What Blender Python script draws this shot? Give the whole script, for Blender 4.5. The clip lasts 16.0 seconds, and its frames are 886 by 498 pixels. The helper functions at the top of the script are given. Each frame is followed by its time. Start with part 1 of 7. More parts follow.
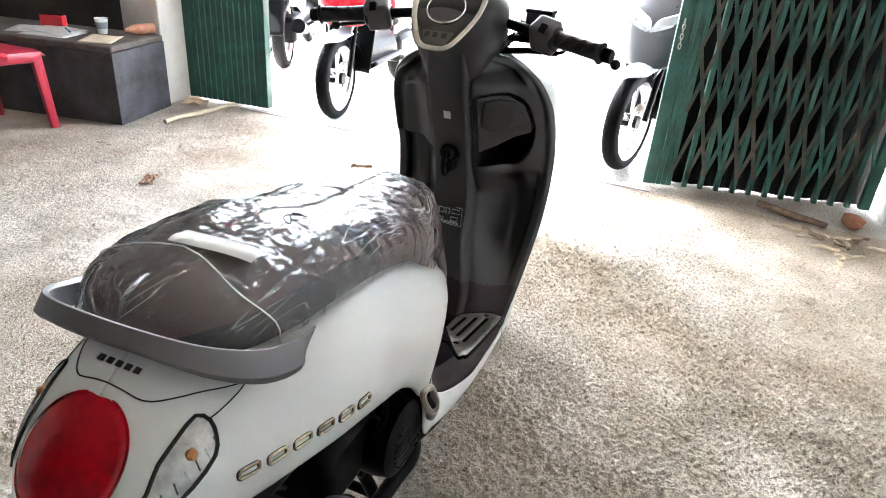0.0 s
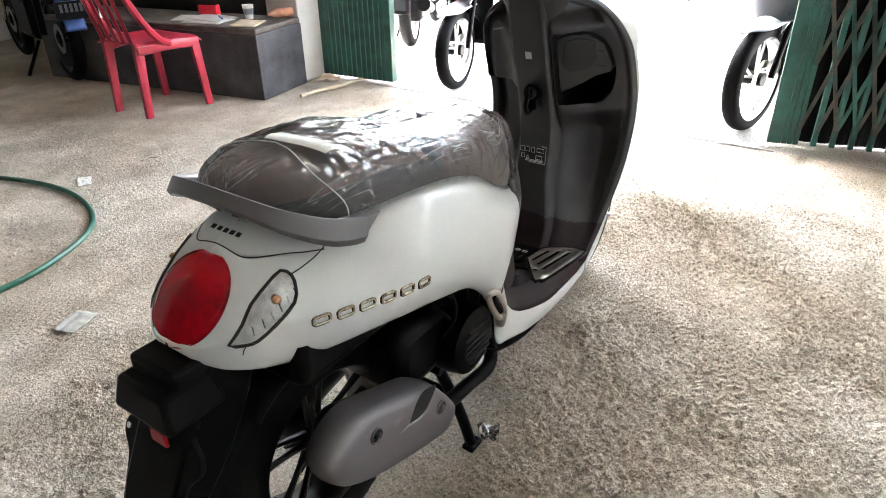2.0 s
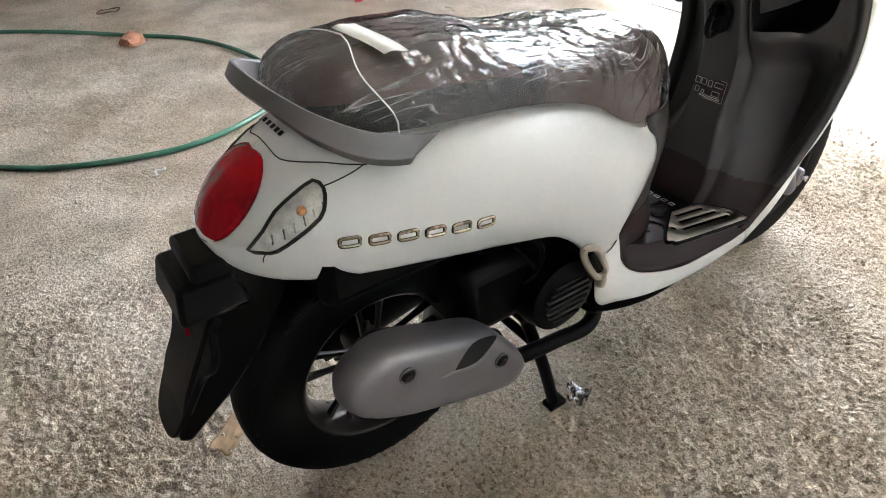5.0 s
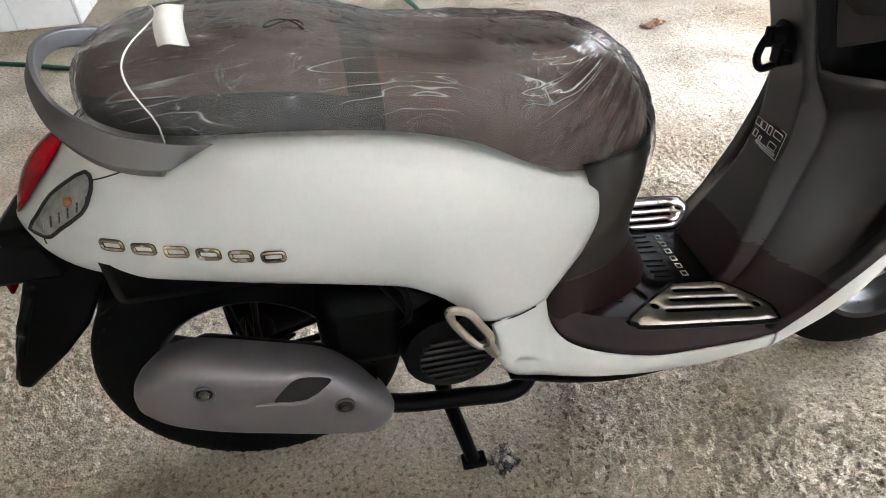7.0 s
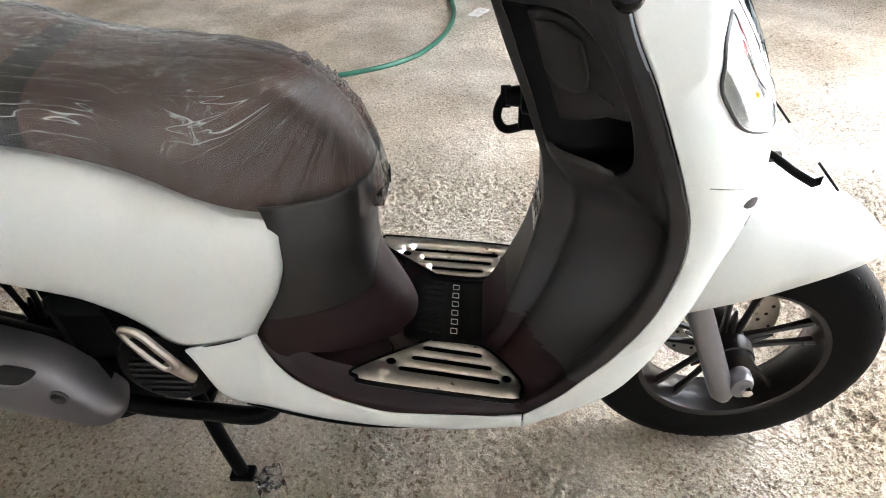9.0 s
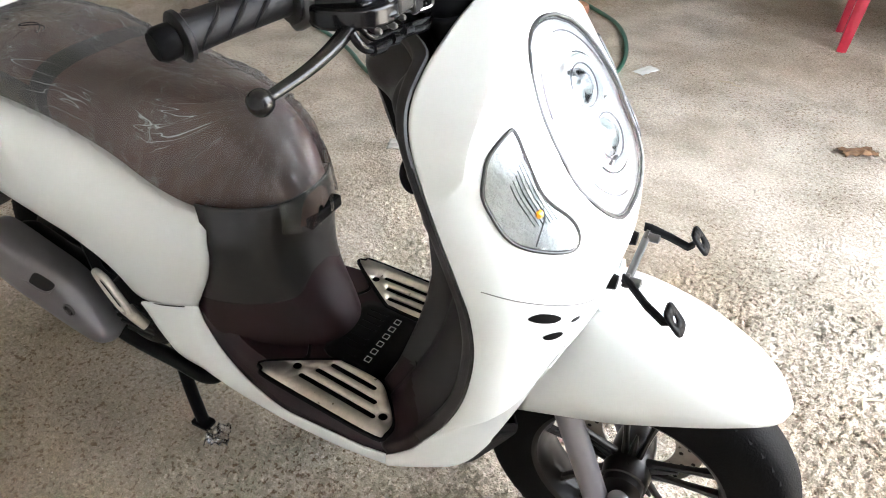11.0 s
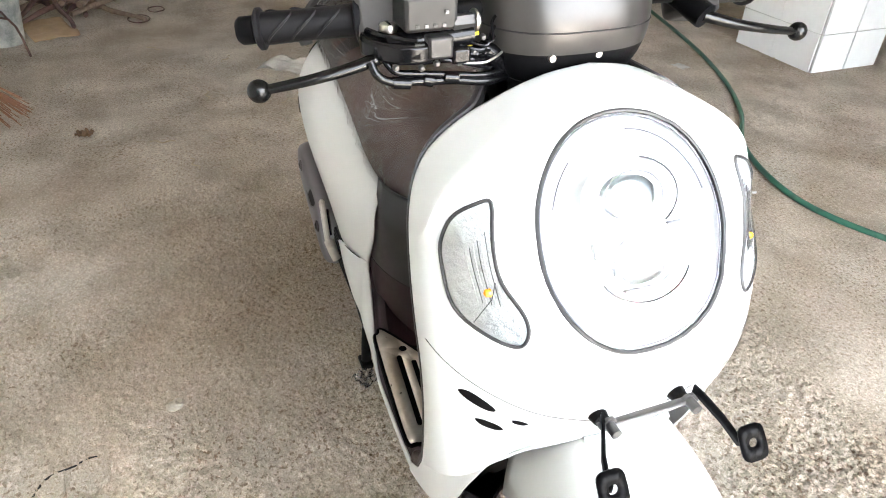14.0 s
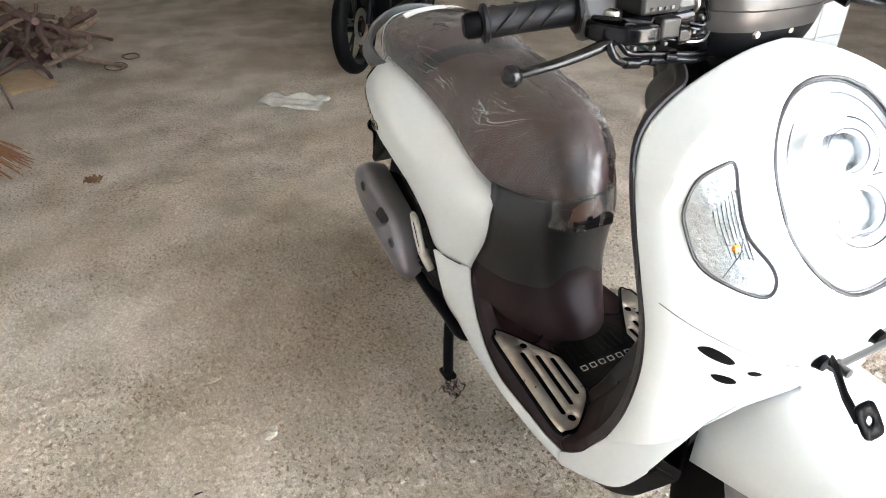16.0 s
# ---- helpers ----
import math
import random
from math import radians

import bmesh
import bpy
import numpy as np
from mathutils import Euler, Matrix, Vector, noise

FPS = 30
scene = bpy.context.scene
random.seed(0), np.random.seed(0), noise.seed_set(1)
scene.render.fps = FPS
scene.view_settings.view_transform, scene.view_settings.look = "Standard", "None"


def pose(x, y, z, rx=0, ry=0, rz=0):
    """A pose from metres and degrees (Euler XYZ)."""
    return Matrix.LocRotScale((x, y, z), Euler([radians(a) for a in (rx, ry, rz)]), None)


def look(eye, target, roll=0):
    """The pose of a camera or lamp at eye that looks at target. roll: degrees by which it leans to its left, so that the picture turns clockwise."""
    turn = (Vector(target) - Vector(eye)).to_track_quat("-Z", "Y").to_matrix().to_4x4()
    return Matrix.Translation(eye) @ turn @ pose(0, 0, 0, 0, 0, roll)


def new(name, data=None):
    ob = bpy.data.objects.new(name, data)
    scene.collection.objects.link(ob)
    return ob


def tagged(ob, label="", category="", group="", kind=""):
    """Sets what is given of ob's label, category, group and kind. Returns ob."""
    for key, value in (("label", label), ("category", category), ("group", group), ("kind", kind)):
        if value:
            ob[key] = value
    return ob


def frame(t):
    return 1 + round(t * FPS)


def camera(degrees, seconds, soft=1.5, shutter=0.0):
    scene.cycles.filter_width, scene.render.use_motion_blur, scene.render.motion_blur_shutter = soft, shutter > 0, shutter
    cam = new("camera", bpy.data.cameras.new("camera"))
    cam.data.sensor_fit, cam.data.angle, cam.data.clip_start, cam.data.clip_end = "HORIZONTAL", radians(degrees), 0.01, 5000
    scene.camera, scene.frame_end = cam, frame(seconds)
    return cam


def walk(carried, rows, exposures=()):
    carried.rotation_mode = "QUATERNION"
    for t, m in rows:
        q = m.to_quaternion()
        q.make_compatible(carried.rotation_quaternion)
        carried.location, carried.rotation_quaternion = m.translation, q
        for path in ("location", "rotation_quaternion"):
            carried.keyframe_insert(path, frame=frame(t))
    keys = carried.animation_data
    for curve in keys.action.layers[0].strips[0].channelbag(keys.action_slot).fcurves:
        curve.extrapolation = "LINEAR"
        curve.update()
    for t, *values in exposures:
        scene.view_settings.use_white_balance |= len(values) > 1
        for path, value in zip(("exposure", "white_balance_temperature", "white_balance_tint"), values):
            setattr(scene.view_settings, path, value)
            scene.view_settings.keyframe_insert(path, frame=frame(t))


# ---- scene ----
cam = camera(68.6, 16.0, 1.0)
PATH = [
    (0, (-0.455, -0.529, 1.181), (1.206, 0.12, 0.276), 4.5),
    (0.5, (-0.433, -0.641, 1.187), (1.154, 0.162, 0.273), 2.9),
    (1, (-0.445, -0.7, 1.173), (1.063, 0.236, 0.251), 1.6),
    (1.5, (-0.482, -0.703, 1.143), (0.978, 0.291, 0.206), -0.2),
    (2, (-0.554, -0.718, 1.131), (0.893, 0.278, 0.175), -0.9),
    (2.5, (-0.611, -0.729, 1.132), (0.802, 0.283, 0.144), -0.7),
    (3, (-0.631, -0.757, 1.119), (0.769, 0.27, 0.126), -1.2),
    (3.5, (-0.595, -0.75, 1.091), (0.746, 0.309, 0.051), -2.0),
    (4, (-0.481, -0.754, 1.09), (0.709, 0.417, -0.012), -2.5),
    (4.2, (-0.443, -0.77, 1.092), (0.673, 0.45, -0.033), -2.3),
    (6.3, (0.027, -0.762, 1.069), (0.559, 0.72, -0.164), -1.7),
    (6.5, (0.105, -0.776, 1.077), (0.528, 0.729, -0.169), -2.5),
    (7, (0.254, -0.804, 1.069), (0.498, 0.727, -0.195), -3.1),
    (7.5, (0.389, -0.779, 1.064), (0.628, 0.734, -0.222), -0.9),
    (8, (0.546, -0.755, 1.071), (0.693, 0.759, -0.228), -3.1),
    (8.5, (0.693, -0.749, 1.084), (0.735, 0.78, -0.204), -2.9),
    (9, (0.844, -0.771, 1.09), (0.712, 0.756, -0.194), -2.7),
    (9.5, (0.935, -0.754, 1.095), (0.67, 0.771, -0.172), -2.7),
    (9.7, (0.978, -0.729, 1.099), (0.662, 0.787, -0.167), -2.0),
    (11.8, (1.416, -0.627, 1.194), (0.416, 0.648, 0.022), -0.6),
    (12, (1.439, -0.584, 1.2), (0.38, 0.65, 0.036), -0.2),
    (12.5, (1.481, -0.5, 1.19), (0.253, 0.563, 0.024), -0.4),
    (13, (1.5, -0.429, 1.188), (0.143, 0.471, 0.026), 0.4),
    (13.5, (1.539, -0.368, 1.184), (0.06, 0.316, 0.023), 0.8),
    (14, (1.558, -0.373, 1.176), (0.025, 0.204, 0.029), 1.1),
    (14.5, (1.629, -0.477, 1.167), (0.072, 0.108, 0.058), 0.8),
    (15, (1.67, -0.595, 1.158), (0.091, 0.007, 0.088), 0.0),
    (15.5, (1.593, -0.656, 1.137), (0.036, 0.006, 0.071), 0.0),
    (16, (1.493, -0.685, 1.141), (-0.031, 0.063, 0.083), -0.6),
]
walk(cam, [(t, look(eye, target, roll)) for t, eye, target, roll in PATH], [(0, 5.4, 6200, 9), (4, 5.4, 6500, 9), (8, 5.36, 6480, 9), (12, 5.22, 6550, 9), (14, 5.36, 6600, 9), (16, 5.4, 6500, 9)])


# ---------------------------------------------------------------- world and light
world = bpy.data.worlds.new("world")
scene.world = world
world.use_nodes = True
wn = world.node_tree.nodes
sky = wn.new("ShaderNodeTexSky")
sky.sky_type = "NISHITA"
sky.sun_disc = False
sky.sun_elevation = radians(61)
sky.sun_rotation = radians(-4)
sky.air_density, sky.dust_density = 1.0, 4.0
wn["Background"].inputs["Strength"].default_value = 0.15
haze = wn.new("ShaderNodeHueSaturation")
haze.inputs["Saturation"].default_value = 0.35
world.node_tree.links.new(sky.outputs["Color"], haze.inputs["Color"])
world.node_tree.links.new(haze.outputs["Color"], wn["Background"].inputs["Color"])

sun = new("sun", bpy.data.lights.new("sun", "SUN"))
sun.data.energy, sun.data.angle, sun.data.color = 5.0, radians(2), (1.0, 0.97, 0.93)
sun.matrix_world = look((-0.4, 5.5, 10), (0, 0, 0))


# ---------------------------------------------------------------- materials
def mat(name, color, rough=0.5, metal=0.0, var=0.0, scale=20.0, bump=0.0, bscale=None, coat=0.0, color2=None, spec=0.5, detail=6.0, fine=0.0):
    """A principled material with two scales of noise in colour, and noise bump."""
    m = bpy.data.materials.new(name)
    m.use_nodes = True
    nt = m.node_tree
    n, l = nt.nodes, nt.links
    p = n["Principled BSDF"]
    p.inputs["Roughness"].default_value = rough
    p.inputs["Metallic"].default_value = metal
    p.inputs["Coat Weight"].default_value = coat
    p.inputs["Coat Roughness"].default_value = 0.06
    p.inputs["Specular IOR Level"].default_value = spec
    p.inputs["Base Color"].default_value = (*color, 1)
    tc = n.new("ShaderNodeTexCoord")
    if var or color2:
        a = n.new("ShaderNodeTexNoise")
        a.inputs["Scale"].default_value, a.inputs["Detail"].default_value = scale, detail
        b = n.new("ShaderNodeTexNoise")
        b.inputs["Scale"].default_value, b.inputs["Detail"].default_value = scale * 7.3, 3
        l.new(tc.outputs["Object"], a.inputs["Vector"])
        l.new(tc.outputs["Object"], b.inputs["Vector"])
        add = n.new("ShaderNodeMath")
        add.operation = "MULTIPLY_ADD"
        add.inputs[1].default_value = 0.35
        l.new(b.outputs["Fac"], add.inputs[0])
        l.new(a.outputs["Fac"], add.inputs[2])
        r = n.new("ShaderNodeValToRGB")
        r.color_ramp.elements[0].position, r.color_ramp.elements[1].position = 0.48, 0.86
        c2 = color2 or tuple(c * (1 + var) for c in color)
        c1 = color if color2 else tuple(c * (1 - var) for c in color)
        r.color_ramp.elements[0].color, r.color_ramp.elements[1].color = (*c1, 1), (*c2, 1)
        l.new(add.outputs[0], r.inputs["Fac"])
        l.new(r.outputs["Color"], p.inputs["Base Color"])
        rr = n.new("ShaderNodeMapRange")
        rr.inputs["To Min"].default_value, rr.inputs["To Max"].default_value = max(rough - 0.08, 0.02), min(rough + 0.1, 1)
        l.new(a.outputs["Fac"], rr.inputs["Value"])
        l.new(rr.outputs["Result"], p.inputs["Roughness"])
    if bump:
        t = n.new("ShaderNodeTexNoise")
        t.inputs["Scale"].default_value, t.inputs["Detail"].default_value = bscale or scale * 4, 5
        l.new(tc.outputs["Object"], t.inputs["Vector"])
        bp = n.new("ShaderNodeBump")
        bp.inputs["Strength"].default_value, bp.inputs["Distance"].default_value = bump, 0.004
        l.new(t.outputs["Fac"], bp.inputs["Height"])
        l.new(bp.outputs["Normal"], p.inputs["Normal"])
    return m


def floor_material(name, lo, hi, dirt, grain=1.0):
    """Rough cement: pale mortar with exposed grit, broad earth stains, pits and broom strokes."""
    m = bpy.data.materials.new(name)
    m.use_nodes = True
    n, l = m.node_tree.nodes, m.node_tree.links
    p = n["Principled BSDF"]
    p.inputs["Roughness"].default_value = 0.93
    p.inputs["Specular IOR Level"].default_value = 0.25
    tc = n.new("ShaderNodeTexCoord")

    def tex(kind, scale, detail=4.0):
        t = n.new(kind)
        t.inputs["Scale"].default_value = scale
        if kind == "ShaderNodeTexNoise":
            t.inputs["Detail"].default_value = detail
        l.new(tc.outputs["Object"], t.inputs["Vector"])
        return t

    def ramp(src, p0, c0, p1, c1):
        r = n.new("ShaderNodeValToRGB")
        r.color_ramp.elements[0].position, r.color_ramp.elements[1].position = p0, p1
        r.color_ramp.elements[0].color, r.color_ramp.elements[1].color = (*c0, 1), (*c1, 1)
        l.new(src, r.inputs["Fac"])
        return r.outputs["Color"]

    def mix(kind, fac, a, b):
        x = n.new("ShaderNodeMixRGB")
        x.blend_type = kind
        if isinstance(fac, float):
            x.inputs["Fac"].default_value = fac
        else:
            l.new(fac, x.inputs["Fac"])
        l.new(a, x.inputs["Color1"])
        if isinstance(b, tuple):
            x.inputs["Color2"].default_value = (*b, 1)
        else:
            l.new(b, x.inputs["Color2"])
        return x.outputs["Color"]

    def math_(op, a, b=0.0, c=None):
        x = n.new("ShaderNodeMath")
        x.operation = op
        for k, v in enumerate((a, b) if c is None else (a, b, c)):
            if isinstance(v, (int, float)):
                x.inputs[k].default_value = v
            else:
                l.new(v, x.inputs[k])
        return x.outputs[0]

    def bump(height, strength, dist, before=None):
        b = n.new("ShaderNodeBump")
        if isinstance(strength, float):
            b.inputs["Strength"].default_value = strength
        else:
            l.new(strength, b.inputs["Strength"])
        b.inputs["Distance"].default_value = dist
        l.new(height, b.inputs["Height"])
        if before:
            l.new(before, b.inputs["Normal"])
        return b.outputs["Normal"]

    white, none = (1, 1, 1), (0, 0, 0)
    rough_zone = ramp(tex("ShaderNodeTexNoise", 2.3, 6).outputs["Fac"], 0.4, (0.4, 0.4, 0.4), 0.62, white)
    stroke_zone = mix("MULTIPLY", 1.0, ramp(tex("ShaderNodeTexNoise", 1.3, 4).outputs["Fac"], 0.5, none, 0.58, white), ramp(tex("ShaderNodeTexNoise", 16, 3).outputs["Fac"], 0.4, none, 0.6, white))
    crumb_noise = tex("ShaderNodeTexNoise", 120, 3).outputs["Fac"]
    crumbs = ramp(crumb_noise, 0.5, none, 0.57, white)
    pits = mix("MULTIPLY", 1.0, ramp(tex("ShaderNodeTexNoise", 98, 5).outputs["Fac"], 0.555, none, 0.615, white), rough_zone)
    # colour: pale mortar, broad earth stains, shade painted into the pits, chips of pale stone
    base = ramp(tex("ShaderNodeTexNoise", 4, 12).outputs["Fac"], 0.36, lo, 0.62, hi)
    blot = ramp(tex("ShaderNodeTexNoise", 0.9, 9).outputs["Fac"], 0.44, none, 0.64, (0.62, 0.62, 0.62))
    col = mix("MIX", blot, base, dirt)
    # pits multiplied darker, in place of the small shadows they would hold
    col = mix("MULTIPLY", pits, col, (0.57, 0.5, 0.44))
    # crumb tops lightened: a highlight painted into the colour
    col = mix("MULTIPLY", 1.0, col, ramp(crumb_noise, 0.53, (0.97, 0.965, 0.96), 0.58, (1.2, 1.2, 1.2)))
    dust = ramp(tex("ShaderNodeTexNoise", 330, 4).outputs["Fac"], 0.36, (0.84, 0.83, 0.81), 0.62, (1.1, 1.1, 1.1))
    col = mix("MULTIPLY", 1.0, col, dust)
    chip = ramp(tex("ShaderNodeTexVoronoi", 75).outputs["Distance"], 0.1, white, 0.16, none)
    pick = ramp(tex("ShaderNodeTexNoise", 17, 3).outputs["Fac"], 0.56, none, 0.62, (0.8, 0.8, 0.8))
    chips = mix("MULTIPLY", 1.0, chip, pick)
    col = mix("MIX", chips, col, tuple(min(0.8, c * 1.35) for c in hi))
    l.new(col, p.inputs["Base Color"])
    # arcs left by the trowel: rings about a point off each patch's middle
    cell = tex("ShaderNodeTexVoronoi", 1.6)
    off = n.new("ShaderNodeVectorMath")
    off.operation = "SUBTRACT"
    l.new(tc.outputs["Object"], off.inputs[0])
    l.new(cell.outputs["Position"], off.inputs[1])
    far = n.new("ShaderNodeVectorMath")
    far.operation = "ADD"
    far.inputs[1].default_value = (0.42, 0.31, 0)
    l.new(off.outputs["Vector"], far.inputs[0])
    rad = n.new("ShaderNodeVectorMath")
    rad.operation = "LENGTH"
    l.new(far.outputs["Vector"], rad.inputs[0])
    phase = math_("MULTIPLY_ADD", rad.outputs["Value"], 360.0, math_("MULTIPLY", tex("ShaderNodeTexNoise", 6, 5).outputs["Fac"], 60.0))
    arcs = math_("SINE", phase)
    nrm = bump(tex("ShaderNodeTexNoise", 14, 10).outputs["Fac"], 1.0, 0.026 * grain)
    nrm = bump(arcs, stroke_zone, 0.0026 * grain, nrm)
    nrm = bump(crumbs, rough_zone, 0.014 * grain, nrm)
    nrm = bump(math_("SUBTRACT", 1.0, pits), 1.0, 0.009 * grain, nrm)
    nrm = bump(chips, 1.0, 0.004 * grain, nrm)
    nrm = bump(tex("ShaderNodeTexNoise", 260, 3).outputs["Fac"], 1.0, 0.006 * grain, nrm)
    l.new(nrm, p.inputs["Normal"])
    return m


def clear_plastic(name):
    """Thin wrinkled film: see-through, glossy, with long stretched folds and crumpled patches; glints and haze are
    painted in white.
    """
    m = bpy.data.materials.new(name)
    m.use_nodes = True
    n, l = m.node_tree.nodes, m.node_tree.links
    n.remove(n["Principled BSDF"])

    def calc(op, a, b=0.0, c=None):
        x = n.new("ShaderNodeMath")
        x.operation = op
        for k, v in enumerate((a, b) if c is None else (a, b, c)):
            if isinstance(v, (int, float)):
                x.inputs[k].default_value = v
            else:
                l.new(v, x.inputs[k])
        return x.outputs[0]

    def tex(kind, vec, scale, detail=3.0, bend=0.0):
        t = n.new(kind)
        t.inputs["Scale"].default_value = scale
        if kind == "ShaderNodeTexNoise":
            t.inputs["Detail"].default_value, t.inputs["Distortion"].default_value = detail, bend
        l.new(vec, t.inputs["Vector"])
        return t

    def ridge(src):
        return calc("ABSOLUTE", calc("SUBTRACT", src, 0.5))

    def span(src, a, b, c, d):
        r = n.new("ShaderNodeMapRange")
        for k, v in zip(("From Min", "From Max", "To Min", "To Max"), (a, b, c, d)):
            r.inputs[k].default_value = v
        l.new(src, r.inputs["Value"])
        return r.outputs["Result"]

    tc, mp = n.new("ShaderNodeTexCoord"), n.new("ShaderNodeMapping")
    mp.inputs["Scale"].default_value = (3.6, 25.0, 1.0)
    l.new(tc.outputs["UV"], mp.inputs["Vector"])
    folds = tex("ShaderNodeTexNoise", mp.outputs["Vector"], 1.0, 2, 0.5).outputs["Fac"]
    fine = tex("ShaderNodeTexNoise", mp.outputs["Vector"], 2.4, 2, 0.6).outputs["Fac"]
    crumple = tex("ShaderNodeTexNoise", tc.outputs["Object"], 26, 3, 1.4).outputs["Fac"]
    small = tex("ShaderNodeTexNoise", tc.outputs["Object"], 70, 3, 1.0).outputs["Fac"]
    facet = tex("ShaderNodeTexVoronoi", tc.outputs["Object"], 55)
    patch_ = span(tex("ShaderNodeTexNoise", tc.outputs["Object"], 7, 2).outputs["Fac"], 0.42, 0.56, 0.0, 1.0)
    height = calc("MULTIPLY_ADD", ridge(folds), 0.9, calc("MULTIPLY", ridge(fine), 0.3))
    height = calc("ADD", height, calc("MULTIPLY", calc("MULTIPLY_ADD", facet.outputs["Distance"], 0.35, calc("MULTIPLY", ridge(crumple), 0.6)), patch_))
    height = calc("MULTIPLY_ADD", ridge(small), 0.12, height)
    bp = n.new("ShaderNodeBump")
    bp.inputs["Strength"].default_value, bp.inputs["Distance"].default_value = 1.0, 0.011
    l.new(height, bp.inputs["Height"])
    tr, gl, mx = n.new("ShaderNodeBsdfTransparent"), n.new("ShaderNodeBsdfGlossy"), n.new("ShaderNodeMixShader")
    tr.inputs["Color"].default_value = (0.95, 0.95, 0.95, 1)
    gl.inputs["Roughness"].default_value = 0.06
    l.new(bp.outputs["Normal"], gl.inputs["Normal"])
    fr = n.new("ShaderNodeFresnel")
    fr.inputs["IOR"].default_value = 1.68
    l.new(bp.outputs["Normal"], fr.inputs["Normal"])
    l.new(fr.outputs["Fac"], mx.inputs["Fac"])
    # white diffuse lines along the creases stand in for their glints
    white = calc("MAXIMUM", span(ridge(folds), 0.0, 0.012, 0.6, 0.0), span(ridge(fine), 0.0, 0.012, 0.1, 0.0))
    white = calc("MAXIMUM", white, calc("MULTIPLY", span(ridge(crumple), 0.0, 0.016, 0.42, 0.0), patch_))
    some = span(tex("ShaderNodeTexNoise", tc.outputs["Object"], 10, 3).outputs["Fac"], 0.42, 0.62, 0.0, 1.0)
    df, mx2 = n.new("ShaderNodeBsdfDiffuse"), n.new("ShaderNodeMixShader")
    df.inputs["Color"].default_value = (0.75, 0.75, 0.75, 1)
    # patches get a thin white veil in place of reflected brightness
    l.new(calc("MULTIPLY_ADD", white, some, calc("MULTIPLY_ADD", patch_, 0.03, 0.005)), mx2.inputs["Fac"])
    l.new(tr.outputs["BSDF"], mx.inputs[1])
    l.new(gl.outputs["BSDF"], mx.inputs[2])
    l.new(mx.outputs["Shader"], mx2.inputs[1])
    l.new(df.outputs["BSDF"], mx2.inputs[2])
    l.new(mx2.outputs["Shader"], n["Material Output"].inputs["Surface"])
    return m


def lens_clear(name, tint=(0.95, 0.97, 0.98), low=0.06):
    """Clear lamp lens without refraction: transparent with a glossy skin."""
    m = bpy.data.materials.new(name)
    m.use_nodes = True
    n, l = m.node_tree.nodes, m.node_tree.links
    n.remove(n["Principled BSDF"])
    tr, gl, mx, fr = n.new("ShaderNodeBsdfTransparent"), n.new("ShaderNodeBsdfGlossy"), n.new("ShaderNodeMixShader"), n.new("ShaderNodeFresnel")
    tr.inputs["Color"].default_value = (*tint, 1)
    gl.inputs["Roughness"].default_value = 0.03
    fr.inputs["IOR"].default_value = 1.5
    l.new(fr.outputs["Fac"], mx.inputs["Fac"])
    l.new(tr.outputs["BSDF"], mx.inputs[1])
    l.new(gl.outputs["BSDF"], mx.inputs[2])
    l.new(mx.outputs["Shader"], n["Material Output"].inputs["Surface"])
    return m


M_WHITE = mat("pearl_white_paint", (0.6, 0.625, 0.622), 0.38, var=0.02, scale=3, coat=0.25)
M_BRONZE = mat("bronze_grey_paint", (0.045, 0.042, 0.039), 0.32, metal=0.45, var=0.06, scale=60)
M_DARK = mat("dark_textured_plastic", (0.0185, 0.017, 0.0175), 0.42, var=0.12, scale=40, bump=0.12, bscale=900, spec=0.5)
M_PANEL = mat("black_glossy_plastic", (0.0115, 0.011, 0.0108), 0.36, var=0.12, scale=40, bump=0.08, bscale=900, spec=0.45)
M_MAROON = mat("maroon_plastic", (0.0125, 0.004, 0.0055), 0.42, var=0.15, scale=40, bump=0.15, bscale=700, spec=0.3)
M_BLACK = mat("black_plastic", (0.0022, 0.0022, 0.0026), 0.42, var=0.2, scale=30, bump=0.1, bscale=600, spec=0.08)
M_RUBBER = mat("tyre_rubber", (0.0032, 0.0032, 0.0036), 0.65, var=0.25, scale=25, bump=0.2, bscale=300, spec=0.07)
M_RIM = mat("dark_bronze_rim", (0.012, 0.0104, 0.0094), 0.3, metal=0.35, var=0.1, scale=50)
M_SILVER = mat("silver_paint", (0.2, 0.195, 0.21), 0.36, metal=0.55, var=0.03, scale=30)
M_RAIL = mat("rail_silver_paint", (0.13, 0.128, 0.131), 0.42, metal=0.6, var=0.04, scale=30)
M_SWITCH = mat("bronze_switch_paint", (0.065, 0.063, 0.061), 0.38, metal=0.5, var=0.06, scale=40)
M_CHROME = mat("chrome", (0.8, 0.8, 0.8), 0.12, metal=1.0, var=0.04, scale=60)
M_STEEL = mat("brushed_steel", (0.5, 0.47, 0.43), 0.3, metal=1.0, var=0.1, scale=90)
M_EMBLEM = mat("champagne_chrome", (0.5, 0.43, 0.33), 0.25, metal=1.0, var=0.05, scale=60)
M_GRIP = mat("grip_rubber", (0.004, 0.004, 0.0048), 0.42, var=0.15, scale=60, bump=0.25, bscale=900, spec=0.22)
M_GAP = mat("shadow_gap", (0.009, 0.009, 0.009), 0.8, var=0.1)
M_SEAT = mat("brown_vinyl", (0.08, 0.041, 0.032), 0.5, var=0.15, scale=25, bump=0.07, bscale=350)
M_SEATBLACK = mat("black_vinyl", (0.005, 0.005, 0.006), 0.45, var=0.15, scale=25, bump=0.2, bscale=350)
M_FILM = clear_plastic("clear_film")
M_LENS = lens_clear("clear_lens")
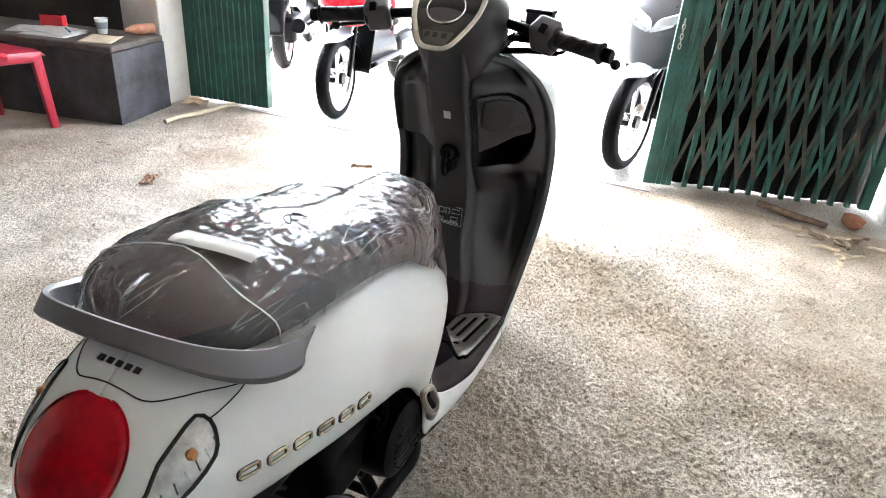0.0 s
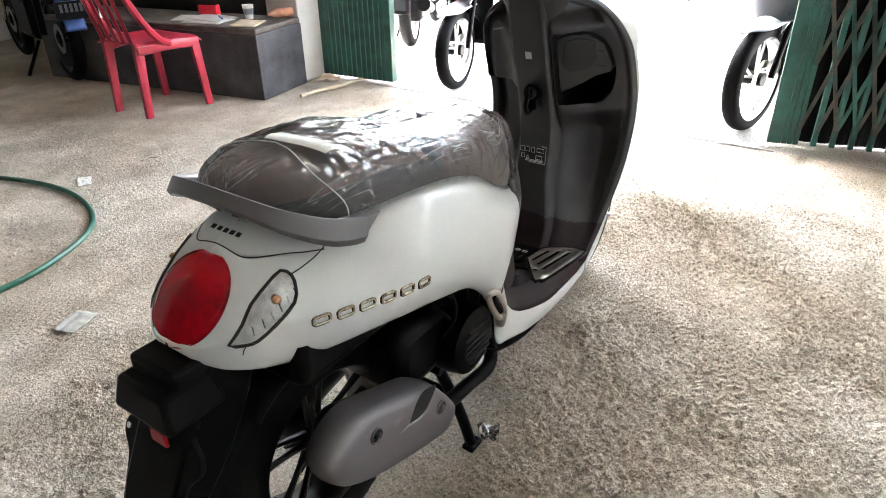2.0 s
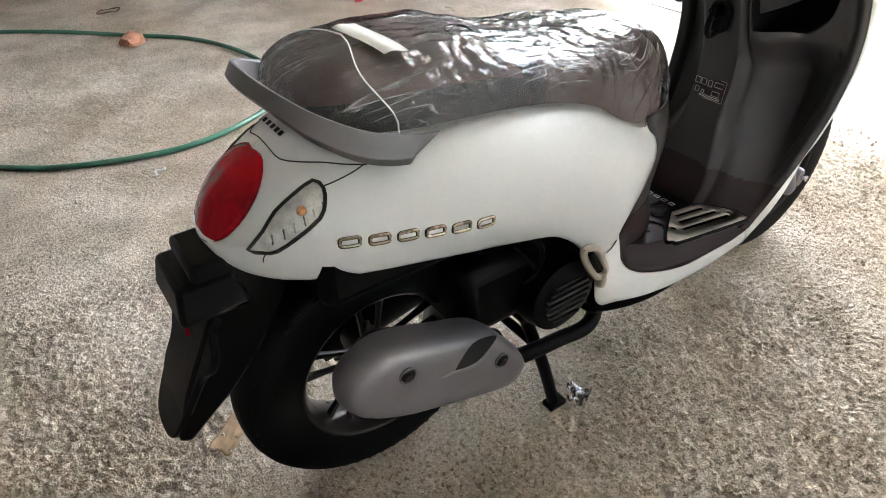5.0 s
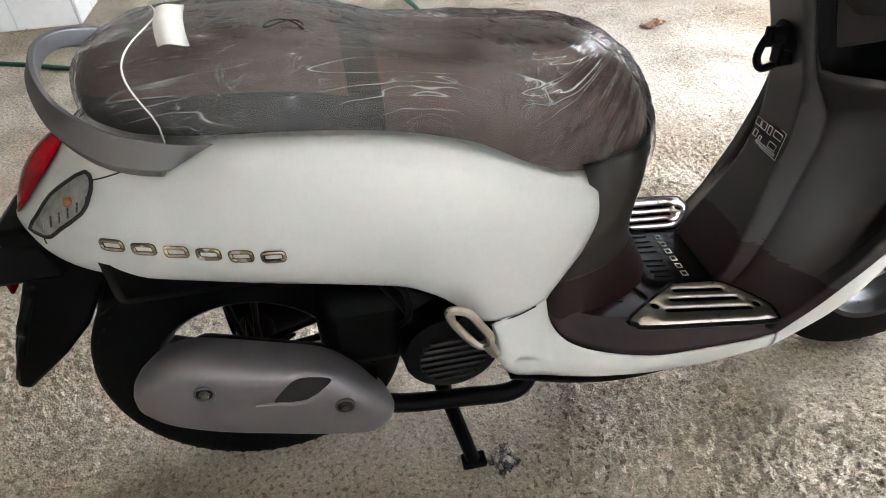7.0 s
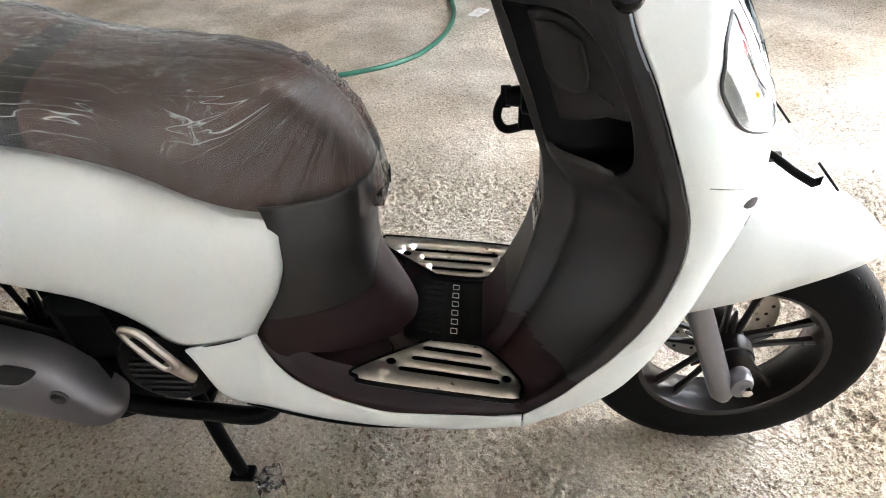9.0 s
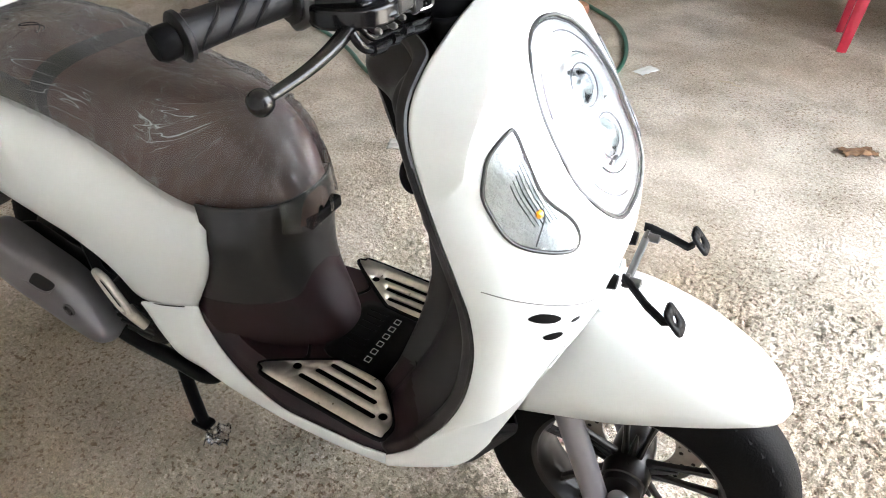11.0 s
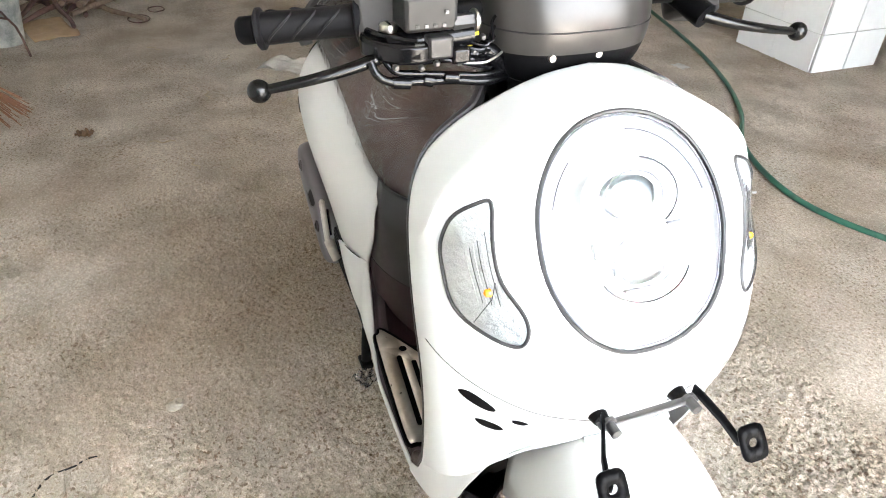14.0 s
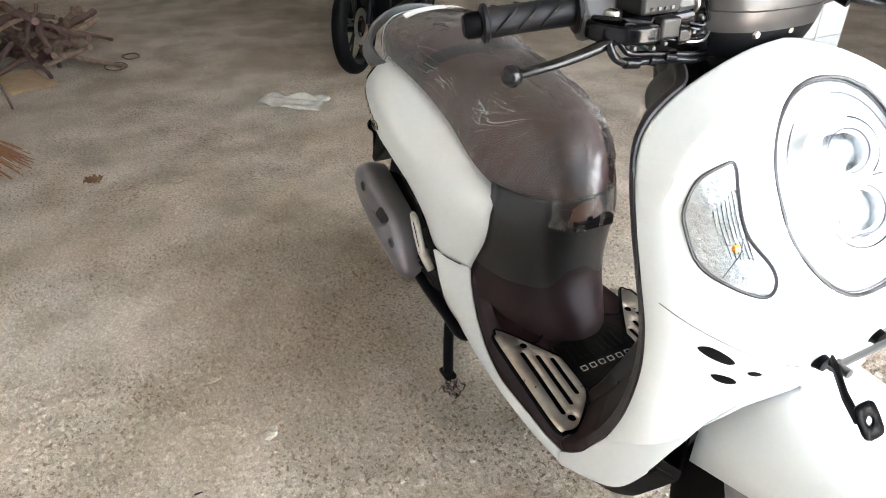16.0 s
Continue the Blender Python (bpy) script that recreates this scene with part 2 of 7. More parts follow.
M_RED = mat("red_lens", (0.24, 0.0015, 0.006), 0.1, var=0.5, scale=11, coat=0.06, spec=0.14)
M_REFLECT = mat("lamp_reflector", (0.84, 0.845, 0.84), 0.2, metal=0.45, var=0.06, scale=50, bump=0.8, bscale=160)
M_FACET = mat("faceted_reflector", (0.78, 0.78, 0.77), 0.18, metal=0.55, var=0.25, scale=60, bump=1.0, bscale=60)
M_HLBOWL = mat("lamp_bowl_silver", (0.86, 0.86, 0.855), 0.3, metal=0.1, var=0.05, scale=30)
M_AMBER = mat("amber_bulb", (0.85, 0.33, 0.02), 0.25, var=0.1, coat=0.5)
M_GASKET = mat("grey_lamp_gasket", (0.022, 0.022, 0.023), 0.4, var=0.1)
M_AMBERDIM = mat("dull_amber_bulb", (0.32, 0.14, 0.05), 0.3, var=0.2, coat=0.4)
M_GLOSS = mat("glossy_black_metal", (0.003, 0.003, 0.0035), 0.18, var=0.2, scale=40, spec=0.25)
M_RESERVOIR = mat("dark_bronze_plastic", (0.017, 0.0165, 0.0155), 0.42, var=0.1, scale=60, spec=0.3)
M_LEVER = mat("black_anodised_metal", (0.004, 0.004, 0.004), 0.22, var=0.08, scale=40, spec=0.3)
M_PAPER = mat("white_paper", (0.56, 0.555, 0.53), 0.8, var=0.05, scale=15, bump=0.1)
M_OLDPAPER = mat("dirty_paper", (0.36, 0.345, 0.31), 0.85, var=0.25, scale=18, bump=0.2)
M_STRING = mat("white_string", (0.7, 0.7, 0.68), 0.8, var=0.1)
M_FLOOR = floor_material("rough_cement_floor", (0.4, 0.352, 0.288), (0.6, 0.542, 0.465), (0.34, 0.264, 0.184))
M_GROUND = floor_material("pale_yard_cement", (0.44, 0.42, 0.39), (0.66, 0.64, 0.61), (0.46, 0.42, 0.37))
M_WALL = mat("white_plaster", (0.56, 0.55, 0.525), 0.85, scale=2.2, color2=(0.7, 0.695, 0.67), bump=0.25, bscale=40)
M_GREYWALL = mat("mottled_grey_wall", (0.4, 0.39, 0.37), 0.85, scale=2, color2=(0.62, 0.61, 0.58), bump=0.3, bscale=40)
M_NEARBLACK = mat("near_black_wall", (0.016, 0.015, 0.015), 0.9, scale=3, color2=(0.05, 0.046, 0.044), bump=0.3, bscale=40)
# ceiling is out of view; its tone is kept low to cut bounce light
M_CEIL = mat("low_bounce_ceiling", (0.36, 0.34, 0.305), 0.9, var=0.2, scale=3)
M_GREEN = mat("worn_green_paint", (0.008, 0.05, 0.038), 0.5, scale=14, color2=(0.018, 0.1, 0.075), bump=0.3, bscale=60)
M_RUST = mat("rusty_green_iron", (0.018, 0.045, 0.036), 0.7, scale=22, color2=(0.08, 0.06, 0.045), bump=0.3, bscale=80)
# bench side and top coloured darker, carrying the dimness of the inward face
M_DESKSIDE = mat("shade_toned_bench", (0.022, 0.02, 0.021), 0.75, scale=7, color2=(0.07, 0.07, 0.076), bump=0.3, bscale=50)
M_DESKTOP = mat("grey_cement_top", (0.05, 0.042, 0.036), 0.7, scale=9, color2=(0.13, 0.112, 0.095), bump=0.3, bscale=50)
M_CHAIR = mat("red_plastic", (0.33, 0.016, 0.036), 0.36, var=0.12, scale=12, bump=0.05)
M_TILE = mat("white_glazed_tile", (0.72, 0.73, 0.72), 0.22, var=0.03, scale=5)
M_GROUT = mat("grey_grout", (0.45, 0.45, 0.43), 0.9, var=0.1)
M_HOSE = mat("green_hose", (0.02, 0.105, 0.066), 0.38, var=0.25, scale=9, coat=0.2)


# ---------------------------------------------------------------- mesh tools
def tab(*pairs):
    """A smooth curve through (x, value) pairs: shape-preserving cubic."""
    xs, ys = np.array(pairs[0::2], float), np.array(pairs[1::2], float)
    h, d = np.diff(xs), np.diff(ys) / np.diff(xs)
    m = np.zeros(len(xs))
    m[0], m[-1] = d[0], d[-1]
    for i in range(1, len(xs) - 1):
        if d[i - 1] * d[i] > 0:
            w1, w2 = 2 * h[i] + h[i - 1], h[i] + 2 * h[i - 1]
            m[i] = (w1 + w2) / (w1 / d[i - 1] + w2 / d[i])

    def f(x):
        x = min(max(float(x), xs[0]), xs[-1])
        i = min(max(int(np.searchsorted(xs, x)) - 1, 0), len(h) - 1)
        t = (x - xs[i]) / h[i]
        return float((2 * t**3 - 3 * t**2 + 1) * ys[i] + (t**3 - 2 * t**2 + t) * h[i] * m[i] + (3 * t**2 - 2 * t**3) * ys[i + 1] + (t**3 - t**2) * h[i] * m[i + 1])

    return f


def smooth(a, b, x):
    t = min(max((x - a) / (b - a), 0.0), 1.0)
    return t * t * (3 - 2 * t)


def spline(pts, per=8, closed=False):
    """Catmull-Rom through points."""
    p = [Vector(q) for q in pts]
    n, out = len(p), []
    for i in range(n if closed else n - 1):
        a, b, c, d = (p[(i - 1) % n], p[i], p[(i + 1) % n], p[(i + 2) % n]) if closed else (p[max(i - 1, 0)], p[i], p[i + 1], p[min(i + 2, n - 1)])
        for k in range(per):
            t = k / per
            out.append(0.5 * (2 * b + (c - a) * t + (2 * a - 5 * b + 4 * c - d) * t * t + (3 * b - a - 3 * c + d) * t**3))
    if not closed:
        out.append(p[-1])
    return out


def grid(nu, nv, f, cu=False, cv=False):
    """A sheet of nu x nv points f(i/(nu-1), j/(nv-1)); cu, cv close it round."""
    bm = bmesh.new()
    vs = [[bm.verts.new(f(i / (nu if cu else nu - 1), j / (nv if cv else nv - 1))) for j in range(nv)] for i in range(nu)]
    for i in range(nu if cu else nu - 1):
        for j in range(nv if cv else nv - 1):
            q = [vs[i][j], vs[(i + 1) % nu][j], vs[(i + 1) % nu][(j + 1) % nv], vs[i][(j + 1) % nv]]
            bm.faces.new(q)
    bmesh.ops.remove_doubles(bm, verts=bm.verts, dist=1e-5)
    bmesh.ops.recalc_face_normals(bm, faces=bm.faces)
    return bm


def tube(pts, r, seg=10, closed=False, flat=1.0, bm=None):
    """A round bar along points; r is a radius or a function of 0..1. flat squeezes it upright."""
    bm = bm or bmesh.new()
    pts = [Vector(p) for p in pts]
    n, rings, up = len(pts), [], None
    for i, p in enumerate(pts):
        d = (pts[(i + 1) % n] - pts[i - 1]) if closed else (pts[min(i + 1, n - 1)] - pts[max(i - 1, 0)])
        d.normalize()
        if up is None:
            up = Vector((0, 0, 1)) if abs(d.z) < 0.9 else Vector((1, 0, 0))
        side = d.cross(up).normalized()
        up = side.cross(d).normalized()
        rad = r(i / (n - 1)) if callable(r) else r
        rings.append([bm.verts.new(p + rad * (math.cos(2 * math.pi * k / seg) * side + flat * math.sin(2 * math.pi * k / seg) * up)) for k in range(seg)])
    for i in range(n if closed else n - 1):
        a, b = rings[i], rings[(i + 1) % n]
        for k in range(seg):
            bm.faces.new((a[k], a[(k + 1) % seg], b[(k + 1) % seg], b[k]))
    if not closed:
        bm.faces.new(list(reversed(rings[0])))
        bm.faces.new(rings[-1])
    bmesh.ops.recalc_face_normals(bm, faces=bm.faces)
    return bm


def lathe(profile, seg=48, m=None, closed=False, bm=None):
    """Turns (radius, y) pairs round the y axis, then moves by m."""
    bm = bm or bmesh.new()
    m = m or Matrix()
    rings = [[bm.verts.new(m @ Vector((r * math.cos(2 * math.pi * k / seg), y, r * math.sin(2 * math.pi * k / seg)))) for k in range(seg)] for r, y in profile]
    n = len(rings)
    for i in range(n if closed else n - 1):
        a, b = rings[i], rings[(i + 1) % n]
        for k in range(seg):
            bm.faces.new((a[k], b[k], b[(k + 1) % seg], a[(k + 1) % seg]))
    if not closed:
        for ring in (rings[0], rings[-1]):
            if (ring[0].co - ring[seg // 2].co).length > 1e-4:
                bm.faces.new(ring)
    bmesh.ops.remove_doubles(bm, verts=bm.verts, dist=1e-5)
    bmesh.ops.recalc_face_normals(bm, faces=bm.faces)
    return bm


def prism(outline, thick, m=None, bm=None):
    """A flat plate: outline in x, y, from z = 0 down to -thick, moved by m."""
    bm = bm or bmesh.new()
    m = m or Matrix()
    top = [bm.verts.new(m @ Vector((x, y, 0))) for x, y in outline]
    low = [bm.verts.new(m @ Vector((x, y, -thick))) for x, y in outline]
    n = len(top)
    bm.faces.new(top)
    bm.faces.new(list(reversed(low)))
    for i in range(n):
        bm.faces.new((top[i], low[i], low[(i + 1) % n], top[(i + 1) % n]))
    bmesh.ops.recalc_face_normals(bm, faces=bm.faces)
    return bm


def box(cx, cy, cz, sx, sy, sz, m=None, bm=None, taper=1.0):
    """A box about its centre; taper narrows its top."""
    bm = bm or bmesh.new()
    m = m or Matrix()
    v = [bm.verts.new(m @ Vector((cx + a * sx / 2 * (taper if c > 0 else 1), cy + b * sy / 2 * (taper if c > 0 else 1), cz + c * sz / 2))) for a in (-1, 1) for b in (-1, 1) for c in (-1, 1)]
    for f in ((0, 1, 3, 2), (4, 6, 7, 5), (0, 4, 5, 1), (2, 3, 7, 6), (0, 2, 6, 4), (1, 5, 7, 3)):
        bm.faces.new([v[i] for i in f])
    bmesh.ops.recalc_face_normals(bm, faces=bm.faces)
    return bm


def patch(outline, project, rings=6, bm=None):
    """A sheet inside a star-shaped outline (2D points), laid by project(a, b) on a surface."""
    bm = bm or bmesh.new()
    ca, cb = sum(p[0] for p in outline) / len(outline), sum(p[1] for p in outline) / len(outline)
    loops = [[bm.verts.new(project(ca + (a - ca) * k / rings, cb + (b - cb) * k / rings)) for a, b in outline] for k in range(1, rings + 1)]
    mid = bm.verts.new(project(ca, cb))
    n = len(outline)
    for i in range(n):
        bm.faces.new((mid, loops[0][i], loops[0][(i + 1) % n]))
        for k in range(rings - 1):
            bm.faces.new((loops[k][i], loops[k + 1][i], loops[k + 1][(i + 1) % n], loops[k][(i + 1) % n]))
    bmesh.ops.recalc_face_normals(bm, faces=bm.faces)
    return bm


def oval(a, b, n=32, ca=0.0, cb=0.0, power=2.0):
    out = []
    for k in range(n):
        c, s = math.cos(2 * math.pi * k / n), math.sin(2 * math.pi * k / n)
        out.append((ca + a * math.copysign(abs(c) ** (2 / power), c), cb + b * math.copysign(abs(s) ** (2 / power), s)))
    return out


def rounded(pts, per=6):
    """A closed smooth outline through 2D points."""
    return [(p.x, p.y) for p in spline([(a, b, 0) for a, b in pts], per, True)]


def mesh_ob(name, bm, material, sharp=40, solid=0.0, bevel=0.0, seg=2):
    me = bpy.data.meshes.new(name)
    bm.to_mesh(me)
    bm.free()
    for p in me.polygons:
        p.use_smooth = True
    me.set_sharp_from_angle(angle=radians(sharp))
    for k in material if isinstance(material, (list, tuple)) else (material,):
        me.materials.append(k)
    ob = new(name, me)
    if solid:
        s = ob.modifiers.new("solid", "SOLIDIFY")
        s.thickness, s.offset = solid, -1
    if bevel:
        b = ob.modifiers.new("bevel", "BEVEL")
        b.width, b.segments, b.limit_method, b.angle_limit = bevel, seg, "ANGLE", radians(35)
    return ob


def part(name, bm, material, parent, label="", **kw):
    ob = mesh_ob(name, bm, material, **kw)
    ob.parent = parent
    return tagged(ob, label)


def thing(name, m, label, category, group="", kind=""):
    ob = new(name)
    ob.empty_display_size = 0.1
    ob.matrix_world = m
    return tagged(ob, label, category, group, kind)


def struct(name, bm, material, label="", **kw):
    return tagged(mesh_ob(name, bm, material, **kw), label, name.split("_")[0], "", "structure")


# ---------------------------------------------------------------- the garage
GX, WY, LY, BX, H = 2.92, -1.62, 6.2, -6.5, 3.1  # gate line, side wall, far side wall, back wall, ceiling


FANS = [(1.15, -1.35, 0.55), (0.75, -1.9, 0.8), (1.9, -0.55, 0.5), (0.15, -1.5, 0.6), (-0.6, -1.3, 0.5), (1.55, -1.7, 0.6), (-0.2, 0.2, 0.7), (0.9, 1.6, 0.7), (1.75, 0.75, 0.6)]  # where the trowel swung: middle and reach


def floor_height(x, y):
    """Uneven cement: slow waves, crumbly patches and curved trowel ridges."""
    z = 0.006 * noise.noise(Vector((x * 2.1, y * 2.1, 0.3))) + 0.003 * noise.noise(Vector((x * 7, y * 7, 1.7)))
    if -0.75 < x < 2.15 and -1.4 < y < 0.95:
        fade = smooth(-0.75, -0.6, x) * smooth(2.15, 2.0, x) * smooth(-1.4, -1.3, y) * smooth(0.95, 0.8, y)
        zone = smooth(-0.35, 0.2, noise.noise(Vector((x * 2.6, y * 2.6, 7.1))))
        f1, f2 = noise.noise(Vector((x * 56, y * 56, 0.0))), noise.noise(Vector((x * 108, y * 108, 3.0)))
        crumb = smooth(0.16, 0.3, f1) * 0.0056 + smooth(0.12, 0.27, f2) * 0.005 - smooth(0.26, 0.4, -f1) * 0.005
        z += fade * (0.55 + 0.45 * zone) * crumb
        if zone < 0.8:
            for cx, cy, r in FANS:
                d = math.hypot(x - cx, y - cy)
                if 0.45 * r < d < r:
                    w = noise.noise(Vector((x * 6, y * 6, 2.0)))
                    z += 0.0026 * (1 - zone) * math.sin(d * 330 + 5 * w) * smooth(-0.1, 0.25, noise.noise(Vector((x * 3.1, y * 3.1, cx)))) * smooth(0.45 * r, 0.6 * r, d) * smooth(r, 0.85 * r, d)
    for wx, reach in ((1.25, 0.3), (0.05, 0.3), (0.4, 0.25)):
        z *= 0.12 + 0.88 * smooth(reach * 0.5, reach, math.hypot(x - wx, y))
    return z


def ground_sheet():
    """One sheet from the garage floor to the horizon, finer where the camera passes near."""
    def axis(a, b, c, d, fine, step=0.06):
        near = list(np.arange(a, b, step)) + list(np.arange(b, c, fine)) + list(np.arange(c, d + step / 2, step))
        return np.array([-400, -120, -32] + near + [32, 120, 400])

    xs, ys = axis(-6.6, -0.75, 2.15, 6.6, 0.0046), axis(-4.0, -1.4, 0.95, 6.6, 0.0046)
    verts = [(x, y, (floor_height(x, y) if -6.6 < x < 6.6 and -4 < y < 6.6 else 0.0) - 0.001) for x in xs for y in ys]
    n = len(ys)
    faces = [(i * n + j, (i + 1) * n + j, (i + 1) * n + j + 1, i * n + j + 1) for i in range(len(xs) - 1) for j in range(n - 1)]
    me = bpy.data.meshes.new("ground")
    me.from_pydata(verts, [], faces)
    inside_x = (xs[:-1] < GX - 0.06) & (xs[:-1] > BX - 0.5)
    inside_y = (ys[:-1] > WY - 0.3) & (ys[:-1] < LY + 0.3)
    me.materials.append(M_FLOOR)
    me.materials.append(M_GROUND)
    me.polygons.foreach_set("material_index", np.where(inside_x[:, None] & inside_y[None, :], 0, 1).astype(np.int32).ravel())
    me.polygons.foreach_set("use_smooth", np.ones(len(faces), dtype=bool))
    return me


tagged(new("ground", ground_sheet()), "rough pale cement floor with grit, stains and earth", "ground", "", "structure")
struct("floor_joint", box(GX - 0.05, 0.95, 0.0015, 0.012, 2.6, 0.005), M_GROUT, "grey joint between garage floor and yard")
struct("wall_side", box((BX + GX) / 2 + 0.1, WY - 0.1, H / 2, GX - BX + 0.4, 0.2, H), M_WALL, "white plastered side wall of the garage")
# the back wall is unseen, added in mottled grey to close the room
struct("wall_back", box(BX - 0.1, (WY + LY) / 2, H / 2, 0.2, LY - WY, H), M_GREYWALL, "mottled grey back wall of the garage")
struct("wall_far", box((BX + GX) / 2 + 0.1, LY + 0.1, H / 2, GX - BX + 0.4, 0.2, H), M_GREYWALL, "mottled grey far wall of the garage")
# near-black wall stands in for the very dark area behind the bench
struct("wall_front", box(GX + 0.1, (LY + 2.95) / 2 + 0.1, H / 2, 0.2, LY - 2.95 + 0.2, H), M_NEARBLACK, "near-black front wall beside the gate")
struct("wall_lintel", box(GX + 0.1, (2.85 + WY) / 2, H - 0.1, 0.2, 2.85 - WY, 0.2), M_WALL, "plastered lintel over the folding gate")
struct("ceiling", box((BX + GX) / 2 + 0.1, (WY + LY) / 2, H + 0.06, GX - BX + 0.4, LY - WY + 0.4, 0.12), M_CEIL, "unseen ceiling over the garage, toned to cut bounce")
struct("wall_pillar", box(2.79, 2.79, H / 2, 0.26, 0.3, H), M_WALL, "white plastered gate pillar with mossy foot", bevel=0.008)
struct("wall_pier", box(3.2, WY + 0.09, H / 2, 0.3, 0.2, H), M_WALL, "white plastered pier at the folding gate", bevel=0.008)


def tiled_column():
    """Square column clad with white tiles, each a piece of its own."""
    x0, x1, y0, y1, h = -1.47, -0.91, 2.6, 3.05, H
    c = tagged(mesh_ob("tiled_column", box((x0 + x1) / 2, (y0 + y1) / 2, h / 2, x1 - x0 - 0.016, y1 - y0 - 0.016, h), M_GROUT), "square column clad in white glazed tiles", "column", "", "structure")
    tw, th, g = 0.275, 0.2, 0.004
    meshes = {}
    for w, key in ((tw, "x"), ((y1 - y0) / 2 - g, "y")):
        bm = box(0, 0, 0, w - g, 0.008, th - g)
        me = bpy.data.meshes.new("tile")
        bm.to_mesh(me)
        bm.free()
        me.materials.append(M_TILE)
        meshes[key] = me
    for k in range(15):
        for i in range(2):
            for x, y, rz, key in ((x0 + tw * (i + 0.5), y0, 0, "x"), (x0 + tw * (i + 0.5), y1, 0, "x"), (x1, y0 + (y1 - y0) * (i + 0.5) / 2, 90, "y"), (x0, y0 + (y1 - y0) * (i + 0.5) / 2, 90, "y")):
                t = new("tile", meshes[key])
                t.parent = c
                t.matrix_world = pose(x, y, th * (k + 0.5), 0, 0, rz)


def folding_gate(name, x0, y0, x1, y1, slats, h, label, brace=True):
    """Scissor gate: upright channels, crossed flat bars between them, top and bottom guides."""
    d = Vector((x1 - x0, y1 - y0, 0))
    rz = math.degrees(math.atan2(d.y, d.x))
    g = thing(name, pose(x0, y0, 0, 0, 0, rz), label, "gate")
    L = d.length
    for i in range(slats + 1):
        x = L * i / slats if not brace else (0.026 * i if i < 5 else 0.104 + (L - 0.104) * (i - 4) / (slats - 4))
        w = 0.05 if i in (0, slats) else (0.024 if brace else 0.034)
        bm = box(x, 0, h / 2 + 0.01, w, 0.034 if brace else 0.06, h - 0.02)
        part("channel", bm, M_GREEN, g, bevel=0.003)
    if brace:
        step = (L - 0.104) / (slats - 4)
        for z0 in (0.1, 0.41, 0.72, 1.03, 1.34, 1.65, 1.96):
            for i in range(slats - 5):
                for s in (1, -1):
                    xa, xb = 0.104 + step * i, 0.104 + step * (i + 2)
                    if xb > L:
                        continue
                    za, zb = (z0, z0 + 0.62) if s > 0 else (z0 + 0.62, z0)
                    a_ = math.atan2(zb - za, xb - xa)
                    bm = box(0, 0, 0, math.hypot(xb - xa, zb - za), 0.005, 0.018, pose((xa + xb) / 2, -0.0215 + 0.003 * s, (za + zb) / 2) @ Matrix.Rotation(-a_, 4, 'Y'))
                    part("cross_bar", bm, M_RUST if (i + s) % 3 else M_GREEN, g)
    return g


tiled_column()
folding_gate("folding_gate", 2.96, -0.32, 3.2, -1.36, 16, 2.7, "half-closed green scissor gate, paint worn to rust", True)
folding_gate("folding_gate", 2.93, 2.08, 2.89, 2.62, 13, 2.7, "folded green scissor gate packed against the white pillar", False)

chain = thing("chain", pose(2.93, -0.328, 0.72), "short steel chain hanging on the green gate", "chain")
for k in range(6):
    link = [Vector((0.006 * math.cos(q), 0, 0.014 * math.sin(q) + 0.022 * k)) if k % 2 else Vector((0, 0.006 * math.cos(q), 0.014 * math.sin(q) + 0.022 * k)) for q in np.linspace(0, 2 * math.pi, 15)[:-1]]
    part("link", tube(link, 0.0028, 6, True), M_STEEL, chain)

# black sheet added behind the half-closed gate, so its gaps read dark
sheet = thing("gate_sheet", pose(3.04, -0.34, 0, 0, 0, math.degrees(math.atan2(-1.04, 0.24))), "plain black sheet behind the scissor gate", "gate sheet")
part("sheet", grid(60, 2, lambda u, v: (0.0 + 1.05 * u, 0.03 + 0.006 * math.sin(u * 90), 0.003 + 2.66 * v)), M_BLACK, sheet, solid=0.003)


def bench():
    b = thing("cement_bench", pose(2.18, 2.52, 0, 0, 0, 11), "low cement bench toned dark for shade, with a grey top, chipped edges", "bench")
    part("body", box(0.24, 0.95, 0.2, 0.48, 1.9, 0.4), M_DESKSIDE, b, bevel=0.003)
    part("top", box(0.24, 0.95, 0.418, 0.478, 1.898, 0.036), M_DESKTOP, b, "worn grey cement top", bevel=0.01)


bench()


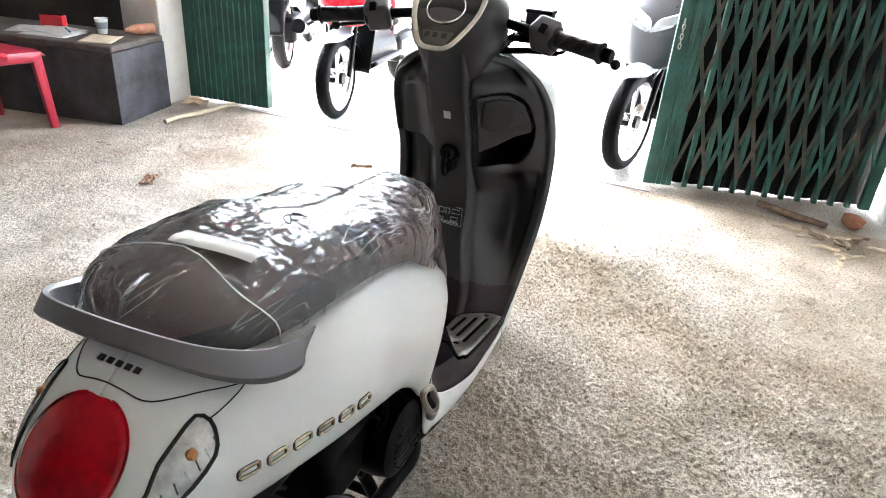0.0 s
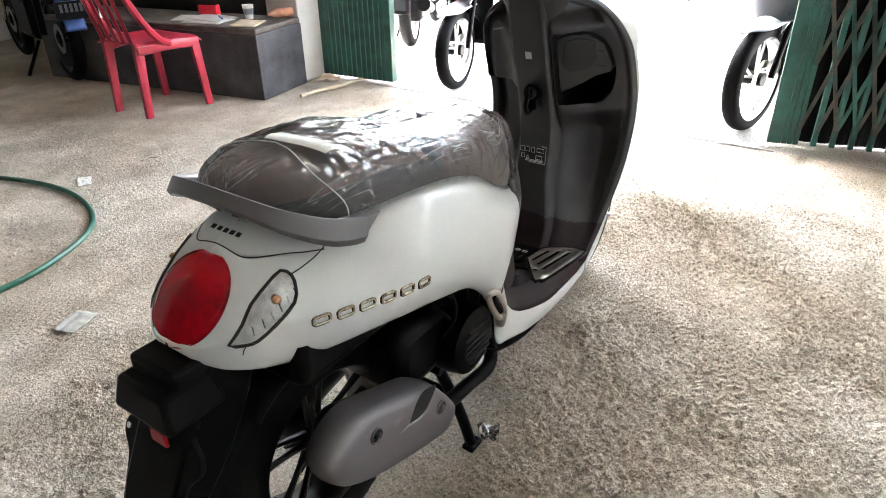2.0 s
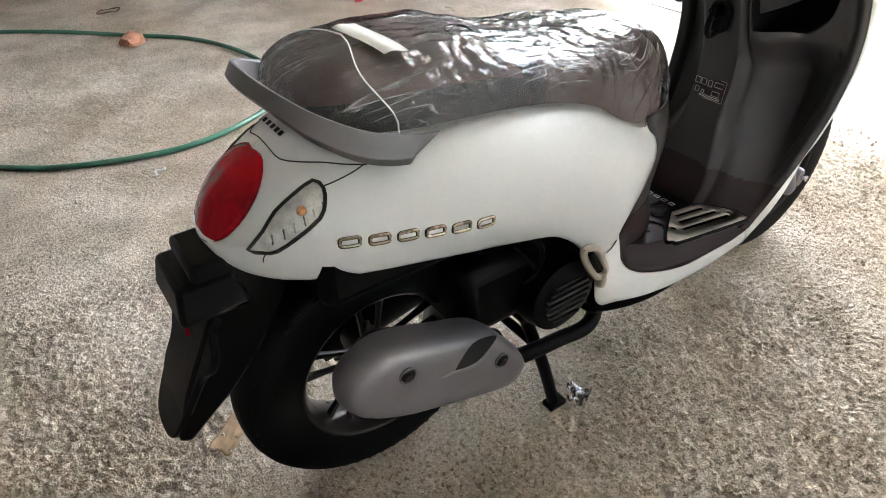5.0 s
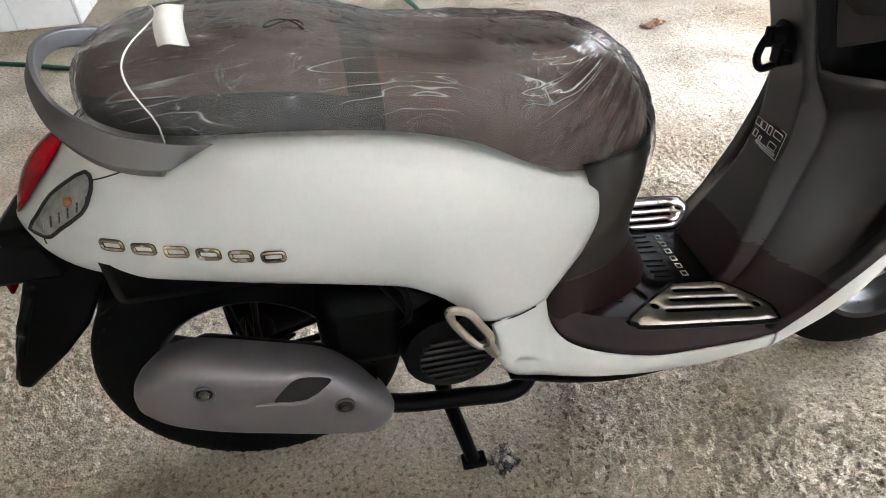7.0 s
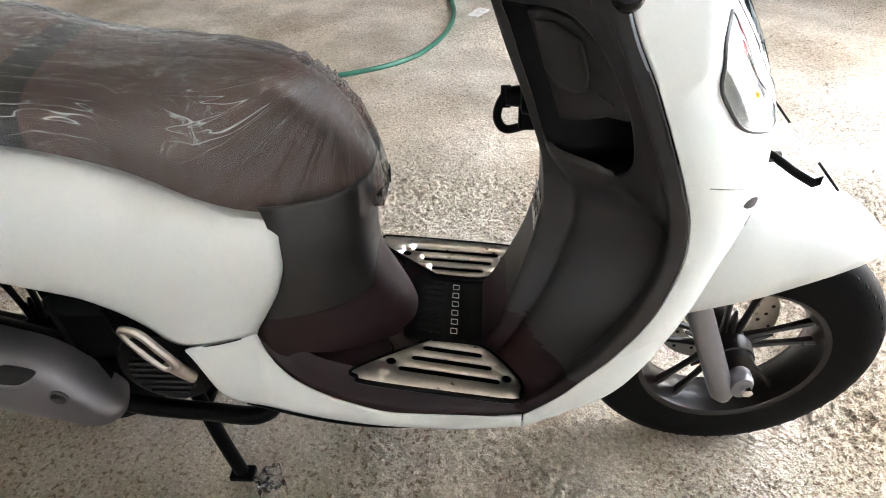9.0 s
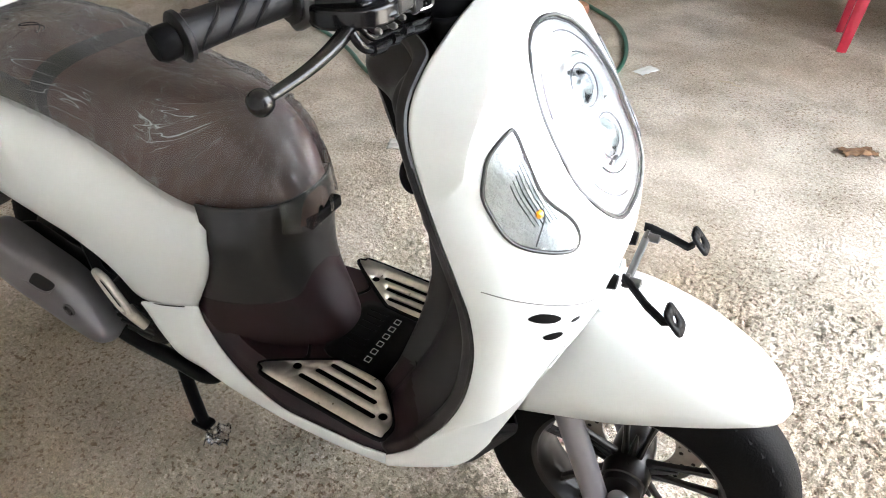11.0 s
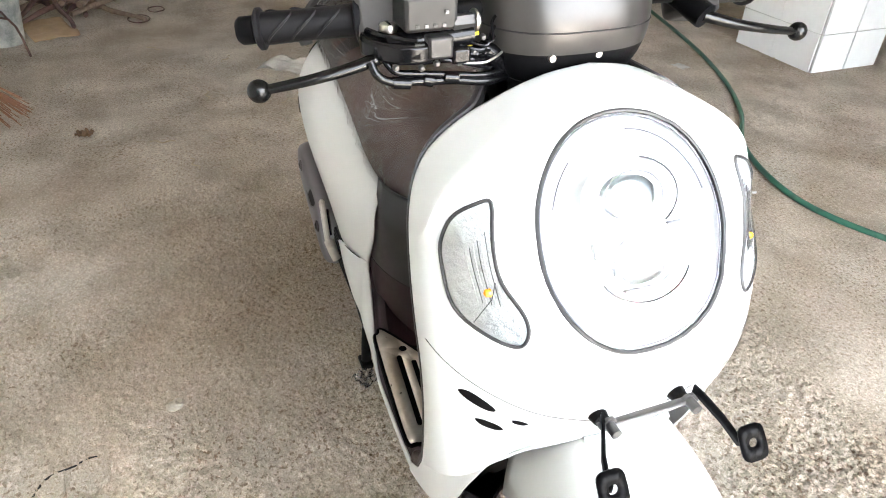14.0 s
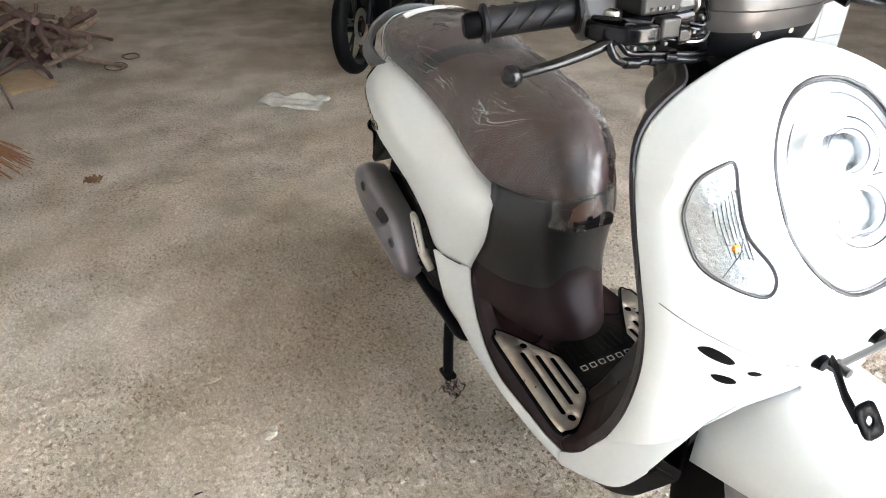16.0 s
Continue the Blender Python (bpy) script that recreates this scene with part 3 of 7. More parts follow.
def plastic_chair():
    c = thing("plastic_chair", pose(1.75, 2.98, 0, 0, 0, 2), "red plastic garden chair with slatted back at the bench", "chair")
    for sx, sy in ((0.2, -0.2), (0.2, 0.2), (-0.19, -0.14), (-0.19, 0.14)):
        top = Vector((sx * 0.86, sy * 1.0, 0.41))
        bm = grid(12, 10, lambda u, v, sx=sx, sy=sy, top=top: (
            top.x + (sx - top.x) * (1 - u) + 0.028 * (1.25 - 0.35 * (1 - u)) * math.cos(2 * math.pi * v) * (1 if abs(math.cos(2 * math.pi * v)) < 0.9 else 0.9),
            top.y + (sy * 1.05 - top.y) * (1 - u) + 0.02 * math.sin(2 * math.pi * v), 0.41 * u + 0.0), cv=True)
        part("leg", bm, M_CHAIR, c)
    part("seat", grid(24, 24, lambda u, v: (-0.2 + 0.42 * u, (v - 0.5) * (0.37 + 0.07 * u), 0.425 - 0.014 * math.sin(math.pi * u) * math.sin(math.pi * v) - 0.03 * max(0, abs(v - 0.5) - 0.42) * 8 - (0.02 * smooth(0.9, 1, u)))), M_CHAIR, c, solid=0.006)
    for i in range(5):
        y = -0.13 + 0.065 * i
        pts = spline([(-0.19, y, 0.42), (-0.235, y * 1.05, 0.6), (-0.3, y * 1.1, 0.82)], 6)
        part("back_slat", tube(pts, 0.02, 8, flat=0.3), M_CHAIR, c)
    for s in (-1, 1):
        part("back_post", tube(spline([(0.0, 0.2 * s, 0.405), (-0.07, 0.212 * s, 0.44), (-0.15, 0.214 * s, 0.54), (-0.23, 0.205 * s, 0.7), (-0.3, 0.19 * s, 0.84)], 6), lambda t: 0.028 - 0.008 * t, 8, flat=0.8), M_CHAIR, c)
        part("apron", tube(spline([(-0.18, 0.15 * s, 0.385), (0.0, 0.185 * s, 0.395), (0.19, 0.2 * s, 0.385)], 5), 0.026, 8, flat=1.3), M_CHAIR, c)
    part("top_rail", tube(spline([(-0.3, -0.19, 0.84), (-0.315, -0.1, 0.87), (-0.318, 0, 0.88), (-0.315, 0.1, 0.87), (-0.3, 0.19, 0.84)], 5), 0.024, 8, flat=0.8), M_CHAIR, c)


plastic_chair()


# ---------------------------------------------------------------- the scooter: x forward from the rear axle, y to its left
scooter = thing("motor_scooter", pose(0, 0, 0), "new pearl white retro scooter on its stand, seat wrapped in film", "scooter")

# side body: half width, top line, height of the widest line, lower edge, along x
B_W = tab(-0.178, 0.004, -0.172, 0.036, -0.155, 0.066, -0.12, 0.1, -0.08, 0.127, -0.04, 0.146, 0.04, 0.171, 0.16, 0.196, 0.3, 0.203, 0.42, 0.191, 0.5, 0.172, 0.55, 0.152, 0.575, 0.14, 0.6, 0.13)
B_TOP = tab(-0.178, 0.604, -0.172, 0.611, -0.15, 0.633, -0.127, 0.655, -0.1, 0.682, -0.079, 0.701, -0.05, 0.719, -0.02, 0.73, 0.06, 0.733, 0.2, 0.73, 0.3, 0.717, 0.38, 0.698, 0.47, 0.662, 0.54, 0.622, 0.6, 0.605)
B_MID = tab(-0.178, 0.602, -0.14, 0.612, -0.1, 0.622, 0.0, 0.615, 0.15, 0.603, 0.3, 0.585, 0.45, 0.55, 0.6, 0.52)
B_LOW = tab(-0.178, 0.598, -0.165, 0.58, -0.14, 0.562, -0.1, 0.551, 0.0, 0.543, 0.06, 0.539, 0.1, 0.536, 0.174, 0.526, 0.25, 0.511, 0.3, 0.498, 0.34, 0.474, 0.38, 0.441, 0.41, 0.416, 0.44, 0.405, 0.475, 0.401, 0.5, 0.4, 0.6, 0.392)
B_FRONT = tab(0.31, -0.067, 0.356, -0.071, 0.393, -0.064, 0.428, -0.045, 0.49, -0.011, 0.54, 0.002, 0.58, 0.0, 0.606, -0.007, 0.64, -0.022)  # where the front edge lies at each height, past x = 0.575
N_LOW = 2.2


def N_UP(x):
    """Squareness of the upper section: round at the tail, fuller along the flank."""
    return 1.55 + 1.15 * smooth(-0.06, 0.2, x)


def body_at(s, v, side=-1, off=0.0):
    """The skin at station s, v from 0 (top middle) over 0.6 (widest) to 1 (lower edge)."""
    w, zt, zm, zl = B_W(s), B_TOP(s), B_MID(s), B_LOW(s)
    if v < 0.6:
        a, n = v / 0.6 * math.pi / 2, N_UP(s)
        y, z = w * math.sin(a) ** (2 / n), zm + (zt - zm) * max(0.0, math.cos(a)) ** (2 / n)
    else:
        t = (v - 0.6) / 0.4
        y, z = w * (1 - (0.13 - 0.13 * smooth(0.35, 0.55, s)) * t**N_LOW), zm + (zl - zm) * t
    x = s + B_FRONT(z) * smooth(0.3, 0.575, s)
    return Vector((x, side * (y + off), z))


def body_y(x, z, off=0.0, side=-1):
    """The skin seen from the side, at x and z, near the tail and flank."""
    w, zt, zm, zl = B_W(x), B_TOP(x), B_MID(x), B_LOW(x)
    if z > zm:
        y = w * max(0.0, 1 - min(1.0, (z - zm) / max(zt - zm, 1e-4)) ** N_UP(x)) ** (1 / N_UP(x))
    else:
        y = w * (1 - 0.13 * min(1.0, (zm - z) / max(zm - zl, 1e-4)) ** N_LOW)
    return Vector((x, side * (y + off), z))


def station(u):
    return -0.178 + (0.575 + 0.178) * (u**1.35)


for side, nm in ((-1, "right"), (1, "left")):
    part("side_cover", grid(72, 40, lambda u, v: body_at(station(u), v, side)), M_WHITE, scooter, "satin pearl white side panel", solid=0.003)


def line_on(pts, r, project, m, parent=None, name="panel_gap", closed=False):
    return part(name, tube([project(a, b) for a, b in pts], r, 6, closed), m, parent or scooter)


for s in (-1, 1):
    line_on([(p.x, p.y) for p in spline([(0.42, 0.402, 0), (0.47, 0.401, 0), (0.508, 0.396, 0)], 5)], 0.0012, lambda a, b: body_at(a + 0.045, 1.0, s, 0.0015), M_GAP)

# seat with its film
S_W = tab(-0.045, 0.012, -0.035, 0.06, -0.01, 0.092, 0.04, 0.118, 0.15, 0.132, 0.35, 0.136, 0.48, 0.128, 0.56, 0.112, 0.62, 0.088, 0.66, 0.066, 0.69, 0.03, 0.697, 0.008)
S_TOP = tab(-0.045, 0.755, -0.03, 0.784, 0.03, 0.803, 0.1, 0.808, 0.2, 0.802, 0.27, 0.782, 0.35, 0.762, 0.48, 0.752, 0.57, 0.74, 0.63, 0.71, 0.67, 0.655, 0.69, 0.605, 0.697, 0.575)
S_LOW = tab(-0.045, 0.742, 0.05, 0.728, 0.2, 0.718, 0.3, 0.705, 0.4, 0.676, 0.48, 0.628, 0.53, 0.6, 0.6, 0.582, 0.697, 0.55)


def seat_at(u, v, grow=0.0, wrinkle=0.0):
    x = -0.045 + 0.742 * u
    w, zt, zl = S_W(x) + grow, S_TOP(x) + grow, S_LOW(x) - grow * 0.5
    a = (v - 0.5) * math.pi
    y = w * math.copysign(abs(math.sin(a)) ** (2 / 3.0), math.sin(a)) if abs(v - 0.5) < 0.5 else w * math.copysign(1, v - 0.5)
    z = zl + (zt - zl) * abs(math.cos(a)) ** (2 / 3.0)
    p = Vector((x - grow * 0.5 + grow * 2 * u, y, z))
    if wrinkle:
        q = Vector((x * 14, y * 9, z * 16))
        p += Vector((0, math.sin(a), math.cos(a))) * wrinkle * (noise.noise(q) + 0.9 * (0.5 - abs(noise.noise(q * 1.9))) + 0.6 * (0.4 - abs(noise.noise(q * 4.3))))
    return p


bm = grid(80, 48, lambda u, v: seat_at(u, v))
for f in bm.faces:
    c = f.calc_center_median()
    low = (c.z - S_LOW(c.x)) / max(S_TOP(c.x) - S_LOW(c.x), 1e-3)
    f.material_index = 1 if (0.262 < c.x < 0.3) or (c.x < 0.3 and low < 0.52) else 0


def film_at(u, v):
    """Loose film: long folds over the top, pleats gathered at the nose and along the lower edge."""
    p = seat_at(u, v, 0.005)
    a = (v - 0.5) * math.pi
    n = Vector((0.0, math.sin(a), math.cos(a)))
    low = smooth(0.25, 0.47, abs(v - 0.5))
    nose = smooth(0.46, 0.6, p.x)
    wob = noise.noise(p * 9) * 2.2
    fan = math.atan2(0.745 - p.z, 0.655 - p.x + 0.001)
    h = 0.0065 * smooth(0.3, 0.55, p.x) * (1 - abs(math.sin(fan * 11 + wob * 0.7))) * smooth(0.02, 0.08, abs(p.y) + (0.74 - p.z))
    h += 0.004 * low * (0.6 - abs(math.sin(p.x * 95 + wob * 2 + p.y * 20)))
    h += 0.005 * (1 - low) * (0.35 - abs(noise.noise(Vector((p.x * 5 + 0.6 * p.y, p.y * 24 + 3, 0.5)))))
    q = Vector((p.x * 13 + p.y * 5, p.y * 10, p.z * 16))
    h += 0.0045 * (0.4 - abs(noise.noise(q))) + 0.0035 * (0.4 - abs(noise.noise(q * 2.3))) + 0.0009 * noise.noise(q * 6)
    return p + n * (h + 0.001)


seat = part("seat", bm, [M_SEAT, M_SEATBLACK], scooter, "brown vinyl seat with black band and sides")
bm = grid(260, 170, film_at)
uv = bm.loops.layers.uv.new("folds")
for f in bm.faces:
    for k in f.loops:
        c = k.vert.co
        n = smooth(0.34, 0.58, c.x)
        r = math.hypot(0.665 - c.x, 0.765 - c.z)
        fan = math.atan2(0.765 - c.z + 0.35 * abs(c.y), 0.675 - c.x)
        k[uv].uv = (c.x * (1 - n) - r * n + (3 if c.y > 0 else 0), (0.82 - c.z + 0.8 * abs(c.y)) * (1 - n) + 0.3 * fan * n)
part("film", bm, M_FILM, seat, "crumpled clear plastic film")
part("string", tube([seat_at(0.145 - 0.035 * math.sin(math.pi * min(1.0, abs(k / 30 - 0.5) * 2.2)), 0.0 + k / 30, 0.0105) for k in range(31)], 0.001, 6), M_STRING, seat)

# tail lamp


def lamp_frame(o, n, up=(0, 0, 1)):
    z = Vector(n).normalized()
    y = (Vector(up) - z * z.dot(Vector(up))).normalized()
    x = y.cross(z)
    return Matrix.Translation(o) @ Matrix((x, y, z)).transposed().to_4x4()


tl = lamp_frame((-0.1274, 0, 0.648), (-0.713, 0, 0.701))
lamp = part("tail_lamp", patch(oval(0.0655, 0.069, 56, power=2.08), lambda a, b: tl @ Vector((a, b, 0.021 - 0.019 * ((a / 0.0655) ** 2 + (b / 0.069) ** 2))), 10), M_RED, scooter, "large oval red tail lamp", solid=0.004)
part("gasket", tube([tl @ Vector((a, b, 0.0)) for a, b in oval(0.0662, 0.0697, 56, power=2.08)], 0.0014, 8, True), M_RED, lamp)

# rear turn lamps
R_IND = rounded([(-0.14, 0.6085), (-0.119, 0.632), (-0.098, 0.653), (-0.071, 0.6705), (-0.046, 0.682), (-0.039, 0.675), (-0.0445, 0.661), (-0.056, 0.6465), (-0.088, 0.626), (-0.111, 0.607), (-0.124, 0.604)], 2)
for s in (-1, 1):
    ind = part("rear_turn_lamp", patch(R_IND, lambda a, b: body_y(a, b, 0.001, s), 6), M_FACET, scooter, "clear rear turn lamp with silver reflector")
    part("lens", patch(R_IND, lambda a, b: body_y(a, b, 0.004, s), 6), M_LENS, ind)
    part("gasket", tube([body_y(a, b, 0.0015, s) for a, b in R_IND], 0.0026, 6, True), M_GAP, ind)
    part("bulb", lathe([(0.0005, -0.007), (0.005, -0.005), (0.007, 0), (0.005, 0.005), (0.0005, 0.007)], 12, Matrix.Translation(body_y(-0.072, 0.654, 0.0, s))), M_AMBERDIM, ind)
    for k in range(6):
        a0 = -0.118 + 0.013 * k
        part("reflector_facet", tube([body_y(a0 + 0.004, 0.618 + 0.55 * (a0 + 0.118), 0.0022, s), body_y(a0 + 0.006, 0.63 + 0.5 * (a0 + 0.118), 0.0022, s)], 0.0011, 5), M_GASKET if k % 2 else M_CHROME, ind)

# grab rail: a broad silver hoop behind the seat
RAIL = spline([(0.1, -0.15, 0.711), (0.06, -0.157, 0.717), (0.005, -0.15, 0.733), (-0.042, -0.118, 0.758), (-0.072, -0.062, 0.782), (-0.082, 0.0, 0.79), (-0.072, 0.062, 0.782), (-0.042, 0.118, 0.758), (0.005, 0.15, 0.733), (0.06, 0.157, 0.717), (0.1, 0.15, 0.711)], 8)


RAIL_CUT = [(-0.01, 0.015), (-0.003, 0.0185), (0.0115, -0.007), (0.0075, -0.017), (-0.01, -0.013)]  # out and up, a sloping face with a chamfer


def rail_at(u, j):
    i = min(int(u * (len(RAIL) - 1)), len(RAIL) - 2)
    f = u * (len(RAIL) - 1) - i
    p = RAIL[i].lerp(RAIL[i + 1], f)
    d = (RAIL[i + 1] - RAIL[i]).normalized()
    out = Vector((d.y, -d.x, 0)).normalized() * -1
    if out.dot(p - Vector((0.08, 0, p.z))) < 0:
        out = -out
    k = abs(u - 0.5) * 2
    size = 0.7 + 0.4 * smooth(0.15, 0.6, k) - 0.45 * smooth(0.7, 1.0, k)
    a, b = RAIL_CUT[j % 5]
    back = 0.04 * smooth(0.74, 1.0, k) * smooth(0.005, -0.012, b)
    ahead = 0.014 * smooth(0.78, 1.0, k) * smooth(-0.004, 0.012, b)
    return p + out * a * size + Vector((ahead - back, 0, b * size))


bm = bmesh.new()
loops = [[bm.verts.new(rail_at(i / 99, j)) for j in range(5)] for i in range(100)]
for p, q in zip(loops, loops[1:]):
    for j in range(5):
        bm.faces.new((p[j], p[(j + 1) % 5], q[(j + 1) % 5], q[j]))
bm.faces.new(loops[0])
bm.faces.new(loops[-1])
bmesh.ops.recalc_face_normals(bm, faces=bm.faces)
part("grab_rail", bm, M_RAIL, scooter, "silver-grey painted grab rail", sharp=22, bevel=0.0025)

# front panel under the seat
P_X = tab(0.0, 0.693, 0.03, 0.688, 0.06, 0.668, 0.09, 0.635, 0.12, 0.6, 0.15, 0.565, 0.17, 0.54)


def panel_at(u, v):
    t = (u - 0.5) * 2
    # rows of the mesh run along the border between the dark panel and its maroon foot
    border = 0.418 + 0.032 * (1 - smooth(0.1, 0.5, abs(t)))
    z = 0.295 + (border - 0.295) * v / 0.4 if v < 0.4 else border + (0.61 - border) * (v - 0.4) / 0.6
    wmax = 0.1365 - 0.014 * smooth(0.54, 0.62, z)
    y = wmax * t
    k = abs(t)
    flare = 0.045 * (1 - smooth(0.29, 0.44, z)) * (1 - k * k)
    waist = -0.012 * math.sin(math.pi * smooth(0.34, 0.6, z))
    nose = 0.69 + flare + waist
    back = 0.575 + B_FRONT(z) - 0.012
    x = back + (nose - back) * max(0.0, 1 - k ** 2.6) ** (1 / 1.7)
    return Vector((x, y, z))


bm = grid(81, 51, panel_at)
bm.faces.ensure_lookup_table()
for i, f in enumerate(bm.faces):
    f.material_index = 1 if (i % 50) < 20 else 0
part("seat_front_panel", bm, [M_PANEL, M_MAROON], scooter, "dark textured panel with maroon foot below the seat", solid=0.003)
part("panel_gap", tube([panel_at(k / 60, 0.4) - Vector((0.0006, 0, 0)) for k in range(61)], 0.0009, 5), M_GAP, scooter)

# footboard
FB_TOP = tab(0.5, 0.42, 0.54, 0.36, 0.6, 0.33, 0.66, 0.322, 0.75, 0.31, 0.88, 0.293, 0.93, 0.3, 0.97, 0.33)
FB_EDGE = tab(0.5, 0.41, 0.524, 0.343, 0.554, 0.297, 0.591, 0.28, 0.708, 0.258, 0.896, 0.256, 0.961, 0.29, 1.0, 0.35)


STY = tab(0.42, 0.183, 0.448, 0.173, 0.48, 0.157, 0.512, 0.1415, 0.56, 0.149, 0.62, 0.163, 0.72, 0.176, 0.9, 0.176)  # half width along the footboard's rim


def foot_at(u, v):
    x = 0.51 + 0.47 * u
    t = (v - 0.5) * 2
    w = STY(x) - 0.002
    k = abs(t)
    z = FB_TOP(x) + (FB_EDGE(x) - FB_TOP(x)) * smooth(0.84, 1.0, k)
    return Vector((x, w * t, z))


foot = part("footboard", grid(50, 50, foot_at), M_MAROON, scooter, "maroon moulded footboard", solid=0.004)

# outer edge of the front: from the top middle round the shoulder, down and back to the footboard
EDGE = spline([(0.985, 0.0, 0.95), (0.98, 0.05, 0.941), (0.975, 0.1, 0.921), (0.972, 0.14, 0.899), (0.973, 0.17, 0.875), (0.982, 0.19, 0.848), (1.0, 0.203, 0.812), (1.022, 0.209, 0.76), (1.044, 0.211, 0.705), (1.06, 0.21, 0.653), (1.064, 0.208, 0.59), (1.048, 0.203, 0.504), (1.014, 0.194, 0.42), (0.976, 0.186, 0.355), (0.953, 0.181, 0.318), (0.925, 0.177, 0.285), (0.9, 0.176, 0.262)], 10)
# middle line of the mask, then its lower edge
INNER = spline([(0.0, 0, 0.945), (0.0, 0, 0.92), (0.0, 0, 0.9), (0.0, 0, 0.875), (0.0, 0, 0.85), (0.0, 0, 0.82), (0.0, 0, 0.785), (0.0, 0, 0.74), (0.0, 0, 0.69), (0.0, 0, 0.64), (0.0, 0, 0.592), (1.164, 0.085, 0.594), (1.137, 0.139, 0.549), (1.112, 0.161, 0.475), (1.08, 0.166, 0.4), (1.02, 0.167, 0.3), (0.9, 0.163, 0.215)], 10)
edge_z = np.array([p.z for p in reversed(EDGE)])
edge_x, edge_w = np.array([p.x for p in reversed(EDGE)]), np.array([p.y for p in reversed(EDGE)])


def SH_EDGE(z):
    return float(np.interp(z, edge_z, edge_x))


def SH_W(z):
    return float(np.interp(z, edge_z, edge_w))


# white strip along the footboard's edge
ST_UP = tab(0.42, 0.402, 0.508, 0.404, 0.516, 0.36, 0.53, 0.325, 0.554, 0.297, 0.591, 0.278, 0.708, 0.258, 0.85, 0.256, 0.9, 0.262)
ST_LOW = tab(0.42, 0.392, 0.426, 0.35, 0.434, 0.305, 0.45, 0.276, 0.475, 0.258, 0.51, 0.248, 0.611, 0.219, 0.7, 0.206, 0.792, 0.203, 0.9, 0.215)


def strip_at(u, v, s):
    x = 0.42 + (0.9 - 0.42) * u ** 1.5
    a, b = ST_LOW(x), ST_UP(x)
    low = 0.163 + 0.009 * (1 - smooth(0.43, 0.5, x))
    y = low + (STY(x) - low) * v + 0.006 * math.sin(math.pi * v) - 0.003 * (1 - smooth(0.46, 0.54, x))
    return Vector((x, s * y, a + (b - a) * v))


for s in (-1, 1):
    part("lower_cover", grid(80, 14, lambda u, v: strip_at(u, v, s)), M_WHITE, scooter, "white lower edge panel", solid=0.003)

# leg shield, rider's side: column in profile, rim along the edge
SH_COL = tab(0.27, 0.83, 0.3, 0.84, 0.34, 0.862, 0.4, 0.885, 0.45, 0.901, 0.5, 0.914, 0.55, 0.924, 0.62, 0.92, 0.7, 0.898, 0.8, 0.862, 0.87, 0.84, 0.96, 0.82)
POCKET = rounded([(-0.056, 0.838), (-0.084, 0.85), (-0.118, 0.851), (-0.152, 0.826), (-0.169, 0.768), (-0.164, 0.715), (-0.149, 0.684), (-0.126, 0.664), (-0.096, 0.652), (-0.066, 0.656), (-0.056, 0.69), (-0.054, 0.76)], 6)


def FACE(y, z):
    """The sloping face round the glove pocket."""
    return 0.915 + 0.7 * (abs(y) - 0.05) + 0.33 * (0.74 - z)



def shield_x(y, z):
    w = SH_W(z)
    a, d = abs(y), max(0.0, w - abs(y))
    c, e = SH_COL(z), SH_EDGE(z)
    up = smooth(0.34, 0.45, z)
    rim = -0.015 * smooth(0.0, 0.01, d) + 0.02 * smooth(0.024, 0.034, d) * up
    wing = e + rim + 0.006 * smooth(0.03, 0.08, d)
    wing += 0.01 * smooth(0.6, 0.46, z) * smooth(0.32, 0.42, z) * smooth(0.03, 0.075, d)
    wing -= 0.018 * smooth(0.52, 0.66, z) * smooth(0.032, 0.06, d) * (1 - smooth(0.86, 0.92, z))
    if y > 0:
        wing -= 0.042 * smooth(0.686, 0.7, z) * (1 - smooth(0.85, 0.88, z)) * smooth(0.012, 0.03, d) * smooth(0.05, 0.06, a)
    if y < 0:
        w = smooth(0.58, 0.66, z) * (1 - smooth(0.86, 0.9, z)) * smooth(0.04, 0.056, a) * smooth(0.012, 0.028, d)
        wing += (FACE(y, z) - wing) * w
    col = 0.048 + 0.03 * smooth(0.5, 0.32, z)
    f = 0.28 * smooth(col - 0.008, col + 0.004, a) + 0.72 * smooth(col, col + 0.1 - 0.02 * up, a)
    return c + (wing - c) * f


def inside(poly, a, b):
    hit = False
    for i in range(len(poly)):
        (x0, y0), (x1, y1) = poly[i - 1], poly[i]
        if (y0 > b) != (y1 > b) and a < (x1 - x0) * (b - y0) / (y1 - y0) + x0:
            hit = not hit
    return hit


def shield_at(u, v):
    z = 0.268 + 0.672 * v
    t = (u - 0.5) * 2
    y = SH_W(z) * math.copysign(1 - (1 - abs(t)) ** 1.25, t)
    return Vector((shield_x(y, z), y, z))


bm = grid(170, 170, shield_at)
for f in bm.faces:
    c = f.calc_center_median()
    f.material_index = 1 if c.z < 0.385 - 0.03 * smooth(0.02, 0.14, abs(c.y)) else 0
gone = [f for f in bm.faces if -0.18 < f.calc_center_median().y < -0.05 and 0.67 < f.calc_center_median().z < 0.86 and inside(POCKET, f.calc_center_median().y, f.calc_center_median().z)]
rim_verts = {v for f in gone for v in f.verts}
bmesh.ops.delete(bm, geom=gone, context="FACES")
for v in rim_verts:
    if v.is_valid:
        a, b = min(((p[0] + (q[0] - p[0]) * k / 4, p[1] + (q[1] - p[1]) * k / 4) for p, q in zip(POCKET, POCKET[1:] + POCKET[:1]) for k in range(4)), key=lambda p: (p[0] - v.co.y) ** 2 + (p[1] - v.co.z) ** 2)
        v.co = Vector((shield_x(a, b), a, b))
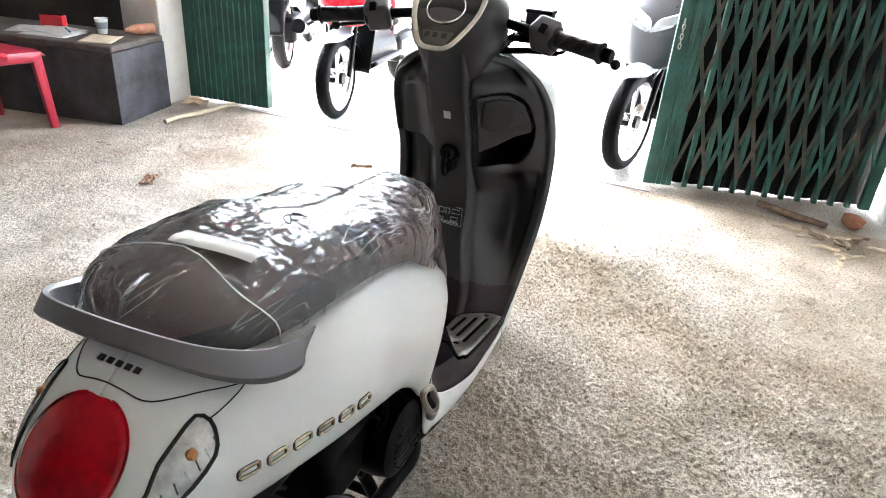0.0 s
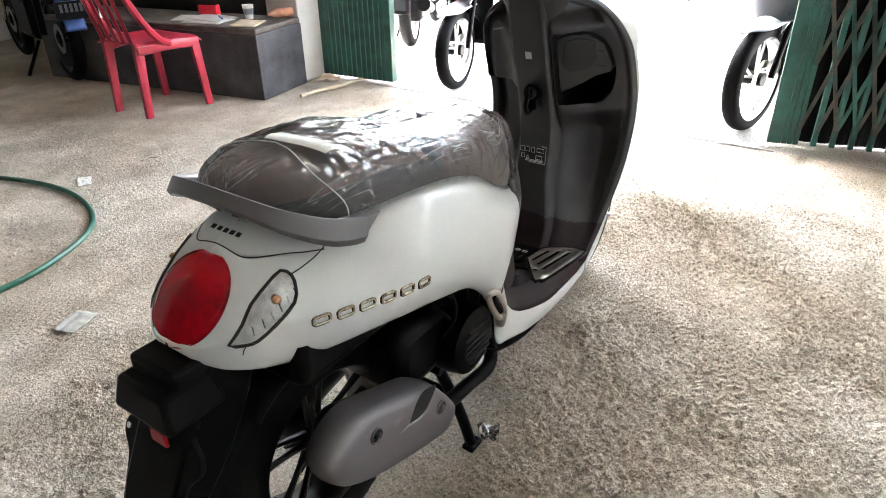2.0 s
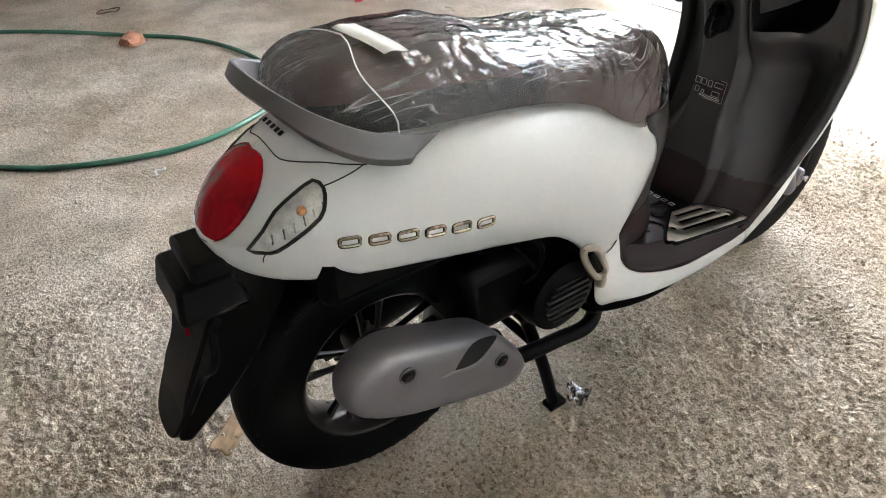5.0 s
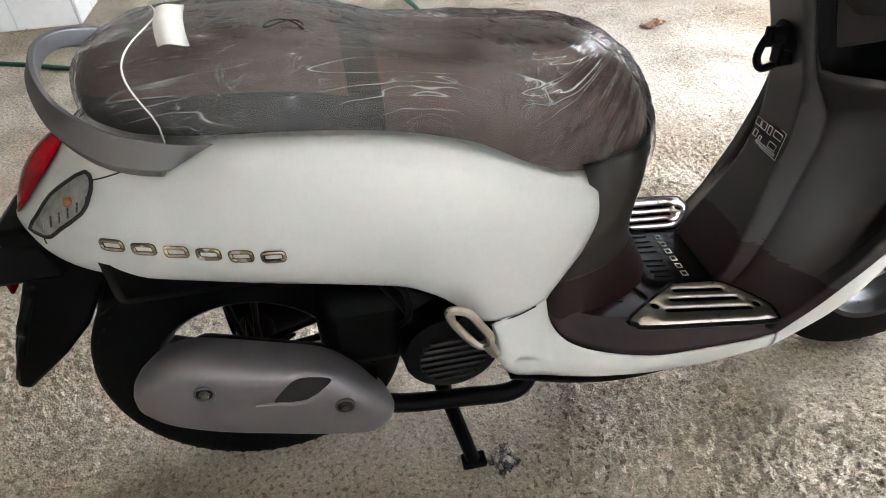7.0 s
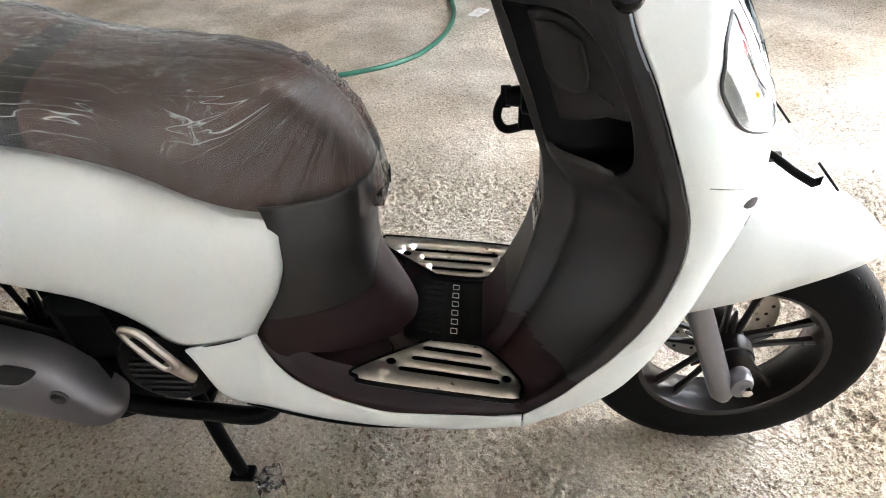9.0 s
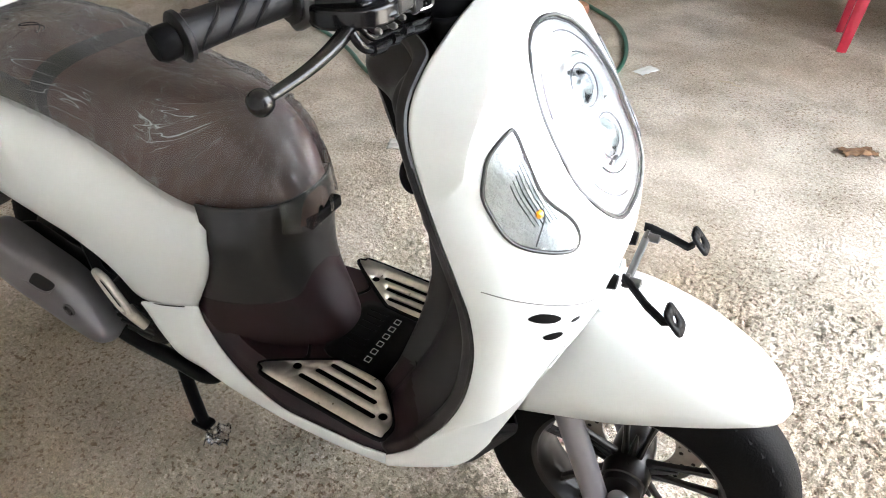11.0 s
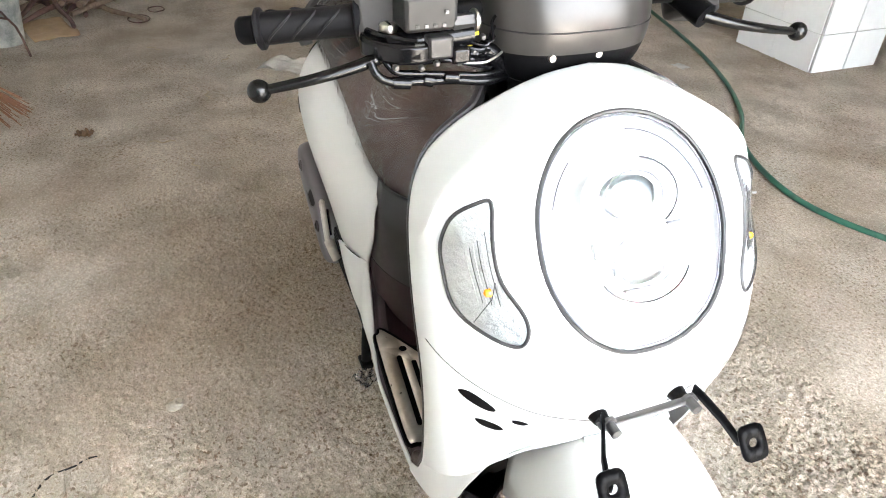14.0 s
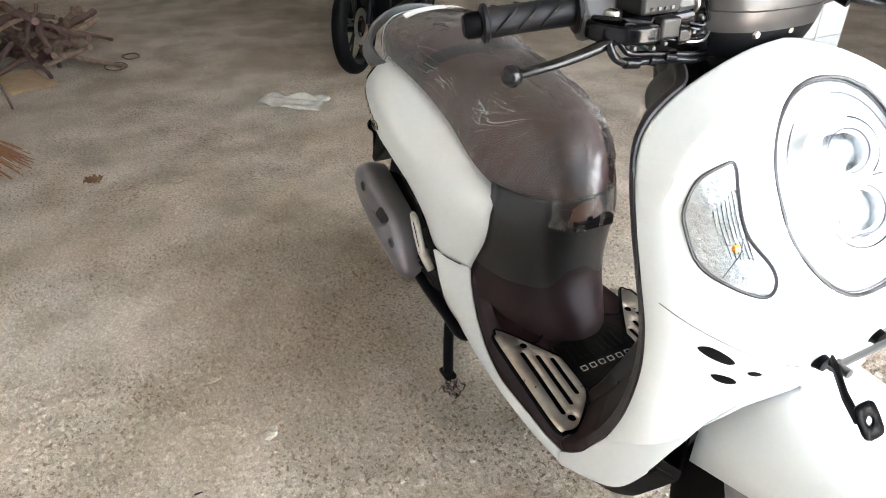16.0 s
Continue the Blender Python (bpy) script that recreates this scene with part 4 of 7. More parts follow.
shield = part("leg_shield", bm, [M_DARK, M_MAROON], scooter, "dark textured inner leg shield with glove pocket", solid=0.003, sharp=60)


def pocket_ring(k, depth):
    cy, cz = -0.112, 0.752
    return [Vector((shield_x(a, b) * (1 - smooth(0.02, 0.06, depth)) + 1.04 * smooth(0.02, 0.06, depth) + min(depth, 0.02), cy + (a - cy) * k, cz + (b - cz) * k)) for a, b in POCKET]


bm = bmesh.new()
loops = [[bm.verts.new(p) for p in pocket_ring(k, d)] for k, d in ((1.015, -0.0008), (0.995, -0.0012), (0.975, 0.004), (0.96, 0.02), (0.94, 0.04), (0.9, 0.07))]
for p, q in zip(loops, loops[1:]):
    for i in range(len(p)):
        bm.faces.new((p[i], p[(i + 1) % len(p)], q[(i + 1) % len(p)], q[i]))
bm.faces.new(loops[-1])
bmesh.ops.recalc_face_normals(bm, faces=bm.faces)
pocket = part("glove_pocket", bm, M_BLACK, shield, "open glove pocket", sharp=70)

# front mask, white
MK_C = tab(0.25, 1.1, 0.3, 1.126, 0.4, 1.136, 0.5, 1.148, 0.56, 1.158, 0.6, 1.17, 0.66, 1.181, 0.72, 1.178, 0.8, 1.141, 0.86, 1.098, 0.91, 1.053, 0.945, 1.008, 0.965, 0.97)


def mask_x(y, z):
    top = smooth(0.79, 0.83, z)
    k = min(1.0, abs(y) / (SH_W(z) * (1 - top) + 0.2125 * top))
    e = SH_EDGE(min(z, 0.88)) + 0.002
    return e + (max(MK_C(z), e) - e) * max(0.0, 1 - k ** 2.5) ** 0.5


def mask_at(u, v, s):
    i = min(int(v * (len(EDGE) - 1)), len(EDGE) - 2)
    f = v * (len(EDGE) - 1) - i
    e, n = EDGE[i].lerp(EDGE[i + 1], f), INNER[i].lerp(INNER[i + 1], f)
    q = math.sin(u * math.pi / 2)
    y, z = n.y + (e.y - n.y) * q, n.z + (e.z - n.z) * q
    p = Vector((mask_x(y, z), y, z))
    leg = smooth(0.45, 0.37, e.z)
    if leg > 0:
        low = Vector((n.x if n.z < 0.4 else mask_x(n.y, n.z), n.y, n.z))
        r = low.lerp(e + Vector((0.002, 0, 0)), u) + Vector((0, 0.008 * math.sin(math.pi * u), 0))
        p = p.lerp(r, leg)
    p = p.lerp(e + Vector((0.002, 0, 0)), smooth(0.93, 1.0, u))
    return Vector((p.x, s * p.y, p.z))


# the mask is open where the head lamp sits
hl = lamp_frame((1.122, 0, 0.825), (0.826, 0, 0.563))
hl_in = hl.inverted()
HL_A, HL_B = 0.1075, 0.1225


def in_lamp(p):
    q = hl_in @ p
    return (abs(q.x) / HL_A) ** 2.1 + (abs(q.y) / HL_B) ** 2.1 if abs(q.z) < 0.09 else 9.0


bm = bmesh.new()
for s in (-1, 1):
    part_bm = grid(90, 161, lambda u, v: mask_at(u, v, s))
    me = bpy.data.meshes.new("half")
    part_bm.to_mesh(me)
    part_bm.free()
    bm.from_mesh(me)
    bpy.data.meshes.remove(me)
bmesh.ops.remove_doubles(bm, verts=bm.verts, dist=2e-4)
bmesh.ops.recalc_face_normals(bm, faces=bm.faces)
gone = [f for f in bm.faces if in_lamp(f.calc_center_median()) < 1]
rim_verts = {v for f in gone for v in f.verts}
bmesh.ops.delete(bm, geom=gone, context="FACES")
for v in rim_verts:
    if v.is_valid:
        q = hl_in @ v.co
        k = in_lamp(v.co) ** (-1 / 2.1)
        v.co = hl @ Vector((q.x * k, q.y * k, q.z))
if sum(f.normal.x for f in bm.faces) < 0:
    bmesh.ops.reverse_faces(bm, faces=bm.faces)
part("front_mask", bm, M_WHITE, scooter, "glossy white front mask", solid=0.003, sharp=60)


def mask_p(off):
    def f(y, z):
        p = Vector((mask_x(y, z), y, z))
        d = 0.004
        n = Vector((1, -(mask_x(y + d, z) - mask_x(y - d, z)) / (2 * d), -(mask_x(y, z + d) - mask_x(y, z - d)) / (2 * d))).normalized()
        return p + n * off
    return f


# head lamp
HL = oval(HL_A, HL_B, 72, power=2.1)
lamp_rim = []
for a, b in HL:
    q = hl @ Vector((a, b, 0.0))
    lamp_rim.append(min(((q + (hl.to_3x3() @ Vector((0, 0, k * 0.002)))) for k in range(-24, 25)), key=lambda p: abs(mask_x(p.y, p.z) - p.x)))
rim_h = {i: (hl_in @ p).z for i, p in enumerate(lamp_rim)}


def lamp_h(a, b):
    """Height of the mask's opening above the lamp's own plane, in the direction of a, b."""
    q = math.atan2(b / HL_B, a / HL_A) / (2 * math.pi) * 72
    i = int(math.floor(q))
    f = q - i
    return rim_h[i % 72] * (1 - f) + rim_h[(i + 1) % 72] * f


def lamp_r(a, b):
    return (abs(a) / HL_A) ** 2.1 + (abs(b) / HL_B) ** 2.1


head = part("head_lamp", patch(HL, lambda a, b: hl @ Vector((a, b, lamp_h(a, b) * lamp_r(a, b) - 0.006 - 0.03 * max(0.0, 1 - lamp_r(a, b)) ** 0.5)), 14), M_HLBOWL, scooter, "big oval head lamp behind a clear lens")
part("lens", patch(HL, lambda a, b: hl @ Vector((a, b, lamp_h(a, b) * min(1.0, lamp_r(a, b)) ** 0.8 - 0.001 + 0.014 * max(0.0, 1 - lamp_r(a, b)))), 12), M_LENS, head)
part("bezel", tube([p - hl.to_3x3() @ Vector((0, 0, 0.0012)) for p in lamp_rim], 0.0025, 8, True), M_GASKET, head)
part("bezel_ring", tube([hl @ Vector((a * 0.965, b * 0.965, lamp_h(a, b) * 0.9 - 0.004)) for a, b in HL], 0.001, 6, True), M_SILVER, head)
for k, (b0, ra, rb) in enumerate(((0.036, 0.05, 0.037), (-0.03, 0.052, 0.04))):
    pm = hl @ Matrix.Translation((0, b0, -0.016)) @ pose(0, 0, 0, 90) @ Matrix.Diagonal((1, 1, rb / ra, 1))
    pr = part("projector", lathe([(ra * 1.02, 0.0), (ra, 0.014), (ra * 0.92, 0.018), (ra * 0.86, 0.012), (ra * 0.8, -0.004), (0.0005, -0.01)], 40, pm), M_HLBOWL, head, "silver projector bowl")
    part("projector_lens", lathe([(ra * 0.62, 0.0), (ra * 0.55, 0.012), (ra * 0.3, 0.02), (0.0005, 0.022)], 32, pm), M_LENS, pr)
    part("projector_ring", tube([pm @ Vector((ra * 1.03 * math.cos(q), 0.014, ra * 1.03 * math.sin(q))) for q in (np.linspace(-1.3, 0.9, 33) if k == 0 else np.linspace(0.35, 2.75, 33))], 0.0011, 6), M_GASKET, pr)
    part("projector_ring", tube([pm @ Vector((ra * 0.66 * math.cos(q), 0.016, ra * 0.66 * math.sin(q))) for q in np.linspace(0, 2 * math.pi, 49)[:-1]], 0.0009, 6, True), M_SILVER, pr)
for a0, a1, rr in ((0.3, 1.5, 0.84), (3.7, 4.6, 0.8), (2.3, 2.8, 0.86)):
    part("inner_rib", tube([hl @ Vector((HL_A * rr * math.cos(q), HL_B * rr * math.sin(q), -0.008)) for q in np.linspace(a0, a1, 18)], 0.0009, 6), M_SILVER, head)
for a, b, w, h in ((-0.047, -0.012, 0.01, 0.016), (-0.04, -0.036, 0.012, 0.008), (-0.01, -0.058, 0.03, 0.004), (0.045, 0.002, 0.016, 0.003)):
    part("inner_clip", box(a, b, -0.008, w, h, 0.006, hl), M_RAIL, head, bevel=0.001)

# front turn lamps
F_IND = [(-0.1445, 0.857), (-0.1405, 0.851), (-0.1435, 0.835), (-0.1455, 0.815), (-0.142, 0.788), (-0.127, 0.762), (-0.1255, 0.744), (-0.136, 0.732), (-0.163, 0.74), (-0.183, 0.756), (-0.1865, 0.788), (-0.1845, 0.82), (-0.171, 0.843)]
for s in (-1, 1):
    o = rounded([(a - 0.003 if s < 0 else 0.003 - a, b + 0.002) for a, b in F_IND], 4)
    fi = part("front_turn_lamp", patch(o, mask_p(0.0008), 6), M_REFLECT, scooter, "clear front turn lamp with amber bulb")
    part("lens", patch(o, mask_p(0.0022), 6), M_LENS, fi)
    part("gasket", tube([mask_p(0.0006)(a, b) for a, b in o], 0.0023, 6, True), M_GASKET, fi)
    for k in range(7):
        c = s * (0.147 + 0.0035 * k)
        part("reflector_rib", tube([mask_p(0.0016)(c + s * 0.003 * math.sin(b * 40), b) for b in np.linspace(0.77, 0.838 - 0.004 * k, 8)], 0.0006, 4), M_RAIL if k % 2 else M_CHROME, fi)
    part("reflector_edge", tube([mask_p(0.0016)(s * a, b) for a, b in ((0.172, 0.75), (0.155, 0.775), (0.15, 0.79))], 0.0008, 4), M_RAIL, fi)
    part("bulb", lathe([(0.0005, -0.008), (0.005, -0.006), (0.007, 0), (0.005, 0.006), (0.0005, 0.008)], 12, Matrix.Translation(mask_p(-0.001)(s * 0.157, 0.78)) @ Matrix.Diagonal((0.75, 0.75, 0.75, 1))), M_AMBER, fi)


# wheels
def wheel(name, cx, cz, R, r, w, spokes, label):
    wh = part(name, lathe([(0.012, -0.06), (0.03, -0.058), (0.034, -0.035), (0.034, 0.035), (0.03, 0.058), (0.012, 0.06)], 32, Matrix.Translation((cx, 0, cz))), M_RIM, scooter, label)
    m = Matrix.Translation((cx, 0, cz))
    prof = []
    for k in range(17):
        a = math.pi * k / 16
        prof.append((r + (R - r) * math.sin(a) ** 0.62, -w / 2 * math.copysign(abs(math.cos(a)) ** 0.75, math.cos(a)) * (0.86 + 0.14 * math.sin(a))))
    prof += [(r + 0.004, w * 0.36), (r + 0.004, -w * 0.36)]
    part("tyre", lathe(prof, 96, m, True), M_RUBBER, wh, "black tubeless tyre with block tread")
    rp = [(r + 0.006, -w * 0.42), (r - 0.003, -w * 0.42), (r - 0.008, -w * 0.38), (r - 0.01, -w * 0.28), (r - 0.018, -w * 0.14), (r - 0.018, w * 0.14), (r - 0.01, w * 0.28), (r - 0.008, w * 0.38), (r - 0.003, w * 0.42), (r + 0.006, w * 0.42), (r + 0.002, w * 0.2), (r + 0.002, -w * 0.2)]
    part("rim", lathe(rp, 72, m, True), M_RIM, wh, "dark bronze cast rim")
    for k in range(spokes):
        for d in (-0.17, 0.17):
            a, b = 2 * math.pi * k / spokes + 0.3, 2 * math.pi * k / spokes + 0.3 + d
            p0 = Vector((cx + 0.03 * math.cos(a + d * 2.2), -0.006, cz + 0.03 * math.sin(a + d * 2.2)))
            p1 = Vector((cx + (r - 0.012) * math.cos(b), -0.012, cz + (r - 0.012) * math.sin(b)))
            part("spoke", tube([p0.lerp(p1, q / 6) for q in range(7)], lambda t: 0.0085 - 0.0025 * math.sin(math.pi * min(1.0, t * 1.1)), 8, flat=0.85), M_RIM, wh)
        a = 2 * math.pi * k / spokes + 0.3
        part("spoke_web", tube([Vector((cx + q * math.cos(a), -0.004, cz + q * math.sin(a))) for q in (0.028, 0.055, 0.075)], lambda t: 0.014 - 0.011 * t, 8, flat=0.6), M_RIM, wh)
    part("hub_ring", lathe([(0.026, -0.05), (0.035, -0.046), (0.038, -0.02), (0.03, -0.016)], 32, m, True), M_RIM, wh)
    # tread blocks
    bm = bmesh.new()
    n = 54
    for k in range(n):
        for s in (-1, 1):
            t = 2 * math.pi * (k + 0.25 * s) / n
            rad = R - 0.0116
            mm = m @ Matrix.Rotation(-t, 4, "Y") @ Matrix.Translation((rad, s * w * 0.24, 0)) @ Matrix.Rotation(radians(30 * s), 4, "Z") @ Matrix.Rotation(radians(30 * s), 4, "X")
            box(0, 0, 0, 0.006, w * 0.26, 0.014, mm, bm)
    tagged(part("tread", bm, M_RUBBER, wh, "raised tyre tread blocks"), kind="stuff")
    return wh


front_wheel = wheel("front_wheel", 1.251, 0.243, 0.2424, 0.152, 0.1, 5, "front wheel with dark five-spoke rim")
rear_wheel = wheel("rear_wheel", 0.05, 0.252, 0.25, 0.152, 0.112, 5, "rear wheel with dark five-spoke rim")
# brake disc on the far side of the front wheel
disc = lathe([(0.06, 0.052), (0.104, 0.052), (0.104, 0.056), (0.06, 0.056)], 48, Matrix.Translation((1.251, 0, 0.243)), True)
disc_ob = part("brake_disc", disc, M_STEEL, front_wheel, "drilled steel brake disc")
for k in range(36):
    q, rr = 2 * math.pi * k / 36, 0.07 + 0.012 * (k % 3)
    part("drill_hole", lathe([(0.0005, -0.0006), (0.0035, -0.0006), (0.0035, 0.0)], 8, Matrix.Translation((1.251 + rr * math.cos(q), 0.0516, 0.243 + rr * math.sin(q)))), M_GAP, disc_ob)
part("caliper", box(1.17, 0.06, 0.31, 0.06, 0.05, 0.07), M_BLACK, front_wheel, bevel=0.008)
# fork legs
for s in (-1, 1):
    leg = part("fork_leg", tube(spline([(1.06, s * 0.06, 0.62), (1.155, s * 0.076, 0.4), (1.236, s * 0.085, 0.198)], 8), lambda t: 0.0195 - 0.009 * smooth(0.94, 1.0, t) if t > 0.35 else 0.016, 16), M_SILVER, scooter, "silver-grey fork leg")
    part("fork_foot", lathe([(0.016, -0.014), (0.019, -0.008), (0.019, 0.008), (0.016, 0.014)], 24, Matrix.Translation((1.252, s * 0.085, 0.24)) @ Matrix.Diagonal((1, 1, 1.4, 1))), M_SILVER, leg)
    part("axle_nut", lathe([(0.0005, -0.012), (0.0085, -0.012), (0.0085, 0.006), (0.0115, 0.007), (0.0115, 0.014)], 6, Matrix.Translation((1.256, s * 0.1, 0.243)) @ Matrix.Rotation(0 if s < 0 else math.pi, 4, "Z")), M_CHROME, leg)

# front fender
FE_TOP = tab(1.09, 0.588, 1.15, 0.594, 1.2, 0.592, 1.28, 0.573, 1.348, 0.541, 1.395, 0.508, 1.425, 0.475)
FE_LOW = tab(1.09, 0.4, 1.172, 0.424, 1.216, 0.436, 1.308, 0.462, 1.385, 0.474, 1.425, 0.472)
FE_W = tab(1.09, 0.104, 1.2, 0.1, 1.27, 0.091, 1.34, 0.074, 1.39, 0.052, 1.415, 0.03, 1.425, 0.006)


def fender_at(u, v):
    x = 1.09 + 0.335 * u ** 0.8
    a = (v - 0.5) * math.pi
    lo, hi, w = FE_LOW(x), FE_TOP(x), FE_W(x)
    c, n = abs(math.cos(a)), math.sin(a)
    return Vector((x, w * math.copysign(abs(n) ** 0.8, n), lo + (hi - lo) * c ** 0.75))


part("front_fender", grid(56, 24, fender_at), M_WHITE, scooter, "white front fender", solid=0.003)

# rear mudguard and number plate holder
PL = [(0.05, 0.0), (0.055, 0.03), (0.082, 0.05), (0.084, 0.075), (0.066, 0.1), (0.058, 0.15), (0.05, 0.2), (0.034, 0.228), (0.0, 0.236)]
mud_d = Vector((-0.46, 0, -0.888))
mud_m = Matrix.Translation((-0.185, 0, 0.502)) @ Matrix((Vector((0, 1, 0)), mud_d, Vector((0, 1, 0)).cross(mud_d))).transposed().to_4x4()
hugger = part("mudguard", prism(rounded([(a, b) for a, b in PL] + [(-a, b) for a, b in reversed(PL[:-1])], 3), -0.012, mud_m), M_BLACK, scooter, "black plastic rear mudguard", bevel=0.003)
part("mudguard_web", prism([(-0.06, 0.585), (-0.15, 0.575), (-0.205, 0.5), (-0.262, 0.39), (-0.292, 0.31), (-0.275, 0.3), (-0.2, 0.36), (-0.15, 0.41), (-0.1, 0.49)], 0.11, pose(0, -0.055, 0, 90)), M_BLACK, hugger, bevel=0.006)
part("plate_lamp", box(-0.192, 0, 0.535, 0.1, 0.13, 0.055, taper=0.8), M_BLACK, hugger, bevel=0.008)
part("lamp_hood", box(-0.16, 0, 0.56, 0.1, 0.1, 0.05), M_BLACK, hugger, bevel=0.008)
part("reflector", box(-0.232, -0.02, 0.487, 0.006, 0.034, 0.026), M_RED, hugger, "small red reflector", bevel=0.002)
part("plate_bolt", lathe([(0.0005, -0.002), (0.005, -0.001), (0.006, 0.003)], 12, mud_m @ pose(0.074, 0.062, 0.013, -90)), M_CHROME, hugger)
# inner fender over the rear wheel and dark frame behind the side covers
part("inner_fender", grid(30, 10, lambda u, v: (0.05 + 0.275 * math.cos(radians(20 + 108 * u)), (v - 0.5) * 0.17, 0.265 + 0.275 * math.sin(radians(20 + 108 * u)) - 0.03 * abs(v - 0.5) * 2)), M_BLACK, scooter, solid=0.004)
part("frame_cover", box(0.21, 0, 0.56, 0.56, 0.27, 0.13), M_BLACK, scooter, bevel=0.02)
part("swing_case", grid(30, 18, lambda u, v: (0.0 + 0.4 * u, 0.105 + 0.035 * math.cos(2 * math.pi * v), 0.265 + 0.03 * u + (0.075 + 0.02 * math.cos(math.pi * u)) * math.sin(2 * math.pi * v)), cv=True), M_BLACK, scooter)

# engine with its fan cover
eng = part("engine", lathe([(0.0005, -0.168), (0.05, -0.168), (0.072, -0.16), (0.078, -0.13), (0.075, 0.02), (0.0005, 0.02)], 40, Matrix.Translation((0.362, 0, 0.335))), M_BLACK, scooter, "black engine with slotted fan cover")
for k in range(7):
    z = 0.295 + 0.013 * k
    hw = math.sqrt(max(0.0, 0.05**2 - (z - 0.335) ** 2))
    part("fan_slat", box(0.362, -0.17, z, hw * 2, 0.006, 0.005), M_GAP, eng)
part("crank_case", box(0.3, -0.02, 0.36, 0.26, 0.2, 0.15), M_BLACK, eng, bevel=0.03)
part("cylinder", box(0.47, 0, 0.3, 0.16, 0.14, 0.12), M_BLACK, eng, bevel=0.02)
part("ignition_wire", tube(spline([(0.27, -0.12, 0.46), (0.3, -0.14, 0.42), (0.31, -0.13, 0.37)], 6), 0.004, 8), M_BLACK, eng)

# exhaust
pipe = part("exhaust_pipe", tube(spline([(0.5, -0.05, 0.27), (0.505, -0.11, 0.225), (0.47, -0.135, 0.19), (0.38, -0.135, 0.195), (0.28, -0.14, 0.215), (0.2, -0.15, 0.26)], 8), 0.016, 12), M_BLACK, scooter, "black exhaust pipe")
MU_A, MU_B = Vector((-0.06, -0.122, 0.374)), Vector((0.235, -0.12, 0.256))


def muffler_at(u, v):
    p = MU_A.lerp(MU_B, u)
    r = (0.012 + 0.045 * smooth(0.0, 0.2, u)) * (1 - 0.45 * smooth(0.72, 1.0, u))
    a = 2 * math.pi * v
    return p + Vector((0.41 * math.sin(a) * r, 0.9 * math.cos(a) * r, 0.91 * math.sin(a) * r))


bm = grid(40, 28, muffler_at, cv=True)
muf = part("muffler", bm, M_BLACK, scooter, "black muffler under a silver cover")


COVER = rounded([(-0.084, 0.372), (-0.066, 0.4), (-0.03, 0.42), (0.012, 0.42), (0.1, 0.389), (0.18, 0.357), (0.222, 0.314), (0.262, 0.256), (0.263, 0.23), (0.236, 0.212), (0.172, 0.226), (0.09, 0.253), (0.01, 0.282), (-0.052, 0.315), (-0.08, 0.345)], 4)
CO_X, CO_Z = 0.085, 0.315


def cover_y(x, z):
    """Outer face of the heat shield: flat, leaning slightly in at its upper edge."""
    return -0.191 + 0.06 * max(0.0, (z + 0.42 * (x - 0.1)) - 0.345)


bm = bmesh.new()
loops = [[bm.verts.new((CO_X + (x - CO_X) * k, -0.12 if d is None else cover_y(CO_X + (x - CO_X) * k, CO_Z + (z - CO_Z) * k) + d, CO_Z + (z - CO_Z) * k)) for x, z in COVER] for k, d in ((0.93, None), (0.985, 0.05), (1.0, 0.036), (0.99, 0.022), (0.955, 0.009), (0.9, 0.003), (0.8, 0.0), (0.5, -0.0015), (0.2, -0.0015))]
for p, q in zip(loops, loops[1:]):
    for i in range(len(p)):
        bm.faces.new((p[i], p[(i + 1) % len(p)], q[(i + 1) % len(p)], q[i]))
bm.faces.new(loops[-1])
bmesh.ops.recalc_face_normals(bm, faces=bm.faces)
mcov = part("muffler_cover", bm, M_SILVER, muf, "satin silver heat shield", sharp=60)
SLOT = rounded([(0.1, 0.334), (0.112, 0.352), (0.136, 0.372), (0.162, 0.37), (0.184, 0.36), (0.17, 0.344), (0.146, 0.33), (0.12, 0.328)], 3)
part("slot", patch(SLOT, lambda a, b: Vector((a, cover_y(a, b) - 0.0022, b)), 4), M_GAP, mcov)
part("slot_lip", tube(spline([(x, cover_y(x, z) - 0.002, z) for x, z in ((0.074, 0.334), (0.1, 0.3325), (0.122, 0.3265), (0.148, 0.3275), (0.168, 0.34))], 6), lambda t: 0.0035 * math.sin(math.pi * (0.08 + 0.84 * t)), 8), M_SILVER, mcov)
for x, z in ((0.015, 0.377), (0.195, 0.3)):
    m_ = Matrix.Translation((x, cover_y(x, z) - 0.001, z))
    part("bolt_cup", lathe([(0.0145, 0.002), (0.0145, -0.002), (0.0125, -0.003), (0.011, 0.001)], 24, m_, True), M_RAIL, mcov)
    cup = part("bolt", lathe([(0.0005, -0.001), (0.011, -0.001), (0.0112, 0.001)], 20, m_), M_GAP, mcov)
    part("bolt_head", lathe([(0.0005, -0.006), (0.006, -0.006), (0.0075, -0.0035), (0.0075, 0.0)], 6, m_), M_SWITCH, cup)

